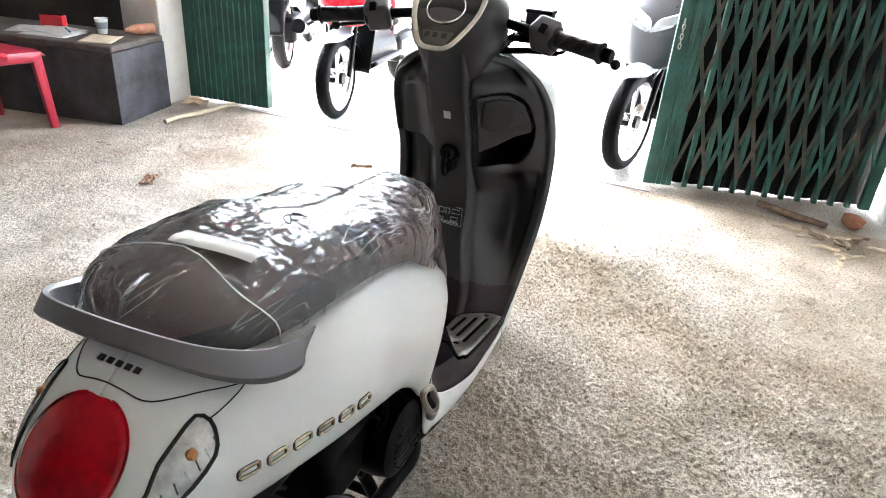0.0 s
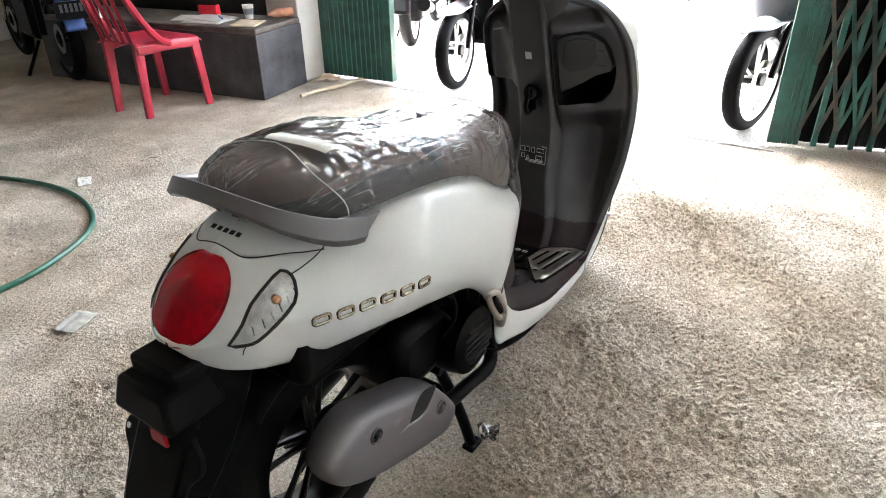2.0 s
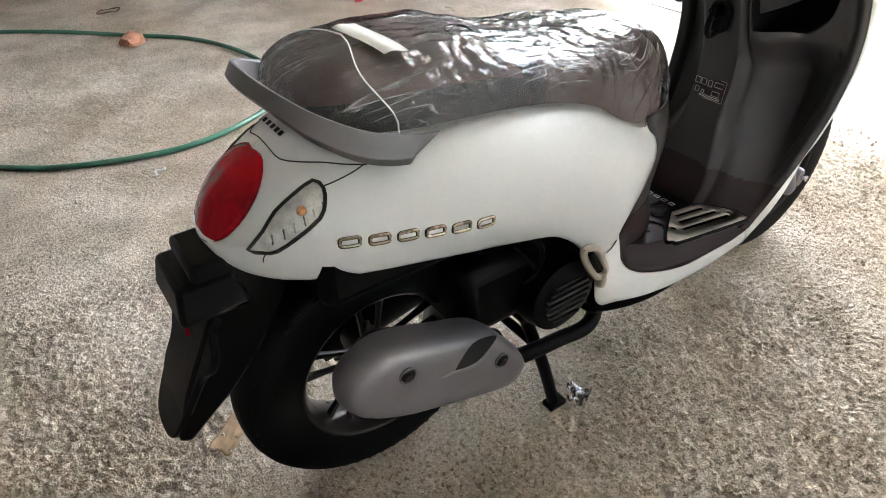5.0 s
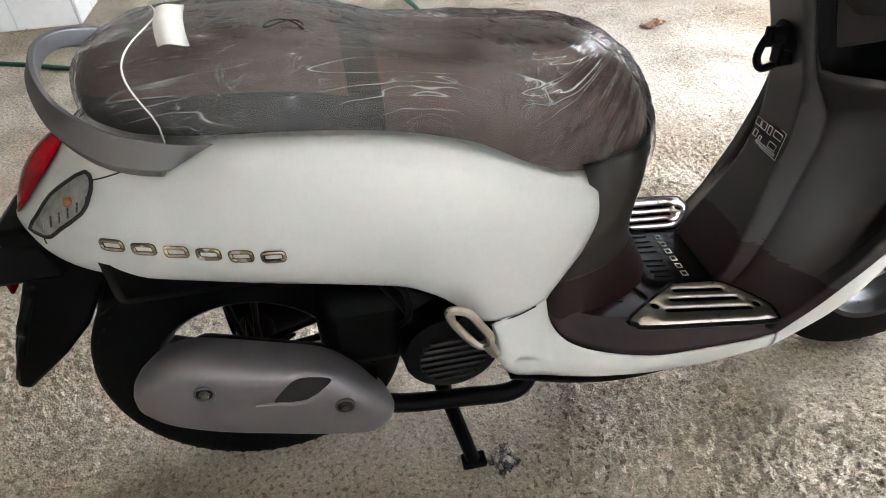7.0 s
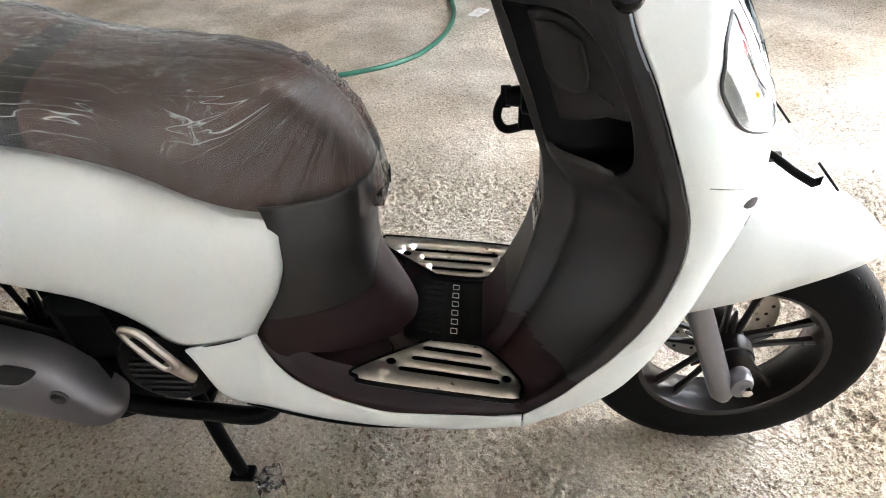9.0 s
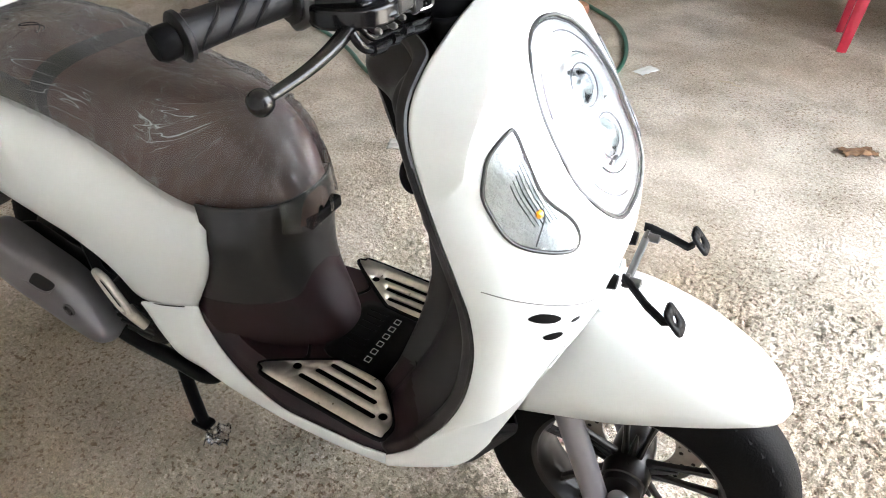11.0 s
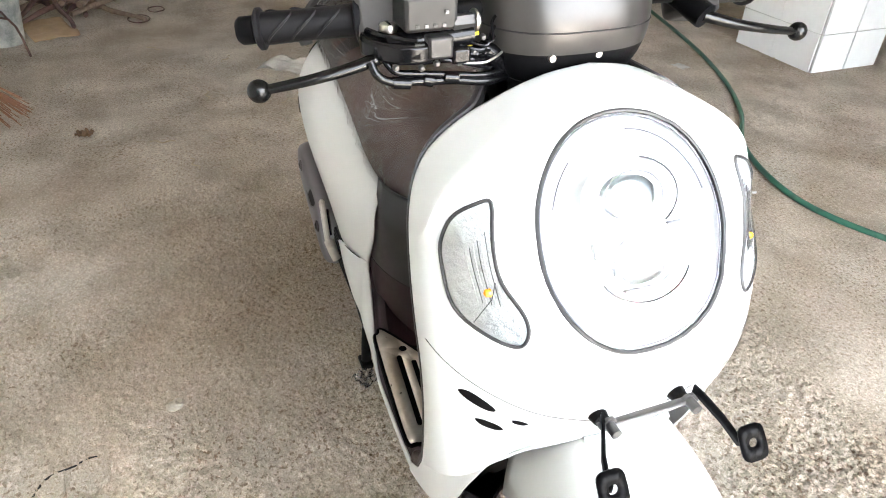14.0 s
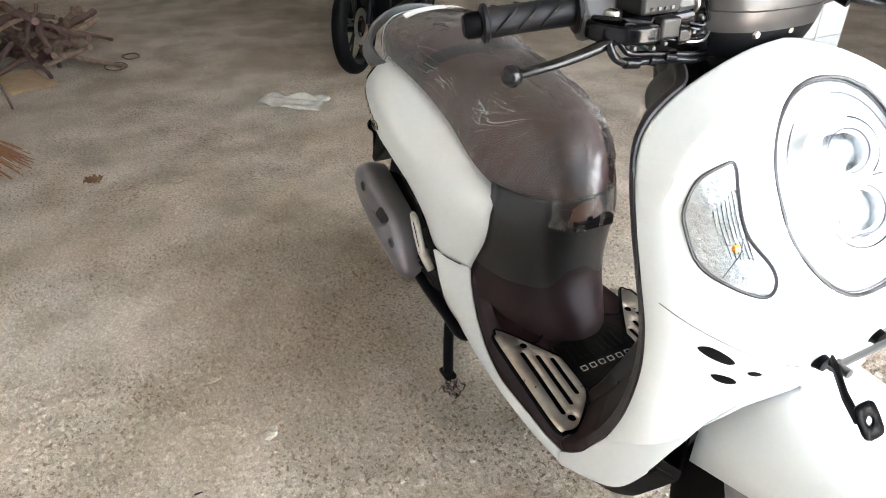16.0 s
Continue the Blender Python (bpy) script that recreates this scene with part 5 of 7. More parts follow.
# passenger peg and its bracket
peg_loop = [(0.354, -0.198, 0.459), (0.368, -0.2, 0.461), (0.382, -0.201, 0.452), (0.397, -0.202, 0.427), (0.41, -0.202, 0.402), (0.406, -0.201, 0.389), (0.393, -0.2, 0.389), (0.376, -0.199, 0.41), (0.36, -0.198, 0.438)]
peg = part("passenger_peg", tube(spline(peg_loop, 5, True), 0.0064, 8, True), M_STEEL, scooter, "folded polished passenger peg")
part("peg_hinge", tube(spline([(0.402, -0.198, 0.393), (0.412, -0.194, 0.372), (0.42, -0.188, 0.352)], 4), lambda t: 0.0125 - 0.003 * t, 10, flat=0.8), M_STEEL, peg)
part("peg_rib", tube([(0.368, -0.196, 0.449), (0.398, -0.198, 0.402)], 0.0085, 8), M_BLACK, peg)
part("bracket", prism(rounded([(0.3, 0.495), (0.38, 0.475), (0.405, 0.42), (0.412, 0.37), (0.412, 0.335), (0.395, 0.33), (0.37, 0.39), (0.3, 0.44)], 5), 0.05, pose(0, -0.115, 0, 90)), M_BLACK, peg, bevel=0.006)

# centre stand
stand = part("centre_stand", tube(spline([(0.34, -0.09, 0.24), (0.37, -0.12, 0.12), (0.395, -0.135, 0.012)], 5), 0.013, 10), M_BLACK, scooter, "black steel centre stand")
part("stand_leg", tube(spline([(0.34, 0.09, 0.24), (0.37, 0.12, 0.12), (0.395, 0.135, 0.012)], 5), 0.013, 10), M_BLACK, stand)
part("stand_bar", tube([(0.36, -0.105, 0.17), (0.36, 0.105, 0.17)], 0.01, 10), M_BLACK, stand)
part("stand_pivot", tube([(0.335, -0.1, 0.25), (0.335, 0.1, 0.25)], 0.014, 10), M_BLACK, stand)
part("stand_foot", box(0.397, -0.137, 0.008, 0.045, 0.03, 0.014), M_BLACK, stand, bevel=0.004)
part("stand_foot", box(0.397, 0.137, 0.008, 0.045, 0.03, 0.014), M_BLACK, stand, bevel=0.004)
# belly pan
part("belly_pan", grid(20, 10, lambda u, v: (0.46 + 0.48 * u, (v - 0.5) * 2 * 0.145, 0.235 - 0.055 * math.sin(math.pi * min(1, u * 1.1)) - 0.012 * (1 - (2 * v - 1) ** 2))), M_BLACK, scooter, solid=0.004)

# handlebar head
HD_W = tab(0.83, 0.052, 0.88, 0.062, 0.92, 0.08, 0.95, 0.096, 0.98, 0.1, 1.02, 0.1, 1.04, 0.092, 1.06, 0.072)
HD_B = tab(0.83, 0.86, 0.88, 0.84, 0.93, 0.822, 0.98, 0.806, 1.02, 0.812, 1.06, 0.85)
HD_F = tab(0.83, 0.92, 0.88, 0.945, 0.93, 0.975, 0.98, 0.99, 1.02, 0.98, 1.06, 0.94)


def head_at(u, v):
    z = 0.83 + 0.23 * v
    b, f, w = HD_B(z), HD_F(z), HD_W(z)
    a = 2 * math.pi * u
    c, s = math.cos(a), math.sin(a)
    n = 0.72
    return Vector(((b + f) / 2 + (f - b) / 2 * math.copysign(abs(c) ** n, c), w * math.copysign(abs(s) ** n, s), z))


bm = grid(64, 40, head_at, cu=True)
top = [bm.verts.new(head_at(k / 64, 1.0)) for k in range(64)]
bm.faces.new(top)
bmesh.ops.remove_doubles(bm, verts=bm.verts, dist=1e-5)
for f in bm.faces:
    c = f.calc_center_median()
    f.material_index = 1 if c.x < 0.9 - 0.25 * (c.z - 0.95) and c.z < 1.04 or c.z < 0.925 else (2 if c.z < 0.962 and c.x > 0.9 else 0)
headset = part("handlebar_cover", bm, [M_BRONZE, M_DARK, M_BLACK], scooter, "bronze-grey handlebar cover over a dark rider's side")
for y in (-0.042, 0.012):
    part("screw", lathe([(0.0005, -0.0025), (0.0036, -0.002), (0.0046, 0.002)], 12, Matrix.Translation((0.984, y, 0.957)) @ pose(0, 0, 0, 0, 0, 90)), M_STEEL, headset)
# meter
mt = lamp_frame((0.822, 0, 1.015), (-0.72, 0, 0.69))
meter = part("meter", patch(oval(0.062, 0.05, 40, power=2.4), lambda a, b: mt @ Vector((a, b, 0.012 - 0.01 * ((a / 0.062) ** 2 + (b / 0.05) ** 2))), 8), mat("meter_glass", (0.02, 0.025, 0.028), 0.08, var=0.2, coat=1.0), headset, "round dark meter in a chrome surround")
part("trim", tube(spline([mt @ Vector((a, b, 0.006)) for a, b in ((-0.072, 0.06), (-0.07, 0.0), (-0.052, -0.05), (-0.03, -0.085), (0.0, -0.092), (0.03, -0.085), (0.052, -0.05), (0.07, 0.0), (0.072, 0.06))], 6), 0.0055, 8, flat=0.6), M_STEEL, meter)
ip = part("indicator_panel", patch([(-0.034, -0.052), (0.034, -0.052), (0.024, -0.082), (-0.024, -0.082)], lambda a, b: mt @ Vector((a, b, 0.0065)), 3), M_SWITCH, meter, "smoked panel of indicator lights")
for a in (-0.021, -0.004, 0.015):
    part("indicator", box(a, -0.062, 0.0072, 0.011, 0.011, 0.001, mt), M_GAP, ip)
part("dial_ring", tube([mt @ Vector((a, b, 0.012)) for a, b in oval(0.04, 0.036, 40)], 0.0016, 6, True), M_CHROME, meter)

# bars, grips, switches, levers
for s in (-1, 1):
    d = Vector((-0.31, s * 0.94, -0.1)).normalized()
    a = Vector((0.922, s * 0.085, 0.996))
    g0, g1 = a + d * 0.138, a + d * 0.244
    bar = part("handlebar", tube([a, g1], 0.011, 12), M_BLACK, headset, "black handlebar end")
    grip = part("grip", tube([g0.lerp(g1, k / 12) for k in range(13)], lambda t: 0.0172 - 0.001 * math.sin(math.pi * t), 20), M_GRIP, bar, "black rubber grip with raised swooshes")
    part("grip_flange", tube([g0 - d * 0.005, g0 - d * 0.003, g0 + d * 0.002, g0 + d * 0.004], lambda t: 0.0255 if 0.2 < t < 0.8 else 0.022, 24), M_GRIP, grip)
    part("grip_collar", tube([g1 - d * 0.006, g1 - d * 0.004, g1, g1 + d * 0.002], lambda t: 0.0215 if 0.2 < t < 0.8 else 0.0185, 24), M_GRIP, grip)
    e1 = Vector((1, 0, 0)) - d * d.x
    e1.normalize()
    e2 = d.cross(e1) * (1 if d.cross(e1).z > 0 else -1)
    for k in range(3):
        for turn in (0.3, 2.6):
            sw_pts = [g0.lerp(g1, 0.16 + 0.24 * k + 0.26 * smooth(0, 1, q)) + 0.0172 * (math.cos(turn + 1.5 * (0.5 - q) * 1.3) * e1 + math.sin(turn + 1.5 * (0.5 - q) * 1.3) * e2) for q in np.linspace(0, 1, 14)]
            part("grip_ridge", tube(sw_pts, lambda t: 0.0022 * math.sin(math.pi * (0.1 + 0.85 * t)), 6), M_GRIP, grip)
    part("bar_end", tube([g1 + d * 0.001, g1 + d * 0.004, g1 + d * 0.018, g1 + d * 0.022], lambda t: 0.0145 if 0.1 < t < 0.8 else 0.0115, 16), M_BLACK, bar)
    sw = part("switch_box", box(0, 0, 0, 0.05, 0.055, 0.06, lamp_frame(a + d * 0.112, (-0.5, 0, 0.85), tuple(d))), M_SWITCH, bar, "grey switch housing", bevel=0.008)
    part("switch_button", box(0, 0, 0.032, 0.02, 0.016, 0.012, lamp_frame(a + d * 0.112, (-0.85, 0, 0.5), tuple(d))), M_BLACK, sw, bevel=0.003)
    lev0 = a + d * 0.1 + Vector((0.042, 0, -0.016))
    tip = Vector((0.936, s * 0.331, 0.939))
    lev = part("brake_lever", tube(spline([lev0, lev0.lerp(tip, 0.3) + Vector((0.01, 0, -0.002)), lev0.lerp(tip, 0.65) + Vector((0.011, 0, -0.001)), tip], 8), lambda t: 0.0088 - 0.0034 * t, 12, flat=0.8), M_LEVER, bar, "black brake lever with ball end")
    part("ball", lathe([(0.0005, -0.0115)] + [(0.0115 * math.cos(q), 0.0115 * math.sin(q)) for q in np.linspace(-1.2, 1.2, 9)] + [(0.0005, 0.0115)], 18, Matrix.Translation(tip)), M_LEVER, lev)
    part("lever_perch", tube([a + d * 0.085, lev0 + Vector((0.006, 0, 0))], 0.015, 12), M_BLACK, lev)
# master cylinder on the right bar, with its hoses, switch and wires
mc = part("brake_reservoir", box(0.936, -0.163, 1.004, 0.046, 0.054, 0.034), M_RESERVOIR, headset, "bronze-grey brake fluid reservoir", bevel=0.004)
part("reservoir_cap", box(0.936, -0.163, 1.0245, 0.05, 0.058, 0.009), M_RESERVOIR, mc, bevel=0.003)
for k in range(4):
    part("reservoir_mark", box(0.9605, -0.178 + 0.009 * k, 0.9935, 0.0012, 0.0034, 0.0028), M_RAIL if k % 2 else M_GASKET, mc)
part("cap_mark", box(0.9622, -0.149, 1.006, 0.0012, 0.0036, 0.003), M_RAIL, mc)
piv = part("lever_bracket", prism(rounded([(0.902, -0.214), (0.922, -0.226), (0.948, -0.218), (0.966, -0.196), (0.968, -0.168), (0.95, -0.158), (0.918, -0.172)], 4), 0.02, pose(0, 0, 0.979)), M_GLOSS, mc, "glossy black lever perch", bevel=0.004)
part("pivot_bolt", lathe([(0.0005, -0.004), (0.0085, -0.004), (0.0095, -0.0025), (0.0095, 0.006)], 20, pose(0.921, -0.196, 0.984, -90)), M_STEEL, piv)
part("bolt_slot", box(0.921, -0.196, 0.9884, 0.015, 0.0022, 0.0008), M_GAP, piv)
part("perch_rib", tube(spline([(0.912, -0.216, 0.98), (0.942, -0.206, 0.982), (0.96, -0.178, 0.98)], 6), 0.0035, 8), M_GLOSS, piv)
part("perch_rib", tube(spline([(0.93, -0.222, 0.966), (0.955, -0.206, 0.966), (0.969, -0.178, 0.968)], 6), 0.003, 8), M_GLOSS, piv)
part("cylinder_body", tube([(0.944, -0.205, 0.972), (0.95, -0.118, 0.98)], 0.012, 16), M_GLOSS, mc)
part("cylinder_body", tube([(0.953, -0.172, 0.962), (0.955, -0.108, 0.962)], 0.008, 12), M_GLOSS, mc)
part("banjo_bolt", tube([(0.952, -0.14, 0.992), (0.952, -0.112, 0.993)], 0.0085, 6), M_SWITCH, mc, "bare metal banjo bolt")
part("banjo_washer", tube([(0.952, -0.118, 0.993), (0.952, -0.115, 0.993)], 0.0115, 16), M_STEEL, mc)
part("switch_body", box(0.961, -0.157, 0.974, 0.018, 0.026, 0.022), M_PANEL, mc, bevel=0.003)
part("switch_body", box(0.963, -0.135, 0.964, 0.014, 0.02, 0.016), M_GLOSS, mc, bevel=0.003)
part("connector", box(0.962, -0.178, 0.972, 0.012, 0.012, 0.014), M_RAIL, mc, "grey wire connector", bevel=0.002)
for y, z in ((-0.202, 0.958), (-0.176, 0.955), (-0.137, 0.957), (-0.16, 0.958), (-0.121, 0.966), (-0.112, 0.98)):
    part("clamp_bolt", lathe([(0.0005, -0.003), (0.0022, -0.0026), (0.0032, 0.0), (0.0032, 0.003)], 10, pose(0.966, y, z, 0, 0, 90)), M_SWITCH, mc)
part("wire_tag", box(0.955, -0.122, 0.974, 0.005, 0.005, 0.009), mat("yellow_plastic", (0.7, 0.55, 0.02), 0.4, var=0.05), mc)
part("wire_tag", box(0.953, -0.117, 0.981, 0.004, 0.01, 0.004), mat("yellow_plastic", (0.7, 0.55, 0.02), 0.4, var=0.05), mc)
hose = part("brake_hose", tube(spline([(0.952, -0.224, 0.962), (0.957, -0.219, 0.95), (0.958, -0.205, 0.942), (0.958, -0.171, 0.939), (0.957, -0.137, 0.936), (0.957, -0.1, 0.931), (0.94, -0.06, 0.93)], 8), 0.0045, 10), M_GLOSS, mc)
part("throttle_cable", tube(spline([(0.952, -0.21, 0.962), (0.957, -0.2, 0.951), (0.957, -0.177, 0.947), (0.957, -0.137, 0.942), (0.957, -0.102, 0.938), (0.94, -0.06, 0.937)], 8), 0.0035, 10), M_GLOSS, mc)
for y0, y1, r in ((-0.204, -0.186, 0.0062), (-0.172, -0.162, 0.0066), (-0.15, -0.135, 0.006)):
    part("hose_sleeve", tube([(0.958, y0, 0.941), (0.958, y1, 0.9385)], r, 10), M_GLOSS, hose)
for k in range(6):
    part("wire", tube(spline([(0.96, -0.17 + 0.012 * k, 0.966 + 0.002 * k), (0.967, -0.132 + 0.006 * k, 0.956 + 0.004 * k), (0.958, -0.1, 0.946 + 0.009 * k), (0.94, -0.085, 0.945 + 0.01 * k)], 6), 0.0017, 6), M_GLOSS, mc)
part("wire", tube(spline([(0.966, -0.137, 0.957), (0.97, -0.11, 0.956), (0.955, -0.084, 0.96)], 6), 0.0013, 6), M_STEEL, mc)
part("cable_boot", tube(spline([(0.952, -0.108, 0.966), (0.95, -0.092, 0.955), (0.94, -0.078, 0.94)], 6), lambda t: 0.008 + 0.004 * t, 12), M_GLOSS, mc)

# moulded swirls on the cover's seam
part("cover_seam", tube([head_at(k / 60, 0.665) for k in range(-16, 17)], 0.0009, 5), M_GAP, headset)


# ---------------------------------------------------------------- scooter details
def plate_with_holes(outer, holes, zf):
    """A sheet with real openings: outlines in x, y; height from zf(x, y)."""
    bm = bmesh.new()
    edges = []
    for loop in [outer] + holes:
        vs = [bm.verts.new((a, b, 0)) for a, b in loop]
        edges += [bm.edges.new((vs[i], vs[(i + 1) % len(vs)])) for i in range(len(vs))]
    bmesh.ops.triangle_fill(bm, use_beauty=True, use_dissolve=False, edges=edges)
    for v in bm.verts:
        v.co.z = zf(v.co.x, v.co.y)
    for f in bm.faces:
        if f.normal.z < 0:
            f.normal_flip()
    bmesh.ops.recalc_face_normals(bm, faces=bm.faces)
    if sum(f.normal.z for f in bm.faces) < 0:
        bmesh.ops.reverse_faces(bm, faces=bm.faces)
    return bm


def slot_loop(x0, x1, y, r, lean=0.0, n=6):
    out = []
    for k in range(n + 1):
        q = -math.pi / 2 + math.pi * k / n
        out.append((x1 + r * math.cos(q), y + lean * (x1 - x0) / 2 + r * math.sin(q)))
    for k in range(n + 1):
        q = math.pi / 2 + math.pi * k / n
        out.append((x0 + r * math.cos(q), y - lean * (x1 - x0) / 2 + r * math.sin(q)))
    return out


def foot_z(x):
    return 0.331 - 0.13 * (x - 0.66)


for s in (-1, 1):
    outer = [(a, -b * s) for a, b in rounded([(0.649, -0.148), (0.654, -0.163), (0.668, -0.171), (0.78, -0.176), (0.885, -0.178), (0.897, -0.165), (0.897, -0.14), (0.872, -0.108), (0.845, -0.083), (0.82, -0.077), (0.765, -0.077), (0.745, -0.083)], 4)]
    holes = [[(a, -b * s) for a, b in slot_loop(x0, x1, y, 0.0052, -0.05)] for x0, x1, y in ((0.752, 0.835, -0.0965), (0.736, 0.85, -0.119), (0.718, 0.862, -0.143))]
    holes += [[(x + 0.0078 * math.cos(q), -y * s + 0.0078 * math.sin(q)) for q in np.linspace(0, 2 * math.pi, 17)[:-1]] for x, y in ((0.701, -0.127), (0.877, -0.139))]
    fp = part("foot_plate", plate_with_holes(outer, holes, lambda x, y: foot_z(x)), M_STEEL, scooter, "brushed steel foot plate with three slots", solid=0.003)
    part("rubber_edge", tube([(a, b, foot_z(a) - 0.003) for a, b in outer], 0.0042, 6, True), M_BLACK, fp)
    part("backing", patch(outer, lambda a, b: Vector((a, b, foot_z(a) - 0.0065)), 3), M_BLACK, fp)
# mat between the plates, with a row of light bars where the name stands
mat_z = lambda x: foot_z(x) - 0.004
fm = part("floor_mat", patch(rounded([(0.715, -0.07), (0.72, 0.0), (0.715, 0.07), (0.78, 0.078), (0.85, 0.07), (0.855, 0.0), (0.85, -0.07), (0.78, -0.078)], 4), lambda a, b: Vector((a, b, mat_z(a))), 5), M_BLACK, foot, solid=0.003)
for k in range(6):
    y = 0.052 - 0.0205 * k
    bar = [(0.788, y - 0.0055), (0.798, y - 0.0055), (0.798, y + 0.0055), (0.788, y + 0.0055)]
    part("name_bar", tube([(a, b, mat_z(a) + 0.001) for a, b in bar], 0.0009, 6, True), M_PAPER, fm)
for s in (-1, 1):
    for k in range(4):
        y = s * (0.012 + 0.014 * k)
        part("mat_rib", tube([(0.735, y, mat_z(0.735) + 0.001), (0.77, y * 1.04, mat_z(0.77) + 0.001)], 0.0018, 6), M_BLACK, fm)

# raised chrome bars where the model name stands on the flanks
for s in (-1, 1):
    for k in range(6):
        x0 = -0.043 + 0.0365 * k
        zc = 0.612 - 0.0035 * k
        o = [(x0 + 0.0125 + a, zc + b - 0.02 * a) for a, b in oval(0.0122, 0.0064, 16, power=5)]
        em = part("emblem_bar", tube([body_y(a, b, 0.0014, s) for a, b in o], 0.0021, 6, True), M_EMBLEM, scooter, "champagne chrome emblem bar")
        part("emblem_foot", tube([body_y(a, b - 0.0006, 0.0002, s) for a, b in o], 0.0029, 6, True), M_GAP, em)
# dark bars of the maker's name over the tail lamp
for k in range(5):
    y = 0.026 - 0.013 * k
    part("emblem_bar", patch([(-0.0545, y - 0.0045), (-0.0475, y - 0.0045), (-0.0475, y + 0.0045), (-0.0545, y + 0.0045)], lambda a, b: Vector((a, b, B_TOP(a) - 0.0019 + 0.0032)), 2), M_GAP, scooter, "small black name bar")


def tail_top(a, b):
    """Skin of the tail from above, at x = a, y = b."""
    w, zt, zm = B_W(a), B_TOP(a), B_MID(a)
    return Vector((a, b, zm + (zt - zm) * max(0.0, 1 - (abs(b) / w) ** N_UP(a)) ** (1 / N_UP(a)) + 0.0008))


line_on([(p.x, p.y) for p in spline([(0.02, -0.118, 0), (-0.01, -0.1, 0), (-0.045, -0.074, 0), (-0.066, -0.05, 0), (-0.07, -0.02, 0), (-0.07, 0.02, 0), (-0.066, 0.05, 0), (-0.045, 0.074, 0), (-0.01, 0.1, 0), (0.02, 0.118, 0)], 6)], 0.0009, tail_top, M_GAP)
for s in (-1, 1):
    line_on([(p.x, p.y) for p in spline([(-0.039, 0.676, 0), (0.0, 0.686, 0), (0.03, 0.697, 0)], 5)], 0.0009, lambda a, b: body_y(a, b, 0.0005, s), M_GAP)
    line_on([(-0.122, 0.604), (-0.126, 0.595), (-0.127, 0.588)], 0.0009, lambda a, b: body_y(a, b, 0.0005, s), M_GAP)
# paper tag on the seat
tagp = part("paper_tag", grid(10, 10, lambda u, v: seat_at(0.143 + 0.043 * u + 0.02 * v, 0.52 - 0.187 * v, 0.013) + Vector((0, 0, 0.002 * math.sin(u * 5) + 0.001))), M_PAPER, seat, "white paper slip under the string")
part("pen_scribble", tube([seat_at(0.335 + 0.028 * math.cos(q) , 0.43 + 0.02 * math.sin(1.7 * q), 0.011) for q in np.linspace(0, 7, 40)], 0.0009, 5), M_GAP, seat)
# seat latch
latch = part("seat_latch", box(0.69, 0.012, 0.555, 0.02, 0.085, 0.022), M_BLACK, scooter, "black seat hook bracket", bevel=0.004)
# hook, stickers, key on the leg shield
hk = part("bag_hook", tube(spline([(0.905, 0, 0.662), (0.87, 0, 0.652), (0.857, 0, 0.672), (0.866, 0, 0.7), (0.885, 0, 0.706), (0.888, 0, 0.69)], 6), 0.006, 10), M_BLACK, shield, "black bag hook")
part("hook_root", box(0.9, 0, 0.678, 0.03, 0.026, 0.045), M_BLACK, hk, bevel=0.005)
stk = part("warning_sticker", patch([(-0.036, 0.509), (0.042, 0.509), (0.044, 0.553), (-0.034, 0.553)], lambda y, z: Vector((shield_x(y, z) - 0.004, y, z)), 3), M_GAP, shield, "black warning sticker with white pictograms")
for y0, z0, w, h in ((0.034, 0.541, 0.012, 0.012), (0.019, 0.541, 0.012, 0.012), (0.003, 0.541, 0.009, 0.013), (-0.018, 0.542, 0.02, 0.01), (0.03, 0.523, 0.009, 0.01), (0.016, 0.521, 0.006, 0.006), (-0.016, 0.523, 0.018, 0.009), (-0.004, 0.514, 0.05, 0.003)):
    part("pictogram", tube([Vector((shield_x(y0 + a * w / 2, z0 + b * h / 2) - 0.0048, y0 + a * w / 2, z0 + b * h / 2)) for a, b in ((-1, -1), (1, -1), (1, 1), (-1, 1))], 0.0008, 5, True), M_PAPER, stk)
part("sticker_edge", tube([Vector((shield_x(y, z) - 0.0046, y, z)) for y, z in ((-0.036, 0.509), (0.042, 0.509), (0.044, 0.553), (-0.034, 0.553))], 0.0007, 5, True), M_PAPER, stk)
part("blank_label", patch([(-0.0085, 0.786), (0.0085, 0.786), (0.0085, 0.804), (-0.0085, 0.804)], lambda y, z: Vector((shield_x(y, z) - 0.004, y, z)), 2), M_PAPER, shield, "small blank white label")
key = part("key_knob", lathe([(0.0005, -0.03), (0.012, -0.03), (0.014, -0.012), (0.022, -0.01), (0.026, 0.004)], 24, Matrix.Translation((SH_COL(0.7), 0.0, 0.7)) @ pose(0, 0, 0, 0, 0, -90)), M_BLACK, shield, "round black key knob")
part("knob_grip", box(SH_COL(0.7) - 0.03, 0, 0.7, 0.014, 0.008, 0.03), M_BLACK, key, bevel=0.002)
# left glove box lid: gap lines and its handle
lid = [(p.x, p.y) for p in spline([(0.054, 0.86, 0), (0.054, 0.77, 0), (0.054, 0.692, 0), (0.09, 0.689, 0), (0.14, 0.69, 0), (0.185, 0.692, 0)], 6)]
line_on(lid, 0.0012, lambda y, z: Vector((shield_x(y, z) - 0.0005, y, z)), M_GAP, shield)
part("lid_handle", tube(spline([Vector((shield_x(y, z) - 0.002, y, z)) for y, z in ((0.075, 0.836), (0.105, 0.84), (0.14, 0.833))], 6), 0.004, 8), M_RAIL, shield)
part("column_seam", tube([Vector((shield_x(y, 0.846) - 0.0004, y, 0.846)) for y in np.linspace(-0.045, 0.05, 12)], 0.001, 5), M_GAP, shield)
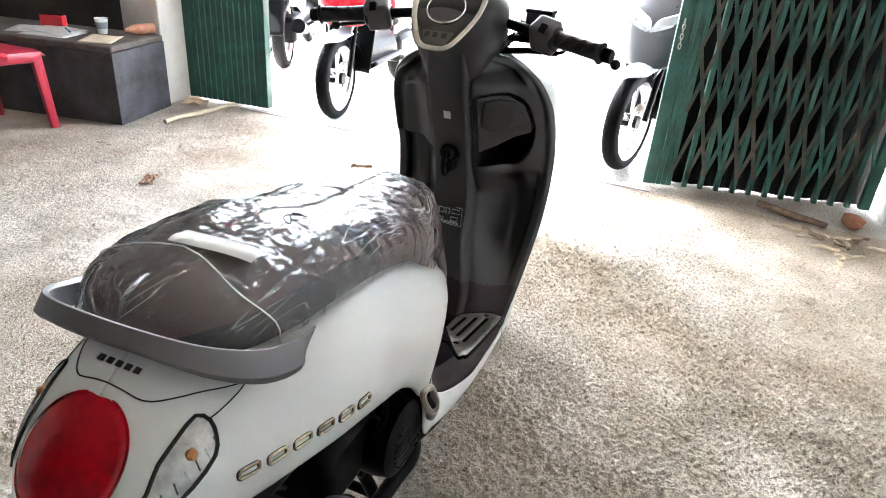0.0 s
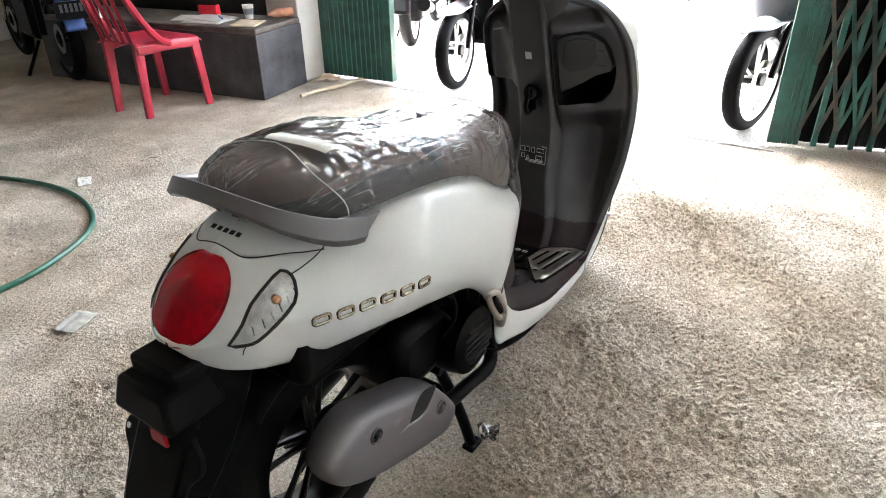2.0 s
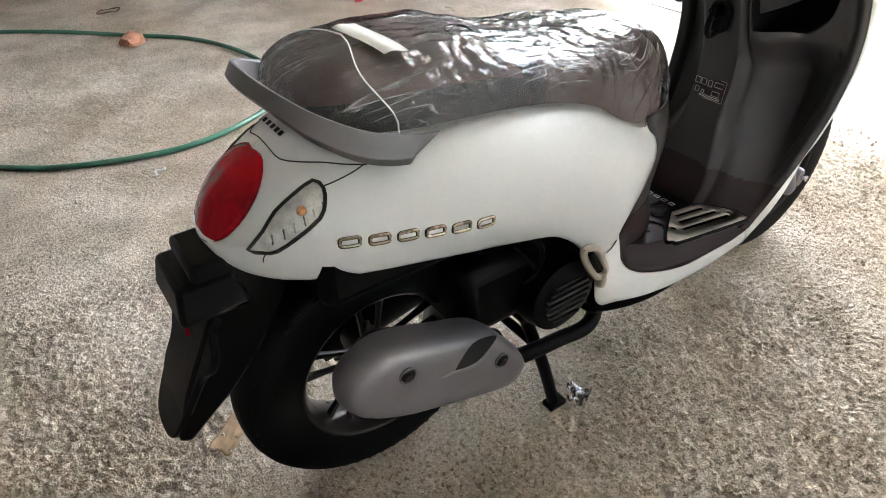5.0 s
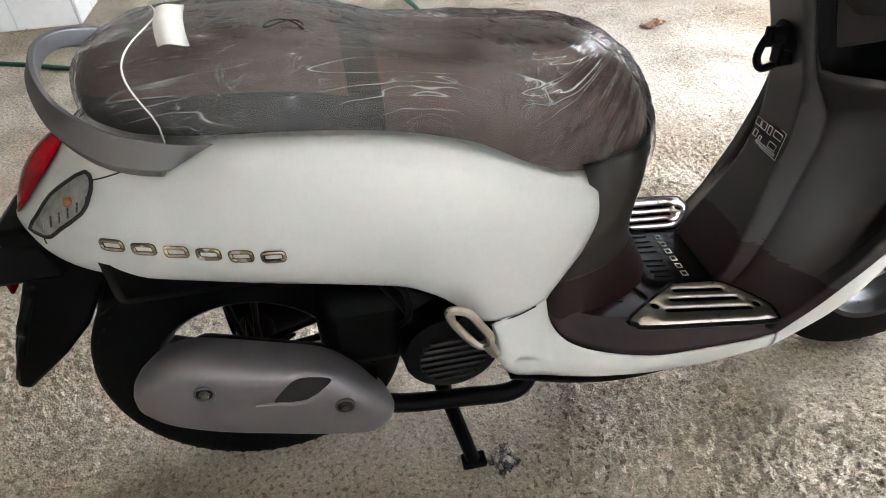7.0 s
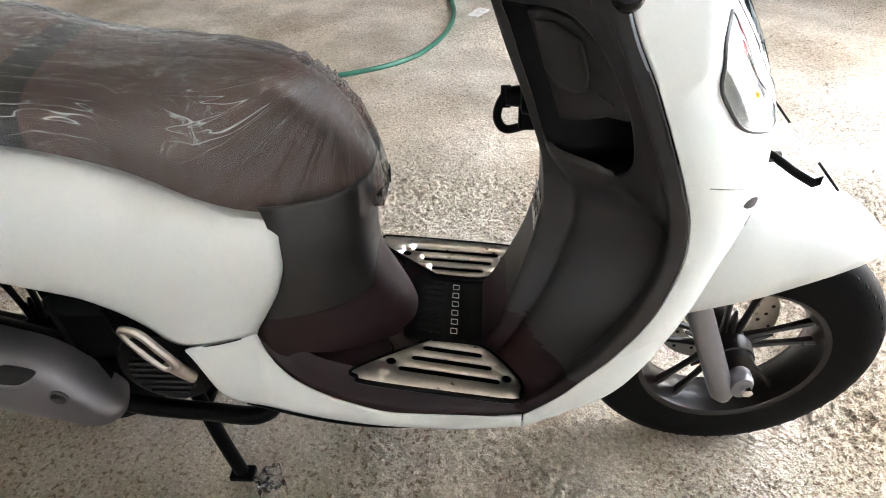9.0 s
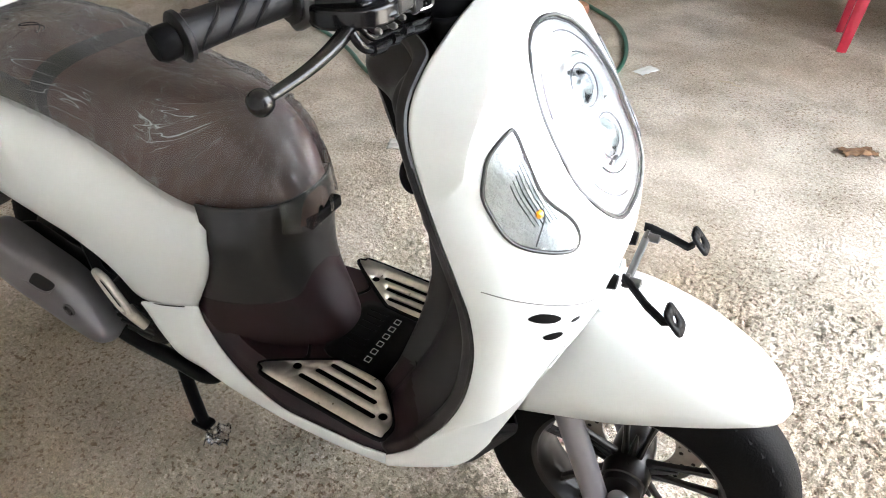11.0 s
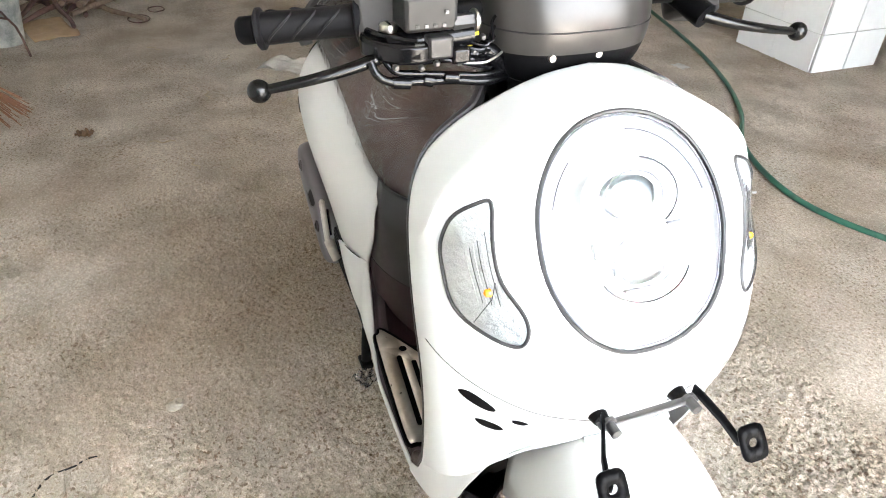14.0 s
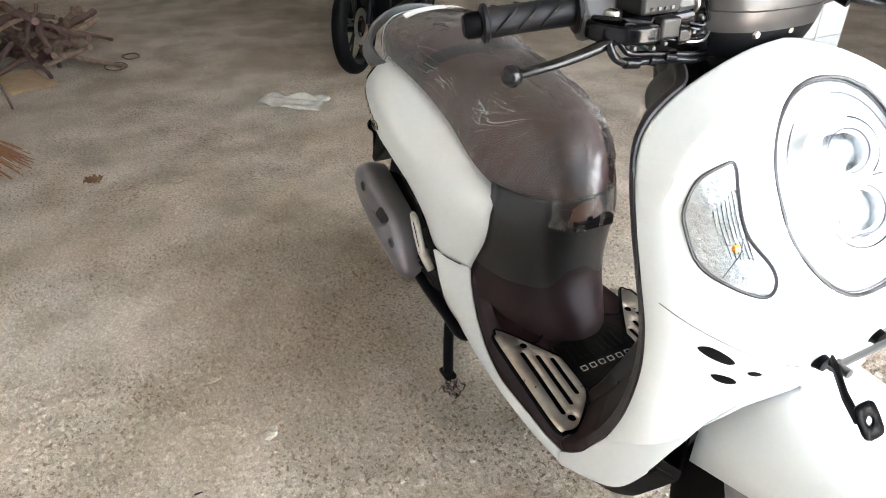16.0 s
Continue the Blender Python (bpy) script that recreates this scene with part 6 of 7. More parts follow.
line_on([(p.x, p.y) for p in spline([(-0.168, 0.36, 0), (-0.1, 0.375, 0), (0.0, 0.395, 0), (0.1, 0.375, 0), (0.168, 0.36, 0)], 6)], 0.001, lambda y, z: Vector((shield_x(y, z) - 0.0005, y, z)), M_GAP, shield)
# panel filling the upper half of the pocket, with the charging socket's door
BLOCK = [(-0.0555, 0.835), (-0.085, 0.843), (-0.116, 0.844), (-0.147, 0.821), (-0.163, 0.768), (-0.158, 0.75), (-0.126, 0.739), (-0.094, 0.717), (-0.0555, 0.697)]
bm = bmesh.new()
rows = [[bm.verts.new((FACE(y, z) + d, -0.105 + (y + 0.105) * k, 0.77 + (z - 0.77) * k)) for y, z in BLOCK] for k, d in ((0.95, -0.001), (0.985, 0.0), (1.0, 0.004))]
rows.append([bm.verts.new((1.04, y, z + 0.012)) for y, z in BLOCK])
bm.faces.new(rows[0])
for p, q in zip(rows, rows[1:]):
    for i in range(len(p)):
        bm.faces.new((p[i], p[(i + 1) % len(p)], q[(i + 1) % len(p)], q[i]))
bmesh.ops.recalc_face_normals(bm, faces=bm.faces)
sock = part("socket_panel", bm, M_DARK, pocket, "dark panel over the glove pocket")
DOOR = [(-0.072, 0.828), (-0.1, 0.836), (-0.132, 0.829), (-0.132, 0.79), (-0.122, 0.768), (-0.106, 0.757), (-0.079, 0.752), (-0.064, 0.768), (-0.066, 0.802)]
door_flap = part("socket_door", patch([(a, b) for a, b in DOOR], lambda y, z: Vector((FACE(y, z) - 0.004, y, z)), 4), M_PANEL, sock, "glossy black charging socket door", solid=0.004, bevel=0.0015)
for y, z, w in ((-0.078, 0.776, 0.004), (-0.09, 0.783, 0.007), (-0.108, 0.786, 0.004), (-0.11, 0.774, 0.004), (-0.122, 0.794, 0.005), (-0.095, 0.768, 0.003)):
    part("socket_mark", box(FACE(y, z) - 0.0048, y, z, 0.001, w, 0.0022), M_RAIL, door_flap)
part("panel_seam", tube([(FACE(y, z) - 0.0008, y, z) for y, z in ((-0.13, 0.768), (-0.15, 0.764))], 0.0009, 5), M_GAP, sock)
part("panel_seam", tube([(FACE(y, z) - 0.0008, y, z) for y, z in ((-0.134, 0.806), (-0.146, 0.8))], 0.0009, 5), M_GAP, sock)

# front mask: gaps, slots, number plate bracket
for s in (-1, 1):
    line_on([(p.x, p.y) for p in spline([(s * 0.208, 0.7, 0), (s * 0.195, 0.69, 0), (s * 0.165, 0.673, 0), (s * 0.12, 0.65, 0), (s * 0.07, 0.629, 0), (s * 0.045, 0.617, 0)], 6)], 0.0006, mask_p(0.0002), M_RAIL)
    for pts in (((-0.188, 0.664), (-0.179, 0.668), (-0.165, 0.66), (-0.156, 0.65), (-0.163, 0.647), (-0.18, 0.655)), ((-0.173, 0.629), (-0.166, 0.631), (-0.153, 0.626), (-0.146, 0.618), (-0.152, 0.615), (-0.166, 0.62)), ((-0.14, 0.635), (-0.135, 0.637), (-0.127, 0.634), (-0.123, 0.63), (-0.129, 0.628), (-0.137, 0.631))):
        part("slot", patch(rounded([(a * -s, b) for a, b in pts], 4), mask_p(0.0012), 3), M_BLACK, scooter, "black mask slot")
brk = part("plate_bracket", tube([(1.196, -0.06, 0.64), (1.196, 0.062, 0.64)], 0.005, 8, flat=0.5), M_SWITCH, scooter, "steel number plate bracket with black tabs")
for s in (-1, 1):
    y = 0.002 + s * 0.05
    part("bolt", lathe([(0.0005, -0.01), (0.006, -0.008), (0.006, 0.006), (0.009, 0.006), (0.009, 0.01)], 12, pose(1.204, y, 0.64, 0, 0, 90)), M_SWITCH, brk)
    part("grommet", lathe([(0.0005, -0.006), (0.009, -0.005), (0.011, 0.006)], 16, pose(1.18, y, 0.632, 0, 0, 90)), M_BLACK, brk)
    # flat bent strip: out from the bolt, then down to the tab
    arm = [(1.19, y + s * 0.008, 0.648), (1.2, y + s * 0.012, 0.645), (1.225, y + s * 0.024, 0.63), (1.248, y + s * 0.03, 0.618), (1.256, y + s * 0.033, 0.624)]
    bm = bmesh.new()
    lo = [bm.verts.new((a, b, c - 0.006)) for a, b, c in arm]
    hi = [bm.verts.new((a, b, c + 0.006)) for a, b, c in arm]
    for i in range(4):
        bm.faces.new((lo[i], lo[i + 1], hi[i + 1], hi[i]))
    part("arm", bm, M_BLACK, brk, solid=0.003)
    tab_m = lamp_frame((1.262, y + s * 0.034, 0.632), (0.75, 0, 0.66))
    part("tab", plate_with_holes(oval(0.016, 0.019, 20, power=4), [oval(0.006, 0.005, 12)], lambda a, b: 0.0), M_BLACK, brk, solid=0.003).matrix_local = tab_m
part("mask_lip", tube(spline([(1.172, -0.055, 0.588), (1.18, 0.0, 0.59), (1.172, 0.055, 0.588)], 6), 0.004, 8), M_WHITE, scooter)
# black cowl behind the lower edge of the mask's legs
COWL_OUT = spline([(1.085, 0.158, 0.425), (1.082, 0.16, 0.412), (1.08, 0.162, 0.402), (1.045, 0.163, 0.342), (1.0, 0.163, 0.285), (0.94, 0.161, 0.24), (0.88, 0.158, 0.218)], 6)
COWL_LOW = spline([(1.1, 0.128, 0.4), (1.1, 0.129, 0.388), (1.094, 0.13, 0.373), (1.058, 0.13, 0.312), (1.024, 0.13, 0.262), (0.965, 0.13, 0.216), (0.88, 0.128, 0.196)], 6)
for s in (-1, 1):
    def cowl(u, v):
        i = min(int(round(u * 36)), 36)
        a, b = COWL_OUT[i], COWL_LOW[i]
        p = a.lerp(b, v / 0.6) if v < 0.6 else b + Vector((-0.05, -0.07, 0.01)) * ((v - 0.6) / 0.4)
        return Vector((p.x, s * p.y, p.z))

    part("lower_cowl", grid(37, 11, cowl), M_BLACK, scooter, "black plastic lower cowl", solid=0.003)
# dark inner fender behind the front wheel
part("inner_front_fender", grid(24, 10, lambda u, v: (1.251 + 0.285 * math.cos(radians(132 + 56 * u)), (v - 0.5) * 0.25, 0.25 + 0.285 * math.sin(radians(132 + 56 * u)))), M_BLACK, scooter, solid=0.004)
part("steering_neck", tube([(0.93, 0, 0.82), (1.06, 0, 0.6)], 0.05, 20), M_BLACK, scooter)
part("neck_cover", grid(30, 12, lambda u, v: (0.95 + 0.035 * math.cos(2 * math.pi * u) + 0.03 * (1 - v), 0.075 * math.sin(2 * math.pi * u), 0.86 + 0.07 * v), cu=True), M_BLACK, scooter, solid=0.003)
# number of small engine pieces
part("wire_loom", tube(spline([(0.26, -0.13, 0.49), (0.3, -0.15, 0.47), (0.305, -0.15, 0.42), (0.29, -0.13, 0.38)], 6), 0.005, 8), M_BLACK, eng)
part("shock", tube([(0.11, 0.115, 0.27), (0.16, 0.115, 0.52)], 0.022, 12), M_BLACK, scooter, "black rear shock absorber")
# bead and short ribs moulded in the footboard
for s in (-1, 1):
    bead = spline([(0.655, -0.03, 0), (0.672, -0.05, 0), (0.69, -0.078, 0), (0.7, -0.1, 0), (0.69, -0.116, 0), (0.672, -0.134, 0), (0.66, -0.15, 0)], 6)
    part("bead", tube([(p.x, -s * p.y, FB_TOP(p.x) + 0.002) for p in bead], 0.003, 6), M_BLACK, foot)
    for x, y in ((0.64, -0.05), (0.645, -0.075), (0.642, -0.1)):
        part("rib", tube([(x - 0.012, -s * y, FB_TOP(x - 0.012) + 0.0012), (x + 0.014, -s * (y - 0.004), FB_TOP(x + 0.014) + 0.0012)], 0.0014, 5), M_GAP, foot)


# ---------------------------------------------------------------- other vehicles
M_WRIM = mat("silver_rim", (0.55, 0.55, 0.55), 0.35, metal=0.5, var=0.05)
M_REDP = mat("red_paint", (0.55, 0.015, 0.03), 0.25, var=0.06, coat=0.5)
M_GREYP = mat("grey_paint", (0.2, 0.21, 0.23), 0.35, metal=0.3, var=0.06, coat=0.4)
M_DGREY = mat("dark_grey_paint", (0.05, 0.052, 0.058), 0.3, metal=0.2, var=0.06, coat=0.4)
M_BLUEP = mat("blue_paint", (0.02, 0.07, 0.25), 0.35, var=0.06, coat=0.4)
M_LAMPG = mat("lamp_glass", (0.6, 0.62, 0.64), 0.08, metal=0.4, var=0.15, coat=1.0)


def parked_wheel(root, cx, R, w, rim):
    m = Matrix.Translation((cx, 0, R))
    wh = part("wheel", lathe([(0.012, -0.05), (0.035, -0.05), (0.035, 0.05), (0.012, 0.05)], 20, m), M_BLACK, root)
    r = R * 0.79
    prof = [(r + (R - r) * math.sin(math.pi * k / 10) ** 0.6, -w / 2 * math.cos(math.pi * k / 10)) for k in range(11)]
    part("tyre", lathe(prof + [(r, w * 0.3), (r, -w * 0.3)], 48, m, True), M_RUBBER, wh)
    part("rim", lathe([(r + 0.004, -w * 0.4), (r - 0.02, -w * 0.3), (r - 0.02, w * 0.3), (r + 0.004, w * 0.4)], 48, m, True), rim, wh)
    for k in range(5):
        for d in (-0.16, 0.16):
            a = 2 * math.pi * k / 5 + 0.4
            part("spoke", tube([m @ Vector((0.03 * math.cos(a), 0, 0.03 * math.sin(a))), m @ Vector(((r - 0.015) * math.cos(a + d), 0, (r - 0.015) * math.sin(a + d)))], 0.0075, 6), rim, wh)
    bm = bmesh.new()
    for k in range(40):
        for s in (-1, 1):
            q = 2 * math.pi * (k + 0.25 * s) / 40
            box(0, 0, 0, 0.006, w * 0.28, 0.016, m @ Matrix.Rotation(-q, 4, "Y") @ Matrix.Translation((R - 0.0085, s * w * 0.23, 0)) @ Matrix.Rotation(radians(30 * s), 4, "Z") @ Matrix.Rotation(radians(26 * s), 4, "X"), bm)
    tagged(part("tread", bm, M_RUBBER, wh), kind="stuff")
    part("brake_disc", lathe([(0.06, 0.035), (0.1, 0.035), (0.1, 0.039), (0.06, 0.039)], 30, m, True), M_STEEL, wh)
    return wh


def parked_scooter(m, paint, fairing, rim, label, R=0.275):
    b = thing("parked_scooter", m, label, "scooter", "parked scooters")
    WB = 1.27
    parked_wheel(b, 0.0, R, 0.1, rim)
    parked_wheel(b, WB, R, 0.085, rim)
    for s in (-1, 1):
        part("fork", tube([(WB - 0.02, s * 0.075, R + 0.01), (WB - 0.16, s * 0.075, 0.68)], 0.017, 10), M_BLACK, b)
    part("fender", grid(24, 12, lambda u, v: (WB + 0.24 - 0.4 * u, (v - 0.5) * (0.03 + 0.13 * smooth(0.0, 0.5, u)), 2 * R - 0.015 + 0.12 * u - 0.06 * u * u - 0.13 * (v - 0.5) ** 2 * smooth(0.0, 0.4, u))), fairing, b, "pointed front fender", solid=0.006)
    for s in (-1, 1):
        part("cheek", grid(10, 8, lambda u, v: (WB - 0.06 - 0.2 * u + 0.02 * v, s * (0.06 + 0.13 * u + 0.01 * v), 0.66 + 0.3 * u - (0.16 - 0.06 * u) * v)), fairing, b, "angular side fairing", solid=0.005)
        part("lamp_bar", prism(rounded([(0.012, 0.0), (0.11, 0.035), (0.12, 0.05), (0.02, 0.028)], 3), 0.012, pose(WB - 0.005, 0, 0.735) @ Matrix(((0, 0, 1, 0), (s, 0, 0, 0), (0, 1, 0, 0), (0, 0, 0, 1)))), M_LAMPG, b)
    part("visor", grid(12, 8, lambda u, v: (WB - 0.13 - 0.17 * v, (u - 0.5) * (0.1 + 0.14 * v), 0.86 + 0.2 * v - 0.1 * abs(u - 0.5))), M_LAMPG, b, "pale nose visor", solid=0.005)
    part("mask", grid(30, 24, lambda u, v: (WB - 0.14 - 0.1 * (v - 0.25) + 0.11 * max(0.0, 1 - abs(2 * u - 1) ** 2.2) ** 0.6 * (1 - 0.5 * v), (u - 0.5) * 2 * (0.09 + 0.11 * math.sin(math.pi * min(1, v * 0.8 + 0.1))), 0.56 + 0.44 * v)), paint, b, solid=0.004)
    part("leg_shield", grid(20, 20, lambda u, v: (WB - 0.22 - 0.1 * v + 0.05 * abs(2 * u - 1), (u - 0.5) * 2 * (0.15 + 0.05 * v), 0.26 + 0.66 * v)), M_BLACK, b, solid=0.006)
    for s in (-1, 1):
        part("head_lamp", patch(rounded([(s * 0.02, 0.74), (s * 0.13, 0.8), (s * 0.14, 0.84), (s * 0.08, 0.82), (s * 0.02, 0.79)], 4), lambda y, z: Vector((WB - 0.09 - 0.25 * (z - 0.7) + 0.05 * (1 - (y / 0.15) ** 2), y, z)), 4), M_LAMPG, b, solid=0.01)
        part("side_body", grid(30, 14, lambda u, v: (-0.32 + 0.82 * u, s * (0.09 + 0.075 * math.sin(math.pi * min(1, 0.15 + u * 0.8)) * math.sin(math.pi * (0.15 + 0.75 * v)) ** 0.6), 0.42 + 0.1 * (1 - u) + (0.3 - 0.06 * u) * v)), paint, b, solid=0.004)
        part("grip", tube([(WB - 0.36, s * 0.2, 1.0), (WB - 0.39, s * 0.34, 0.985)], 0.017, 10), M_RUBBER, b)
        part("lever", tube(spline([(WB - 0.32, s * 0.18, 0.99), (WB - 0.31, s * 0.26, 0.98), (WB - 0.33, s * 0.34, 0.97)], 4), 0.006, 8), M_BLACK, b)
    part("handlebar", grid(20, 16, lambda u, v: (WB - 0.3 + 0.07 * math.cos(2 * math.pi * v), (u - 0.5) * 0.42, 0.99 + 0.045 * math.sin(2 * math.pi * v) * (0.5 + 0.5 * math.sin(math.pi * u))), cv=True), paint, b)
    part("floor", grid(12, 12, lambda u, v: (0.42 + 0.64 * u, (v - 0.5) * 0.34, 0.29 + 0.04 * abs(2 * v - 1) ** 3)), M_BLACK, b, solid=0.03)
    part("tunnel", grid(12, 12, lambda u, v: (0.4 + 0.66 * u, 0.1 * math.cos(math.pi * v), 0.3 + 0.14 * math.sin(math.pi * v))), M_BLACK, b)
    part("seat", grid(30, 16, lambda u, v: (-0.3 + 0.78 * u, 0.125 * (1 - 0.4 * u ** 3) * -math.cos(math.pi * v), 0.71 + (0.1 - 0.05 * u) * math.sin(math.pi * v) ** 0.7 + 0.03 * (1 - u))), M_SEATBLACK, b)
    part("tail_lamp", box(-0.34, 0, 0.68, 0.05, 0.16, 0.07), M_RED, b, bevel=0.01)
    part("mudguard", grid(12, 6, lambda u, v: (-0.3 - 0.12 * u, (v - 0.5) * 0.16, 0.62 - 0.3 * u)), M_BLACK, b, solid=0.006)
    part("engine", box(0.16, 0, 0.3, 0.42, 0.22, 0.2), M_BLACK, b, bevel=0.04)
    part("muffler", tube([(-0.16, -0.15, 0.36), (0.2, -0.14, 0.28)], lambda t: 0.055 - 0.015 * t, 16), M_BLACK, b)
    part("stand", tube([(0.3, 0.1, 0.25), (0.34, 0.2, 0.012)], 0.012, 8), M_BLACK, b)
    return b


def at_front(x, y, yaw, wb=1.27):
    """Pose whose front wheel touches the ground at x, y."""
    a = radians(yaw)
    return pose(x - wb * math.cos(a), y - wb * math.sin(a), 0, 0, 0, yaw)


parked_scooter(at_front(3.07, 1.65, 188), M_REDP, M_GREYP, M_WRIM, "red and black scooter parked out in the yard", 0.25)
parked_scooter(at_front(3.16, -0.145, 165), M_DGREY, M_GREYP, M_WRIM, "grey and white scooter parked beside the green gate", 0.272)
parked_scooter(pose(4.05, 2.75, 0, 0, 0, 25), M_GREYP, M_GREYP, M_WRIM, "grey scooter parked far out in the yard", 0.27)
parked_scooter(at_front(-2.15, 0.56, -42), M_BLACK, M_BLACK, M_RIM, "black scooter parked at the dim back of the garage", 0.265)


def motorbike():
    b = thing("parked_motorbike", pose(1.85, 4.12, 0, 0, 0, 78), "dark motorbike with blue mudguard, parked in the dim room", "motorbike")
    parked_wheel(b, 0.0, 0.29, 0.085, M_RIM)
    parked_wheel(b, 1.25, 0.29, 0.075, M_RIM)
    part("rear_fender", grid(20, 8, lambda u, v: (0.33 * math.cos(radians(95 + 75 * u)), (v - 0.5) * 0.13, 0.32 + 0.33 * math.sin(radians(95 + 75 * u)))), M_BLUEP, b, solid=0.005)
    part("tail", box(-0.3, 0, 0.66, 0.35, 0.18, 0.16), M_BLACK, b, bevel=0.03)
    pl = part("number_plate", box(-0.43, 0, 0.52, 0.004, 0.26, 0.11), M_BLACK, b, "black number plate with pale bars", bevel=0.001)
    for k in range(7):
        part("plate_bar", box(-0.4335, -0.09 + 0.03 * k, 0.535, 0.002, 0.016, 0.05), M_GASKET, pl)
    part("tank", grid(20, 14, lambda u, v: (0.25 + 0.5 * u, 0.13 * math.sin(math.pi * u) ** 0.5 * math.cos(math.pi * v), 0.68 + 0.2 * math.sin(math.pi * u) ** 0.5 * math.sin(math.pi * v))), M_BLUEP, b)
    part("seat", box(-0.05, 0, 0.76, 0.65, 0.22, 0.09), M_SEATBLACK, b, bevel=0.03)
    part("engine", box(0.5, 0, 0.4, 0.4, 0.24, 0.3), M_BLACK, b, bevel=0.04)
    mu = part("muffler", tube([(-0.25, -0.17, 0.45), (0.3, -0.15, 0.32)], 0.045, 20), M_BLACK, b)
    part("muffler_tip", tube([(-0.29, -0.17, 0.458), (-0.25, -0.17, 0.45)], 0.04, 20), M_CHROME, mu, "chrome muffler tip")
    for s in (-1, 1):
        part("fork", tube([(1.25, s * 0.08, 0.3), (1.05, s * 0.08, 0.95)], 0.018, 10), M_CHROME, b)
        part("shock", tube([(0.02, s * 0.12, 0.33), (-0.04, s * 0.12, 0.66)], 0.025, 10), M_BLACK, b)
    part("handlebar", tube([(0.98, -0.36, 1.0), (1.02, 0, 0.98), (0.98, 0.36, 1.0)], 0.014, 10), M_BLACK, b)
    part("stand", tube([(0.3, 0.1, 0.25), (0.34, 0.22, 0.012)], 0.012, 8), M_BLACK, b)


motorbike()

# ---------------------------------------------------------------- loose things on the floor and bench
hose_pts = spline([(-0.73, 3.78, 0.011), (-0.1, 3.36, 0.011), (0.28, 2.99, 0.011), (0.53, 2.72, 0.011), (0.665, 2.37, 0.011), (0.68, 2.04, 0.011), (0.57, 1.74, 0.011), (0.36, 1.58, 0.011), (0.08, 1.52, 0.011), (-0.28, 1.63, 0.011), (-0.6, 1.88, 0.011), (-1.0, 2.1, 0.011), (-1.6, 2.32, 0.011), (-2.8, 2.65, 0.011)], 14)
tagged(mesh_ob("garden_hose", tube(hose_pts, 0.0105, 12), M_HOSE), "green rubber hose lying in a loop on the floor", "hose")

M_CARD = mat("brown_card", (0.36, 0.25, 0.15), 0.85, var=0.15, scale=12, bump=0.2)
M_PALECARD = mat("pale_card", (0.52, 0.42, 0.3), 0.85, var=0.12, scale=12, bump=0.2)
M_WOOD = mat("old_wood", (0.12, 0.075, 0.05), 0.8, scale=30, color2=(0.24, 0.17, 0.12), bump=0.4, bscale=90)
M_PALEWOOD = mat("pale_wood", (0.45, 0.38, 0.27), 0.75, var=0.15, scale=25, bump=0.2)
M_BRICK = mat("broken_brick", (0.3, 0.12, 0.07), 0.9, scale=30, color2=(0.42, 0.22, 0.14), bump=0.5, bscale=120)
M_STRAW = mat("broom_straw", (0.2, 0.085, 0.045), 0.8, scale=60, color2=(0.33, 0.17, 0.09))
M_BUCKET = mat("cement_crusted_bucket", (0.22, 0.25, 0.23), 0.75, scale=16, color2=(0.5, 0.5, 0.46), bump=0.5, bscale=60)
M_IRON = mat("rusty_iron", (0.06, 0.035, 0.03), 0.75, scale=30, color2=(0.15, 0.08, 0.06), bump=0.3, bscale=120)
M_STONE = mat("pale_cement_stone", (0.33, 0.285, 0.225), 0.92, scale=50, color2=(0.5, 0.445, 0.37), bump=0.5, bscale=150)
M_LEAF = mat("dry_leaf", (0.14, 0.075, 0.035), 0.8, var=0.3, scale=40)


def litter(name, x, y, w, h, rz, m, label, category, lift=0.012, seed=0.0):
    """A crumpled sheet lying on the floor."""
    bm = grid(14, 14, lambda u, v: ((u - 0.5) * w * (1 + 0.12 * noise.noise(Vector((v * 3, seed, 5)))), (v - 0.5) * h * (1 + 0.12 * noise.noise(Vector((u * 3, seed, 9)))), 0.004 + lift * abs(noise.noise(Vector((u * 3 + seed, v * 3, seed))))))
    ob = mesh_ob(name, bm, m, solid=0.0012)
    ob.matrix_world = pose(x, y, 0.001, 0, 0, rz)
    return tagged(ob, label, category)


def chunk(name, x, y, r, label, category, m=None, flat=0.6, seed=0.0, group=""):
    bm = bmesh.new()
    bmesh.ops.create_icosphere(bm, subdivisions=2, radius=r)
    for v in bm.verts:
        k = 1 + 0.45 * noise.noise(v.co * (1.6 / r) + Vector((seed, seed * 2, 0)))
        v.co = Vector((v.co.x * k, v.co.y * k * 0.8, v.co.z * k * flat))
    lo = min(v.co.z for v in bm.verts)
    ob = mesh_ob(name, bm, m or M_STONE, sharp=25)
    ob.matrix_world = pose(x, y, -lo * 0.85, 0, 0, seed * 77)
    return tagged(ob, label, category, group)


litter("paper_scrap", 0.16, 1.14, 0.11, 0.08, 20, M_OLDPAPER, "dirty white paper scrap on the floor", "paper", 0.008, 1.0)
litter("paper_scrap", 0.8, 2.2, 0.11, 0.06, 60, M_PAPER, "small torn white paper on the floor", "paper", 0.008, 2.0)
litter("paper_scrap", -0.19, 0.19, 0.1, 0.05, 40, M_CARD, "pale torn scrap on the floor", "paper", 0.006, 3.0)
litter("paper_scrap", -1.2, 2.0, 0.08, 0.06, 10, M_PAPER, "small torn white paper on the floor", "paper", 0.008, 4.0)
litter("plastic_sheet", -1.8, 0.06, 0.36, 0.2, 55, M_OLDPAPER, "crumpled whitish plastic sheet on the floor", "plastic sheet", 0.05, 5.0)
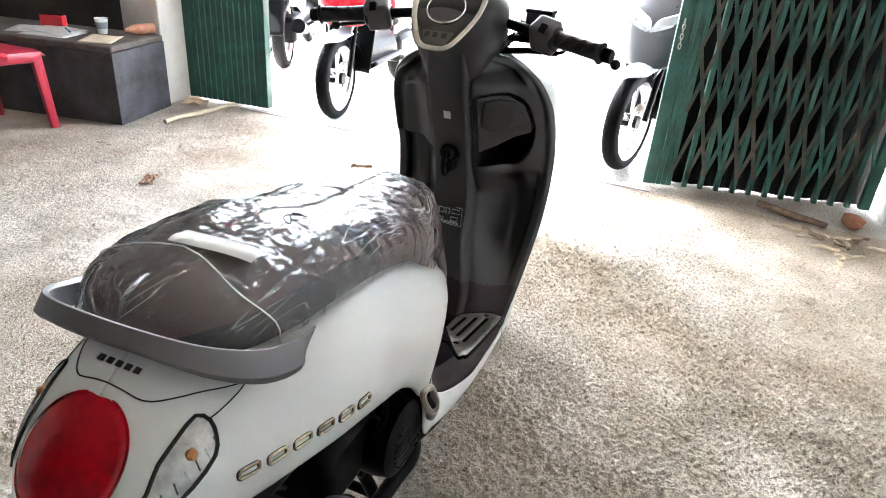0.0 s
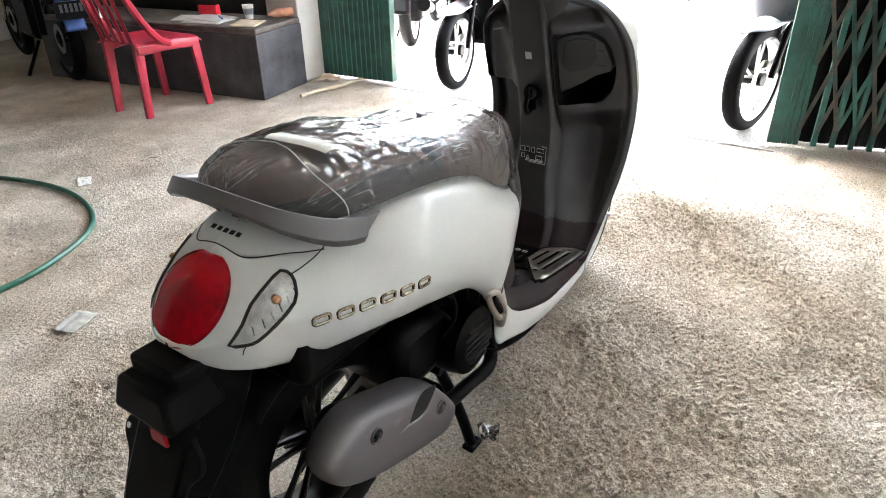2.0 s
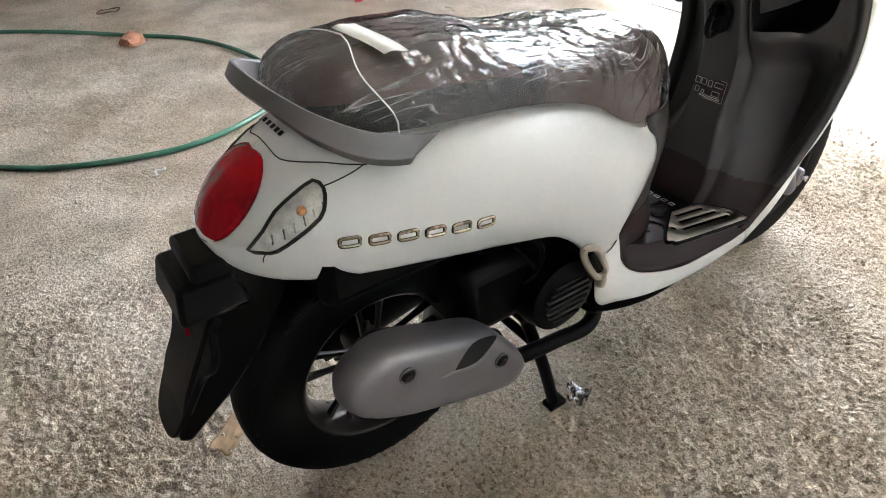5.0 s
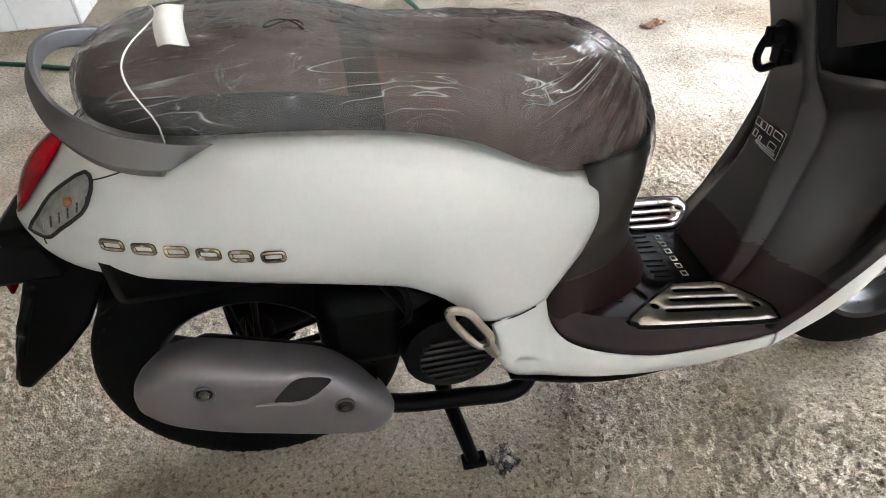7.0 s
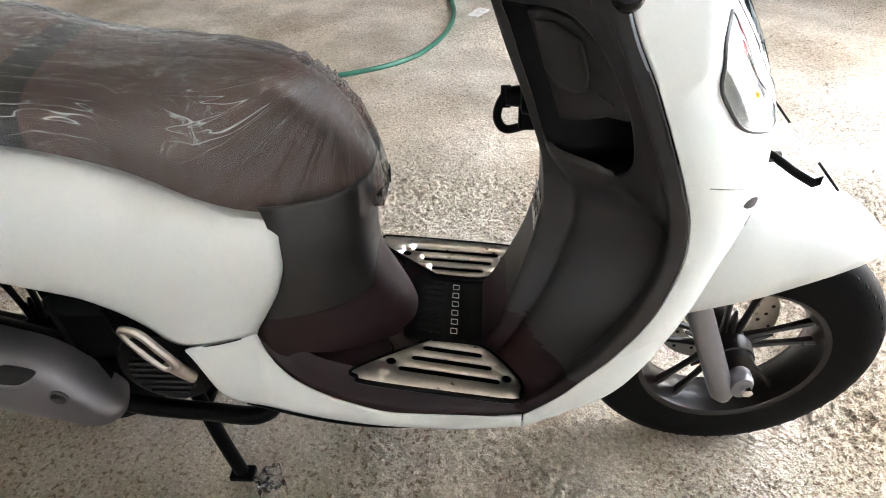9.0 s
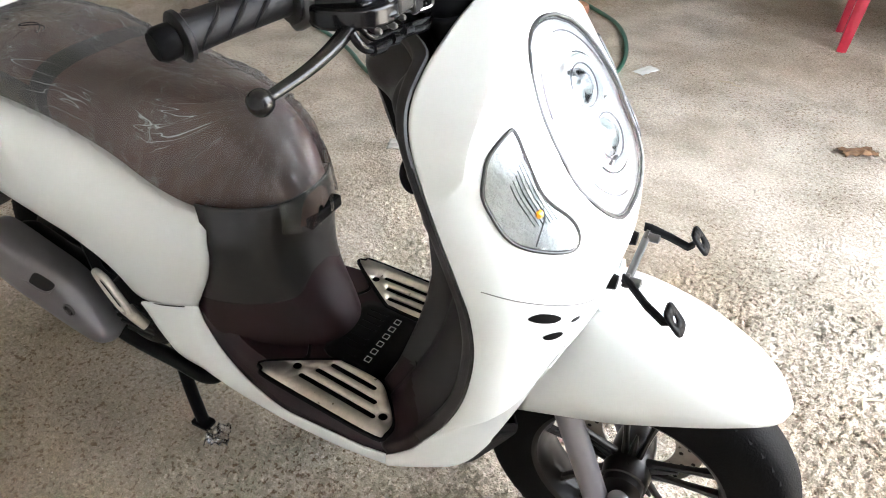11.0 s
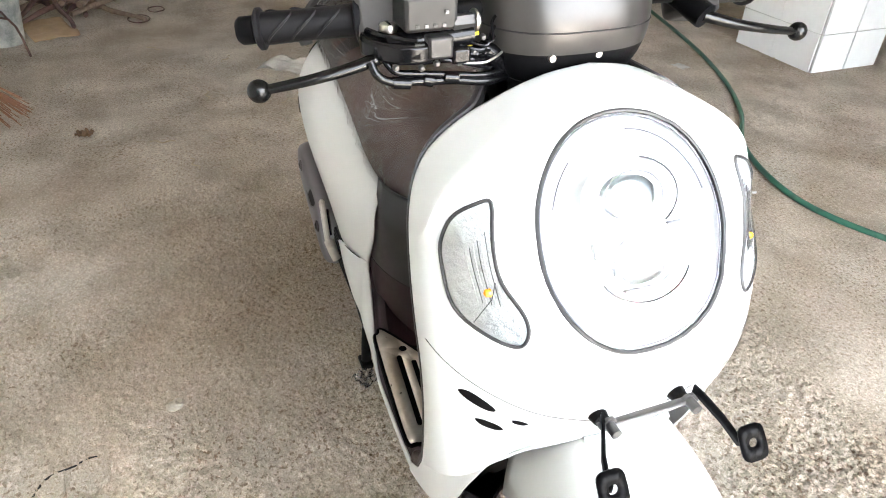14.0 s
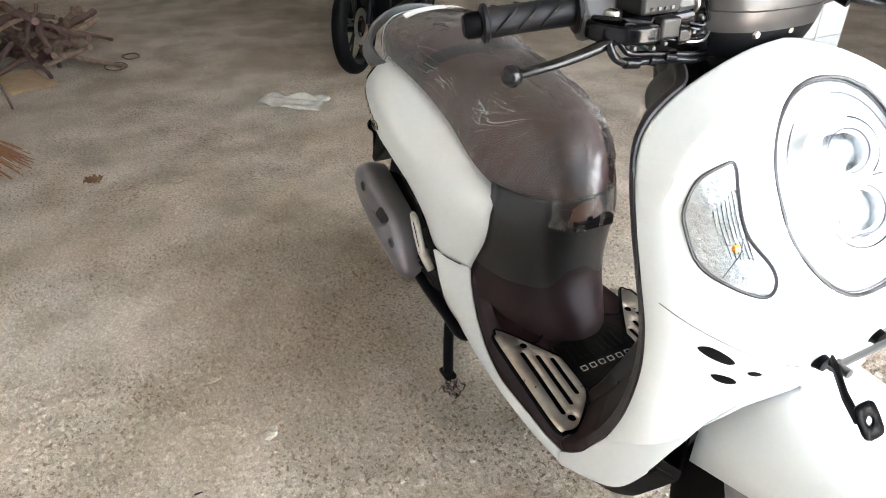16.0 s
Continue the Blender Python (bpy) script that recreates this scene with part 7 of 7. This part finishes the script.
litter("plastic_scrap", 0.45, -0.15, 0.05, 0.05, 30, M_FILM, "small crumpled clear plastic by the stand", "plastic scrap", 0.03, 6.0)
litter("cardboard", -2.88, -1.22, 0.46, 0.24, 20, M_CARD, "flattened brown cardboard on the floor", "cardboard", 0.03, 7.0)
litter("dry_leaf", 1.64, 1.78, 0.12, 0.06, 30, M_LEAF, "curled dry brown leaf on the floor", "leaf", 0.03, 8.0)
litter("dry_leaf", 2.34, 1.05, 0.11, 0.04, 120, M_LEAF, "curled dry brown leaf on the floor", "leaf", 0.03, 9.0)
litter("dry_leaf", -1.25, -0.9, 0.06, 0.05, 70, M_LEAF, "small dark leaf on the floor", "leaf", 0.03, 10.0)
litter("rag", 2.79, 2.54, 0.12, 0.16, 30, M_PALECARD, "grey rag at the foot of the pillar", "rag", 0.05, 11.0)
br = chunk("brick_piece", 0.27, 2.86, 0.075, "broken red-brown brick piece beside the hose", "brick", M_BRICK, 0.45, 3.1)
chunk("brick_piece", 2.93, -1.28, 0.06, "broken brick piece at the gate foot", "brick", M_BRICK, 0.6, 5.1)
chunk("cement_stone", 0.39, -0.587, 0.02, "small pale stone on the cement floor", "stone", None, 0.5, 1.2, "loose stones")


def slab(pts, lift, tilt):
    """A thin broken piece of the cement skin, lying in its hollow."""
    cx, cy = sum(p[0] for p in pts) / len(pts), sum(p[1] for p in pts) / len(pts)
    out = []
    for k, (a, b) in enumerate(pts):
        c, d = pts[(k + 1) % len(pts)]
        for f in (0.0, 0.33, 0.67):
            x, y = a + (c - a) * f - cx, b + (d - b) * f - cy
            q = 0.97 + 0.05 * noise.noise(Vector((a * 60 + f * 9, b * 60, 2)))
            out.append((x * q, y * q))
    ob = mesh_ob("cement_slab", prism(out, 0.03), M_FLOOR, sharp=25, bevel=0.0014)
    ob.matrix_world = pose(cx, cy, lift, tilt, -tilt * 0.6, 0)
    return tagged(ob, "cracked flat piece of the cement floor skin", "cement slab", "broken cement pieces")


slab([(0.503, -0.797), (0.489, -0.749), (0.51, -0.716), (0.555, -0.722), (0.58, -0.752), (0.562, -0.777), (0.545, -0.794)], 0.0135, 2.5)
slab([(0.556, -0.797), (0.579, -0.77), (0.604, -0.768), (0.615, -0.783), (0.591, -0.795)], 0.014, -2)
slab([(0.592, -0.752), (0.588, -0.728), (0.606, -0.713), (0.632, -0.722), (0.622, -0.756), (0.606, -0.762)], 0.0135, 3)
slab([(0.625, -0.782), (0.63, -0.745), (0.65, -0.749), (0.646, -0.774)], 0.0135, -3)
slab([(0.545, -0.857), (0.508, -0.83), (0.503, -0.806), (0.543, -0.803), (0.575, -0.806), (0.577, -0.832)], 0.013, -2.5)
crack = spline([(0.57, -0.87, 0.0025), (0.545, -0.865, 0.0025), (0.505, -0.842, 0.0025), (0.492, -0.8, 0.0025), (0.478, -0.75, 0.0025), (0.503, -0.705, 0.0025)], 6)
struct("floor_crack", tube([p + Vector((0.004 * noise.noise(p * 50), 0.004 * noise.noise(p * 61), 0)) for p in crack], lambda t: 0.003 * math.sin(math.pi * (0.1 + 0.8 * t)), 6, flat=0.4), M_GAP, "dark crack round the broken cement")
crack = spline([(0.49, -1.028, 0.002), (0.44, -1.019, 0.002), (0.415, -0.993, 0.002), (0.406, -0.95, 0.002)], 6)
struct("floor_crack", tube([p + Vector((0.004 * noise.noise(p * 50), 0.004 * noise.noise(p * 61), 0)) for p in crack], lambda t: 0.0018 * math.sin(math.pi * (0.1 + 0.8 * t)), 6, flat=0.4), M_GAP, "fine dark crack in the cement floor")


def stick(name, a, b, r, m, label, category, group=""):
    a, b = Vector(a), Vector(b)
    n = 10
    side = Vector((-(b - a).y, (b - a).x, 0)).normalized()
    bm = tube([a.lerp(b, k / n) + side * 0.01 * math.sin(k * 0.9) for k in range(n + 1)], lambda t: r * (1 - 0.15 * math.sin(t * 9)), 8)
    return tagged(mesh_ob(name, bm, m), label, category, group)


stick("bamboo_stick", (2.34, 2.36, 0.014), (2.97, 2.3, 0.014), 0.014, M_PALEWOOD, "pale bamboo stick on the floor by the bench", "stick")
stick("wooden_stick", (2.98, -0.86, 0.018), (2.84, -1.16, 0.018), 0.018, M_WOOD, "dark wooden stick on the floor by the gate", "stick")
stick("twig", (0.02, 1.42, 0.006), (-0.03, 1.38, 0.006), 0.005, M_PAPER, "short white twig on the floor", "twig")
for k in range(12):
    a = random.random() * 6.28
    x, y = 2.6 + random.uniform(-0.16, 0.14), -1.17 + random.uniform(-0.13, 0.13)
    stick("wood_chip", (x, y, 0.008 + 0.003 * k), (x + 0.12 * math.cos(a), y + 0.12 * math.sin(a), 0.008 + 0.003 * k), 0.008, M_PALEWOOD if k % 3 else M_WOOD, "splintered wood chip on a small heap", "wood chip", "heap of wood chips")
for k, (x, y) in enumerate(((-1.6, -0.4), (-1.1, -0.65), (-2.0, -0.3), (-2.3, -0.6), (-1.4, 0.0), (-0.9, -0.5), (1.9, 2.3), (1.2, 2.2), (1.7, 0.6))):
    a = k * 1.3
    stick("twig", (x, y, 0.004), (x + 0.1 * math.cos(a), y + 0.1 * math.sin(a), 0.004), 0.003, M_PALEWOOD, "thin dry twig on the floor", "twig", "scattered twigs")


def broom():
    b = thing("stick_broom", pose(-1.86, -1.5, 0.2, 0, 12, 28), "brown coconut-rib broom leaning by the wall", "broom")
    rnd = random.Random(5)
    bm = bmesh.new()
    for k in range(140):
        a, r = rnd.random() * 6.28, rnd.random() ** 0.5
        y0, z0 = 0.03 * r * math.cos(a), 0.03 * r * math.sin(a)
        ex = 0.5 + 0.1 * rnd.random()
        tube([(0, y0, z0), (0.25, y0 * 2.6, z0 * 1.8 - 0.01), (ex, y0 * 5.5, max(z0 * 2.2 - 0.02, -0.09))], 0.0022, 4, bm=bm)
    tagged(part("bristles", bm, M_STRAW, b), kind="stuff")
    part("binding", tube([(0.02, 0, 0), (0.06, 0, 0)], 0.04, 14), M_PALECARD, b)
    part("handle", tube([(-0.5, 0, 0.03), (0.04, 0, 0)], 0.016, 10), M_PALEWOOD, b)


broom()


def bucket():
    b = thing("bucket", pose(-2.66, -1.4, 0), "grey bucket crusted with dried cement", "bucket")
    part("body", lathe([(0.0005, 0.006), (0.09, 0.004), (0.095, 0.01), (0.13, 0.24), (0.138, 0.25), (0.138, 0.258), (0.128, 0.255), (0.09, 0.02), (0.0005, 0.018)], 36, pose(0, 0, 0, 90)), M_BUCKET, b)
    part("handle", tube([(0.135 * math.cos(q), 0.05, 0.25 + 0.07 * math.sin(q)) for q in np.linspace(0, math.pi, 16)], 0.004, 8), M_IRON, b)


bucket()


def rod_frame():
    f = thing("rod_frame", pose(-2.45, -1.42, 0, 0, 0, 20), "small rusty frame of iron rods by the wall", "iron frame")
    for x in (-0.14, 0.14):
        part("rod", tube(spline([(x, -0.12, 0.006), (x * 0.8, -0.1, 0.2), (x * 0.8, 0.1, 0.2), (x, 0.14, 0.006)], 4), 0.006, 8), M_IRON, f)
    part("rod", tube([(-0.115, 0.1, 0.2), (0.115, 0.1, 0.2)], 0.006, 8), M_IRON, f)
    part("rod", tube([(-0.12, -0.1, 0.19), (0.12, -0.1, 0.19)], 0.006, 8), M_IRON, f)


rod_frame()
rnd = random.Random(11)
for k in range(46):
    x, y = -3.35 + rnd.uniform(-0.28, 0.28), -1.18 + rnd.uniform(-0.25, 0.3)
    a = radians(rnd.uniform(-40, 60))
    L, z = rnd.uniform(0.3, 0.7), 0.02 + 0.007 * k
    stick("scrap_branch", (x - 0.4 * L * math.cos(a), y - 0.4 * L * math.sin(a), z), (x + 0.5 * L * math.cos(a), y + 0.5 * L * math.sin(a), max(0.02, z - 0.05 + rnd.uniform(-0.08, 0.05))), rnd.uniform(0.012, 0.024), M_IRON if k % 2 else M_WOOD, "dark branch on a heap of scrap wood", "branch", "heap of scrap branches")
for x, y, rr in ((-2.95, -0.72, 0.09), (-3.15, -0.62, 0.07), (0.3, 3.55, 0.06)):
    ob = mesh_ob("wire_loop", tube([(x + rr * math.cos(q) * (1 + 0.3 * math.sin(2 * q)), y + rr * 0.7 * math.sin(q), 0.006 + 0.004 * math.sin(3 * q)) for q in np.linspace(0, 2 * math.pi, 25)[:-1]], 0.004, 6, True), M_IRON)
    tagged(ob, "thin rusty wire loop on the floor", "wire", "wire loops")

# on the bench
TOPZ = 0.4385


def on_bench(name, bm, m, x, y, rz, label, category, z=TOPZ, **kw):
    ob = mesh_ob(name, bm, m, **kw)
    ob.matrix_world = pose(2.18, 2.52, 0, 0, 0, 11) @ pose(x, y, z, 0, 0, rz)
    return tagged(ob, label, category)


on_bench("envelope", grid(8, 8, lambda u, v: ((u - 0.5) * 0.24, (v - 0.5) * 0.17, 0.002 + 0.008 * v * v)), M_PALECARD, 0.14, 0.16, 20, "brown paper envelope on the bench", "envelope", solid=0.002)
for k, (x, y, rz) in enumerate(((0.15, 0.48, 5), (0.2, 0.62, 20), (0.22, 0.52, -12))):
    on_bench("paper_sheet", grid(8, 8, lambda u, v: ((u - 0.5) * 0.21, (v - 0.5) * 0.29, 0.002 + 0.003 * k + 0.004 * u * v)), M_PAPER, x, y, rz, "white paper sheet on the bench", "paper", solid=0.001)
on_bench("pen", tube([(-0.06, 0, 0), (0.06, 0, 0)], 0.006, 10), M_BLUEP, 0.2, 0.42, 50, "blue pen lying on the papers", "pen", TOPZ + 0.018)
cup = thing("paper_cup", pose(2.18, 2.52, 0, 0, 0, 11) @ pose(0.3, 0.27, TOPZ), "white paper cup with dark print on the bench", "cup")
part("cup_wall", lathe([(0.0005, 0.002), (0.024, 0.0), (0.025, 0.004), (0.036, 0.085), (0.038, 0.088), (0.034, 0.086), (0.023, 0.006), (0.0005, 0.006)], 28, pose(0, 0, 0, 90)), M_PAPER, cup)
part("print_band", lathe([(0.0292, 0.03), (0.0345, 0.068)], 28, pose(0, 0, 0, 90)), M_GREYP, cup, "dark printed band")
on_bench("plastic_bottle", lathe([(0.0005, -0.09), (0.026, -0.088), (0.03, -0.08), (0.03, 0.03), (0.012, 0.07), (0.011, 0.085), (0.0005, 0.087)], 20, pose(0, 0, 0.03)), M_BRICK, 0.4, 0.1, 60, "brown plastic bottle lying on the bench", "bottle")
on_bench("red_case", box(0, 0, 0.035, 0.05, 0.14, 0.07), M_REDP, 0.33, 0.62, 10, "small dark red case on the bench", "case", bevel=0.006)

# grit lying on the cement
def grit():
    rnd = random.Random(3)
    verts, faces = [], []
    for k in range(15200):
        x, y = (rnd.uniform(-2.6, 2.8), rnd.uniform(-1.55, 2.6)) if k < 5200 else (rnd.uniform(-0.7, 2.2), rnd.uniform(-1.4, 0.9))
        r = 0.0016 + 0.0062 * rnd.random() ** 4
        n = len(verts)
        s = [rnd.uniform(0.6, 1.4) * r for _ in range(6)]
        verts += [(x + s[0], y, r * 0.4), (x, y + s[1], r * 0.4), (x - s[2], y, r * 0.4), (x, y - s[3], r * 0.4), (x, y, s[4] + r * 0.4), (x, y, -r * 0.3)]
        for a, b in ((0, 1), (1, 2), (2, 3), (3, 0)):
            faces += [(n + a, n + b, n + 4), (n + b, n + a, n + 5)]
    me = bpy.data.meshes.new("floor_grit")
    me.from_pydata(verts, [], faces)
    me.materials.append(M_FLOOR)
    return tagged(new("floor_grit", me), "small pale grit scattered on the cement floor", "grit", "", "stuff")


grit()
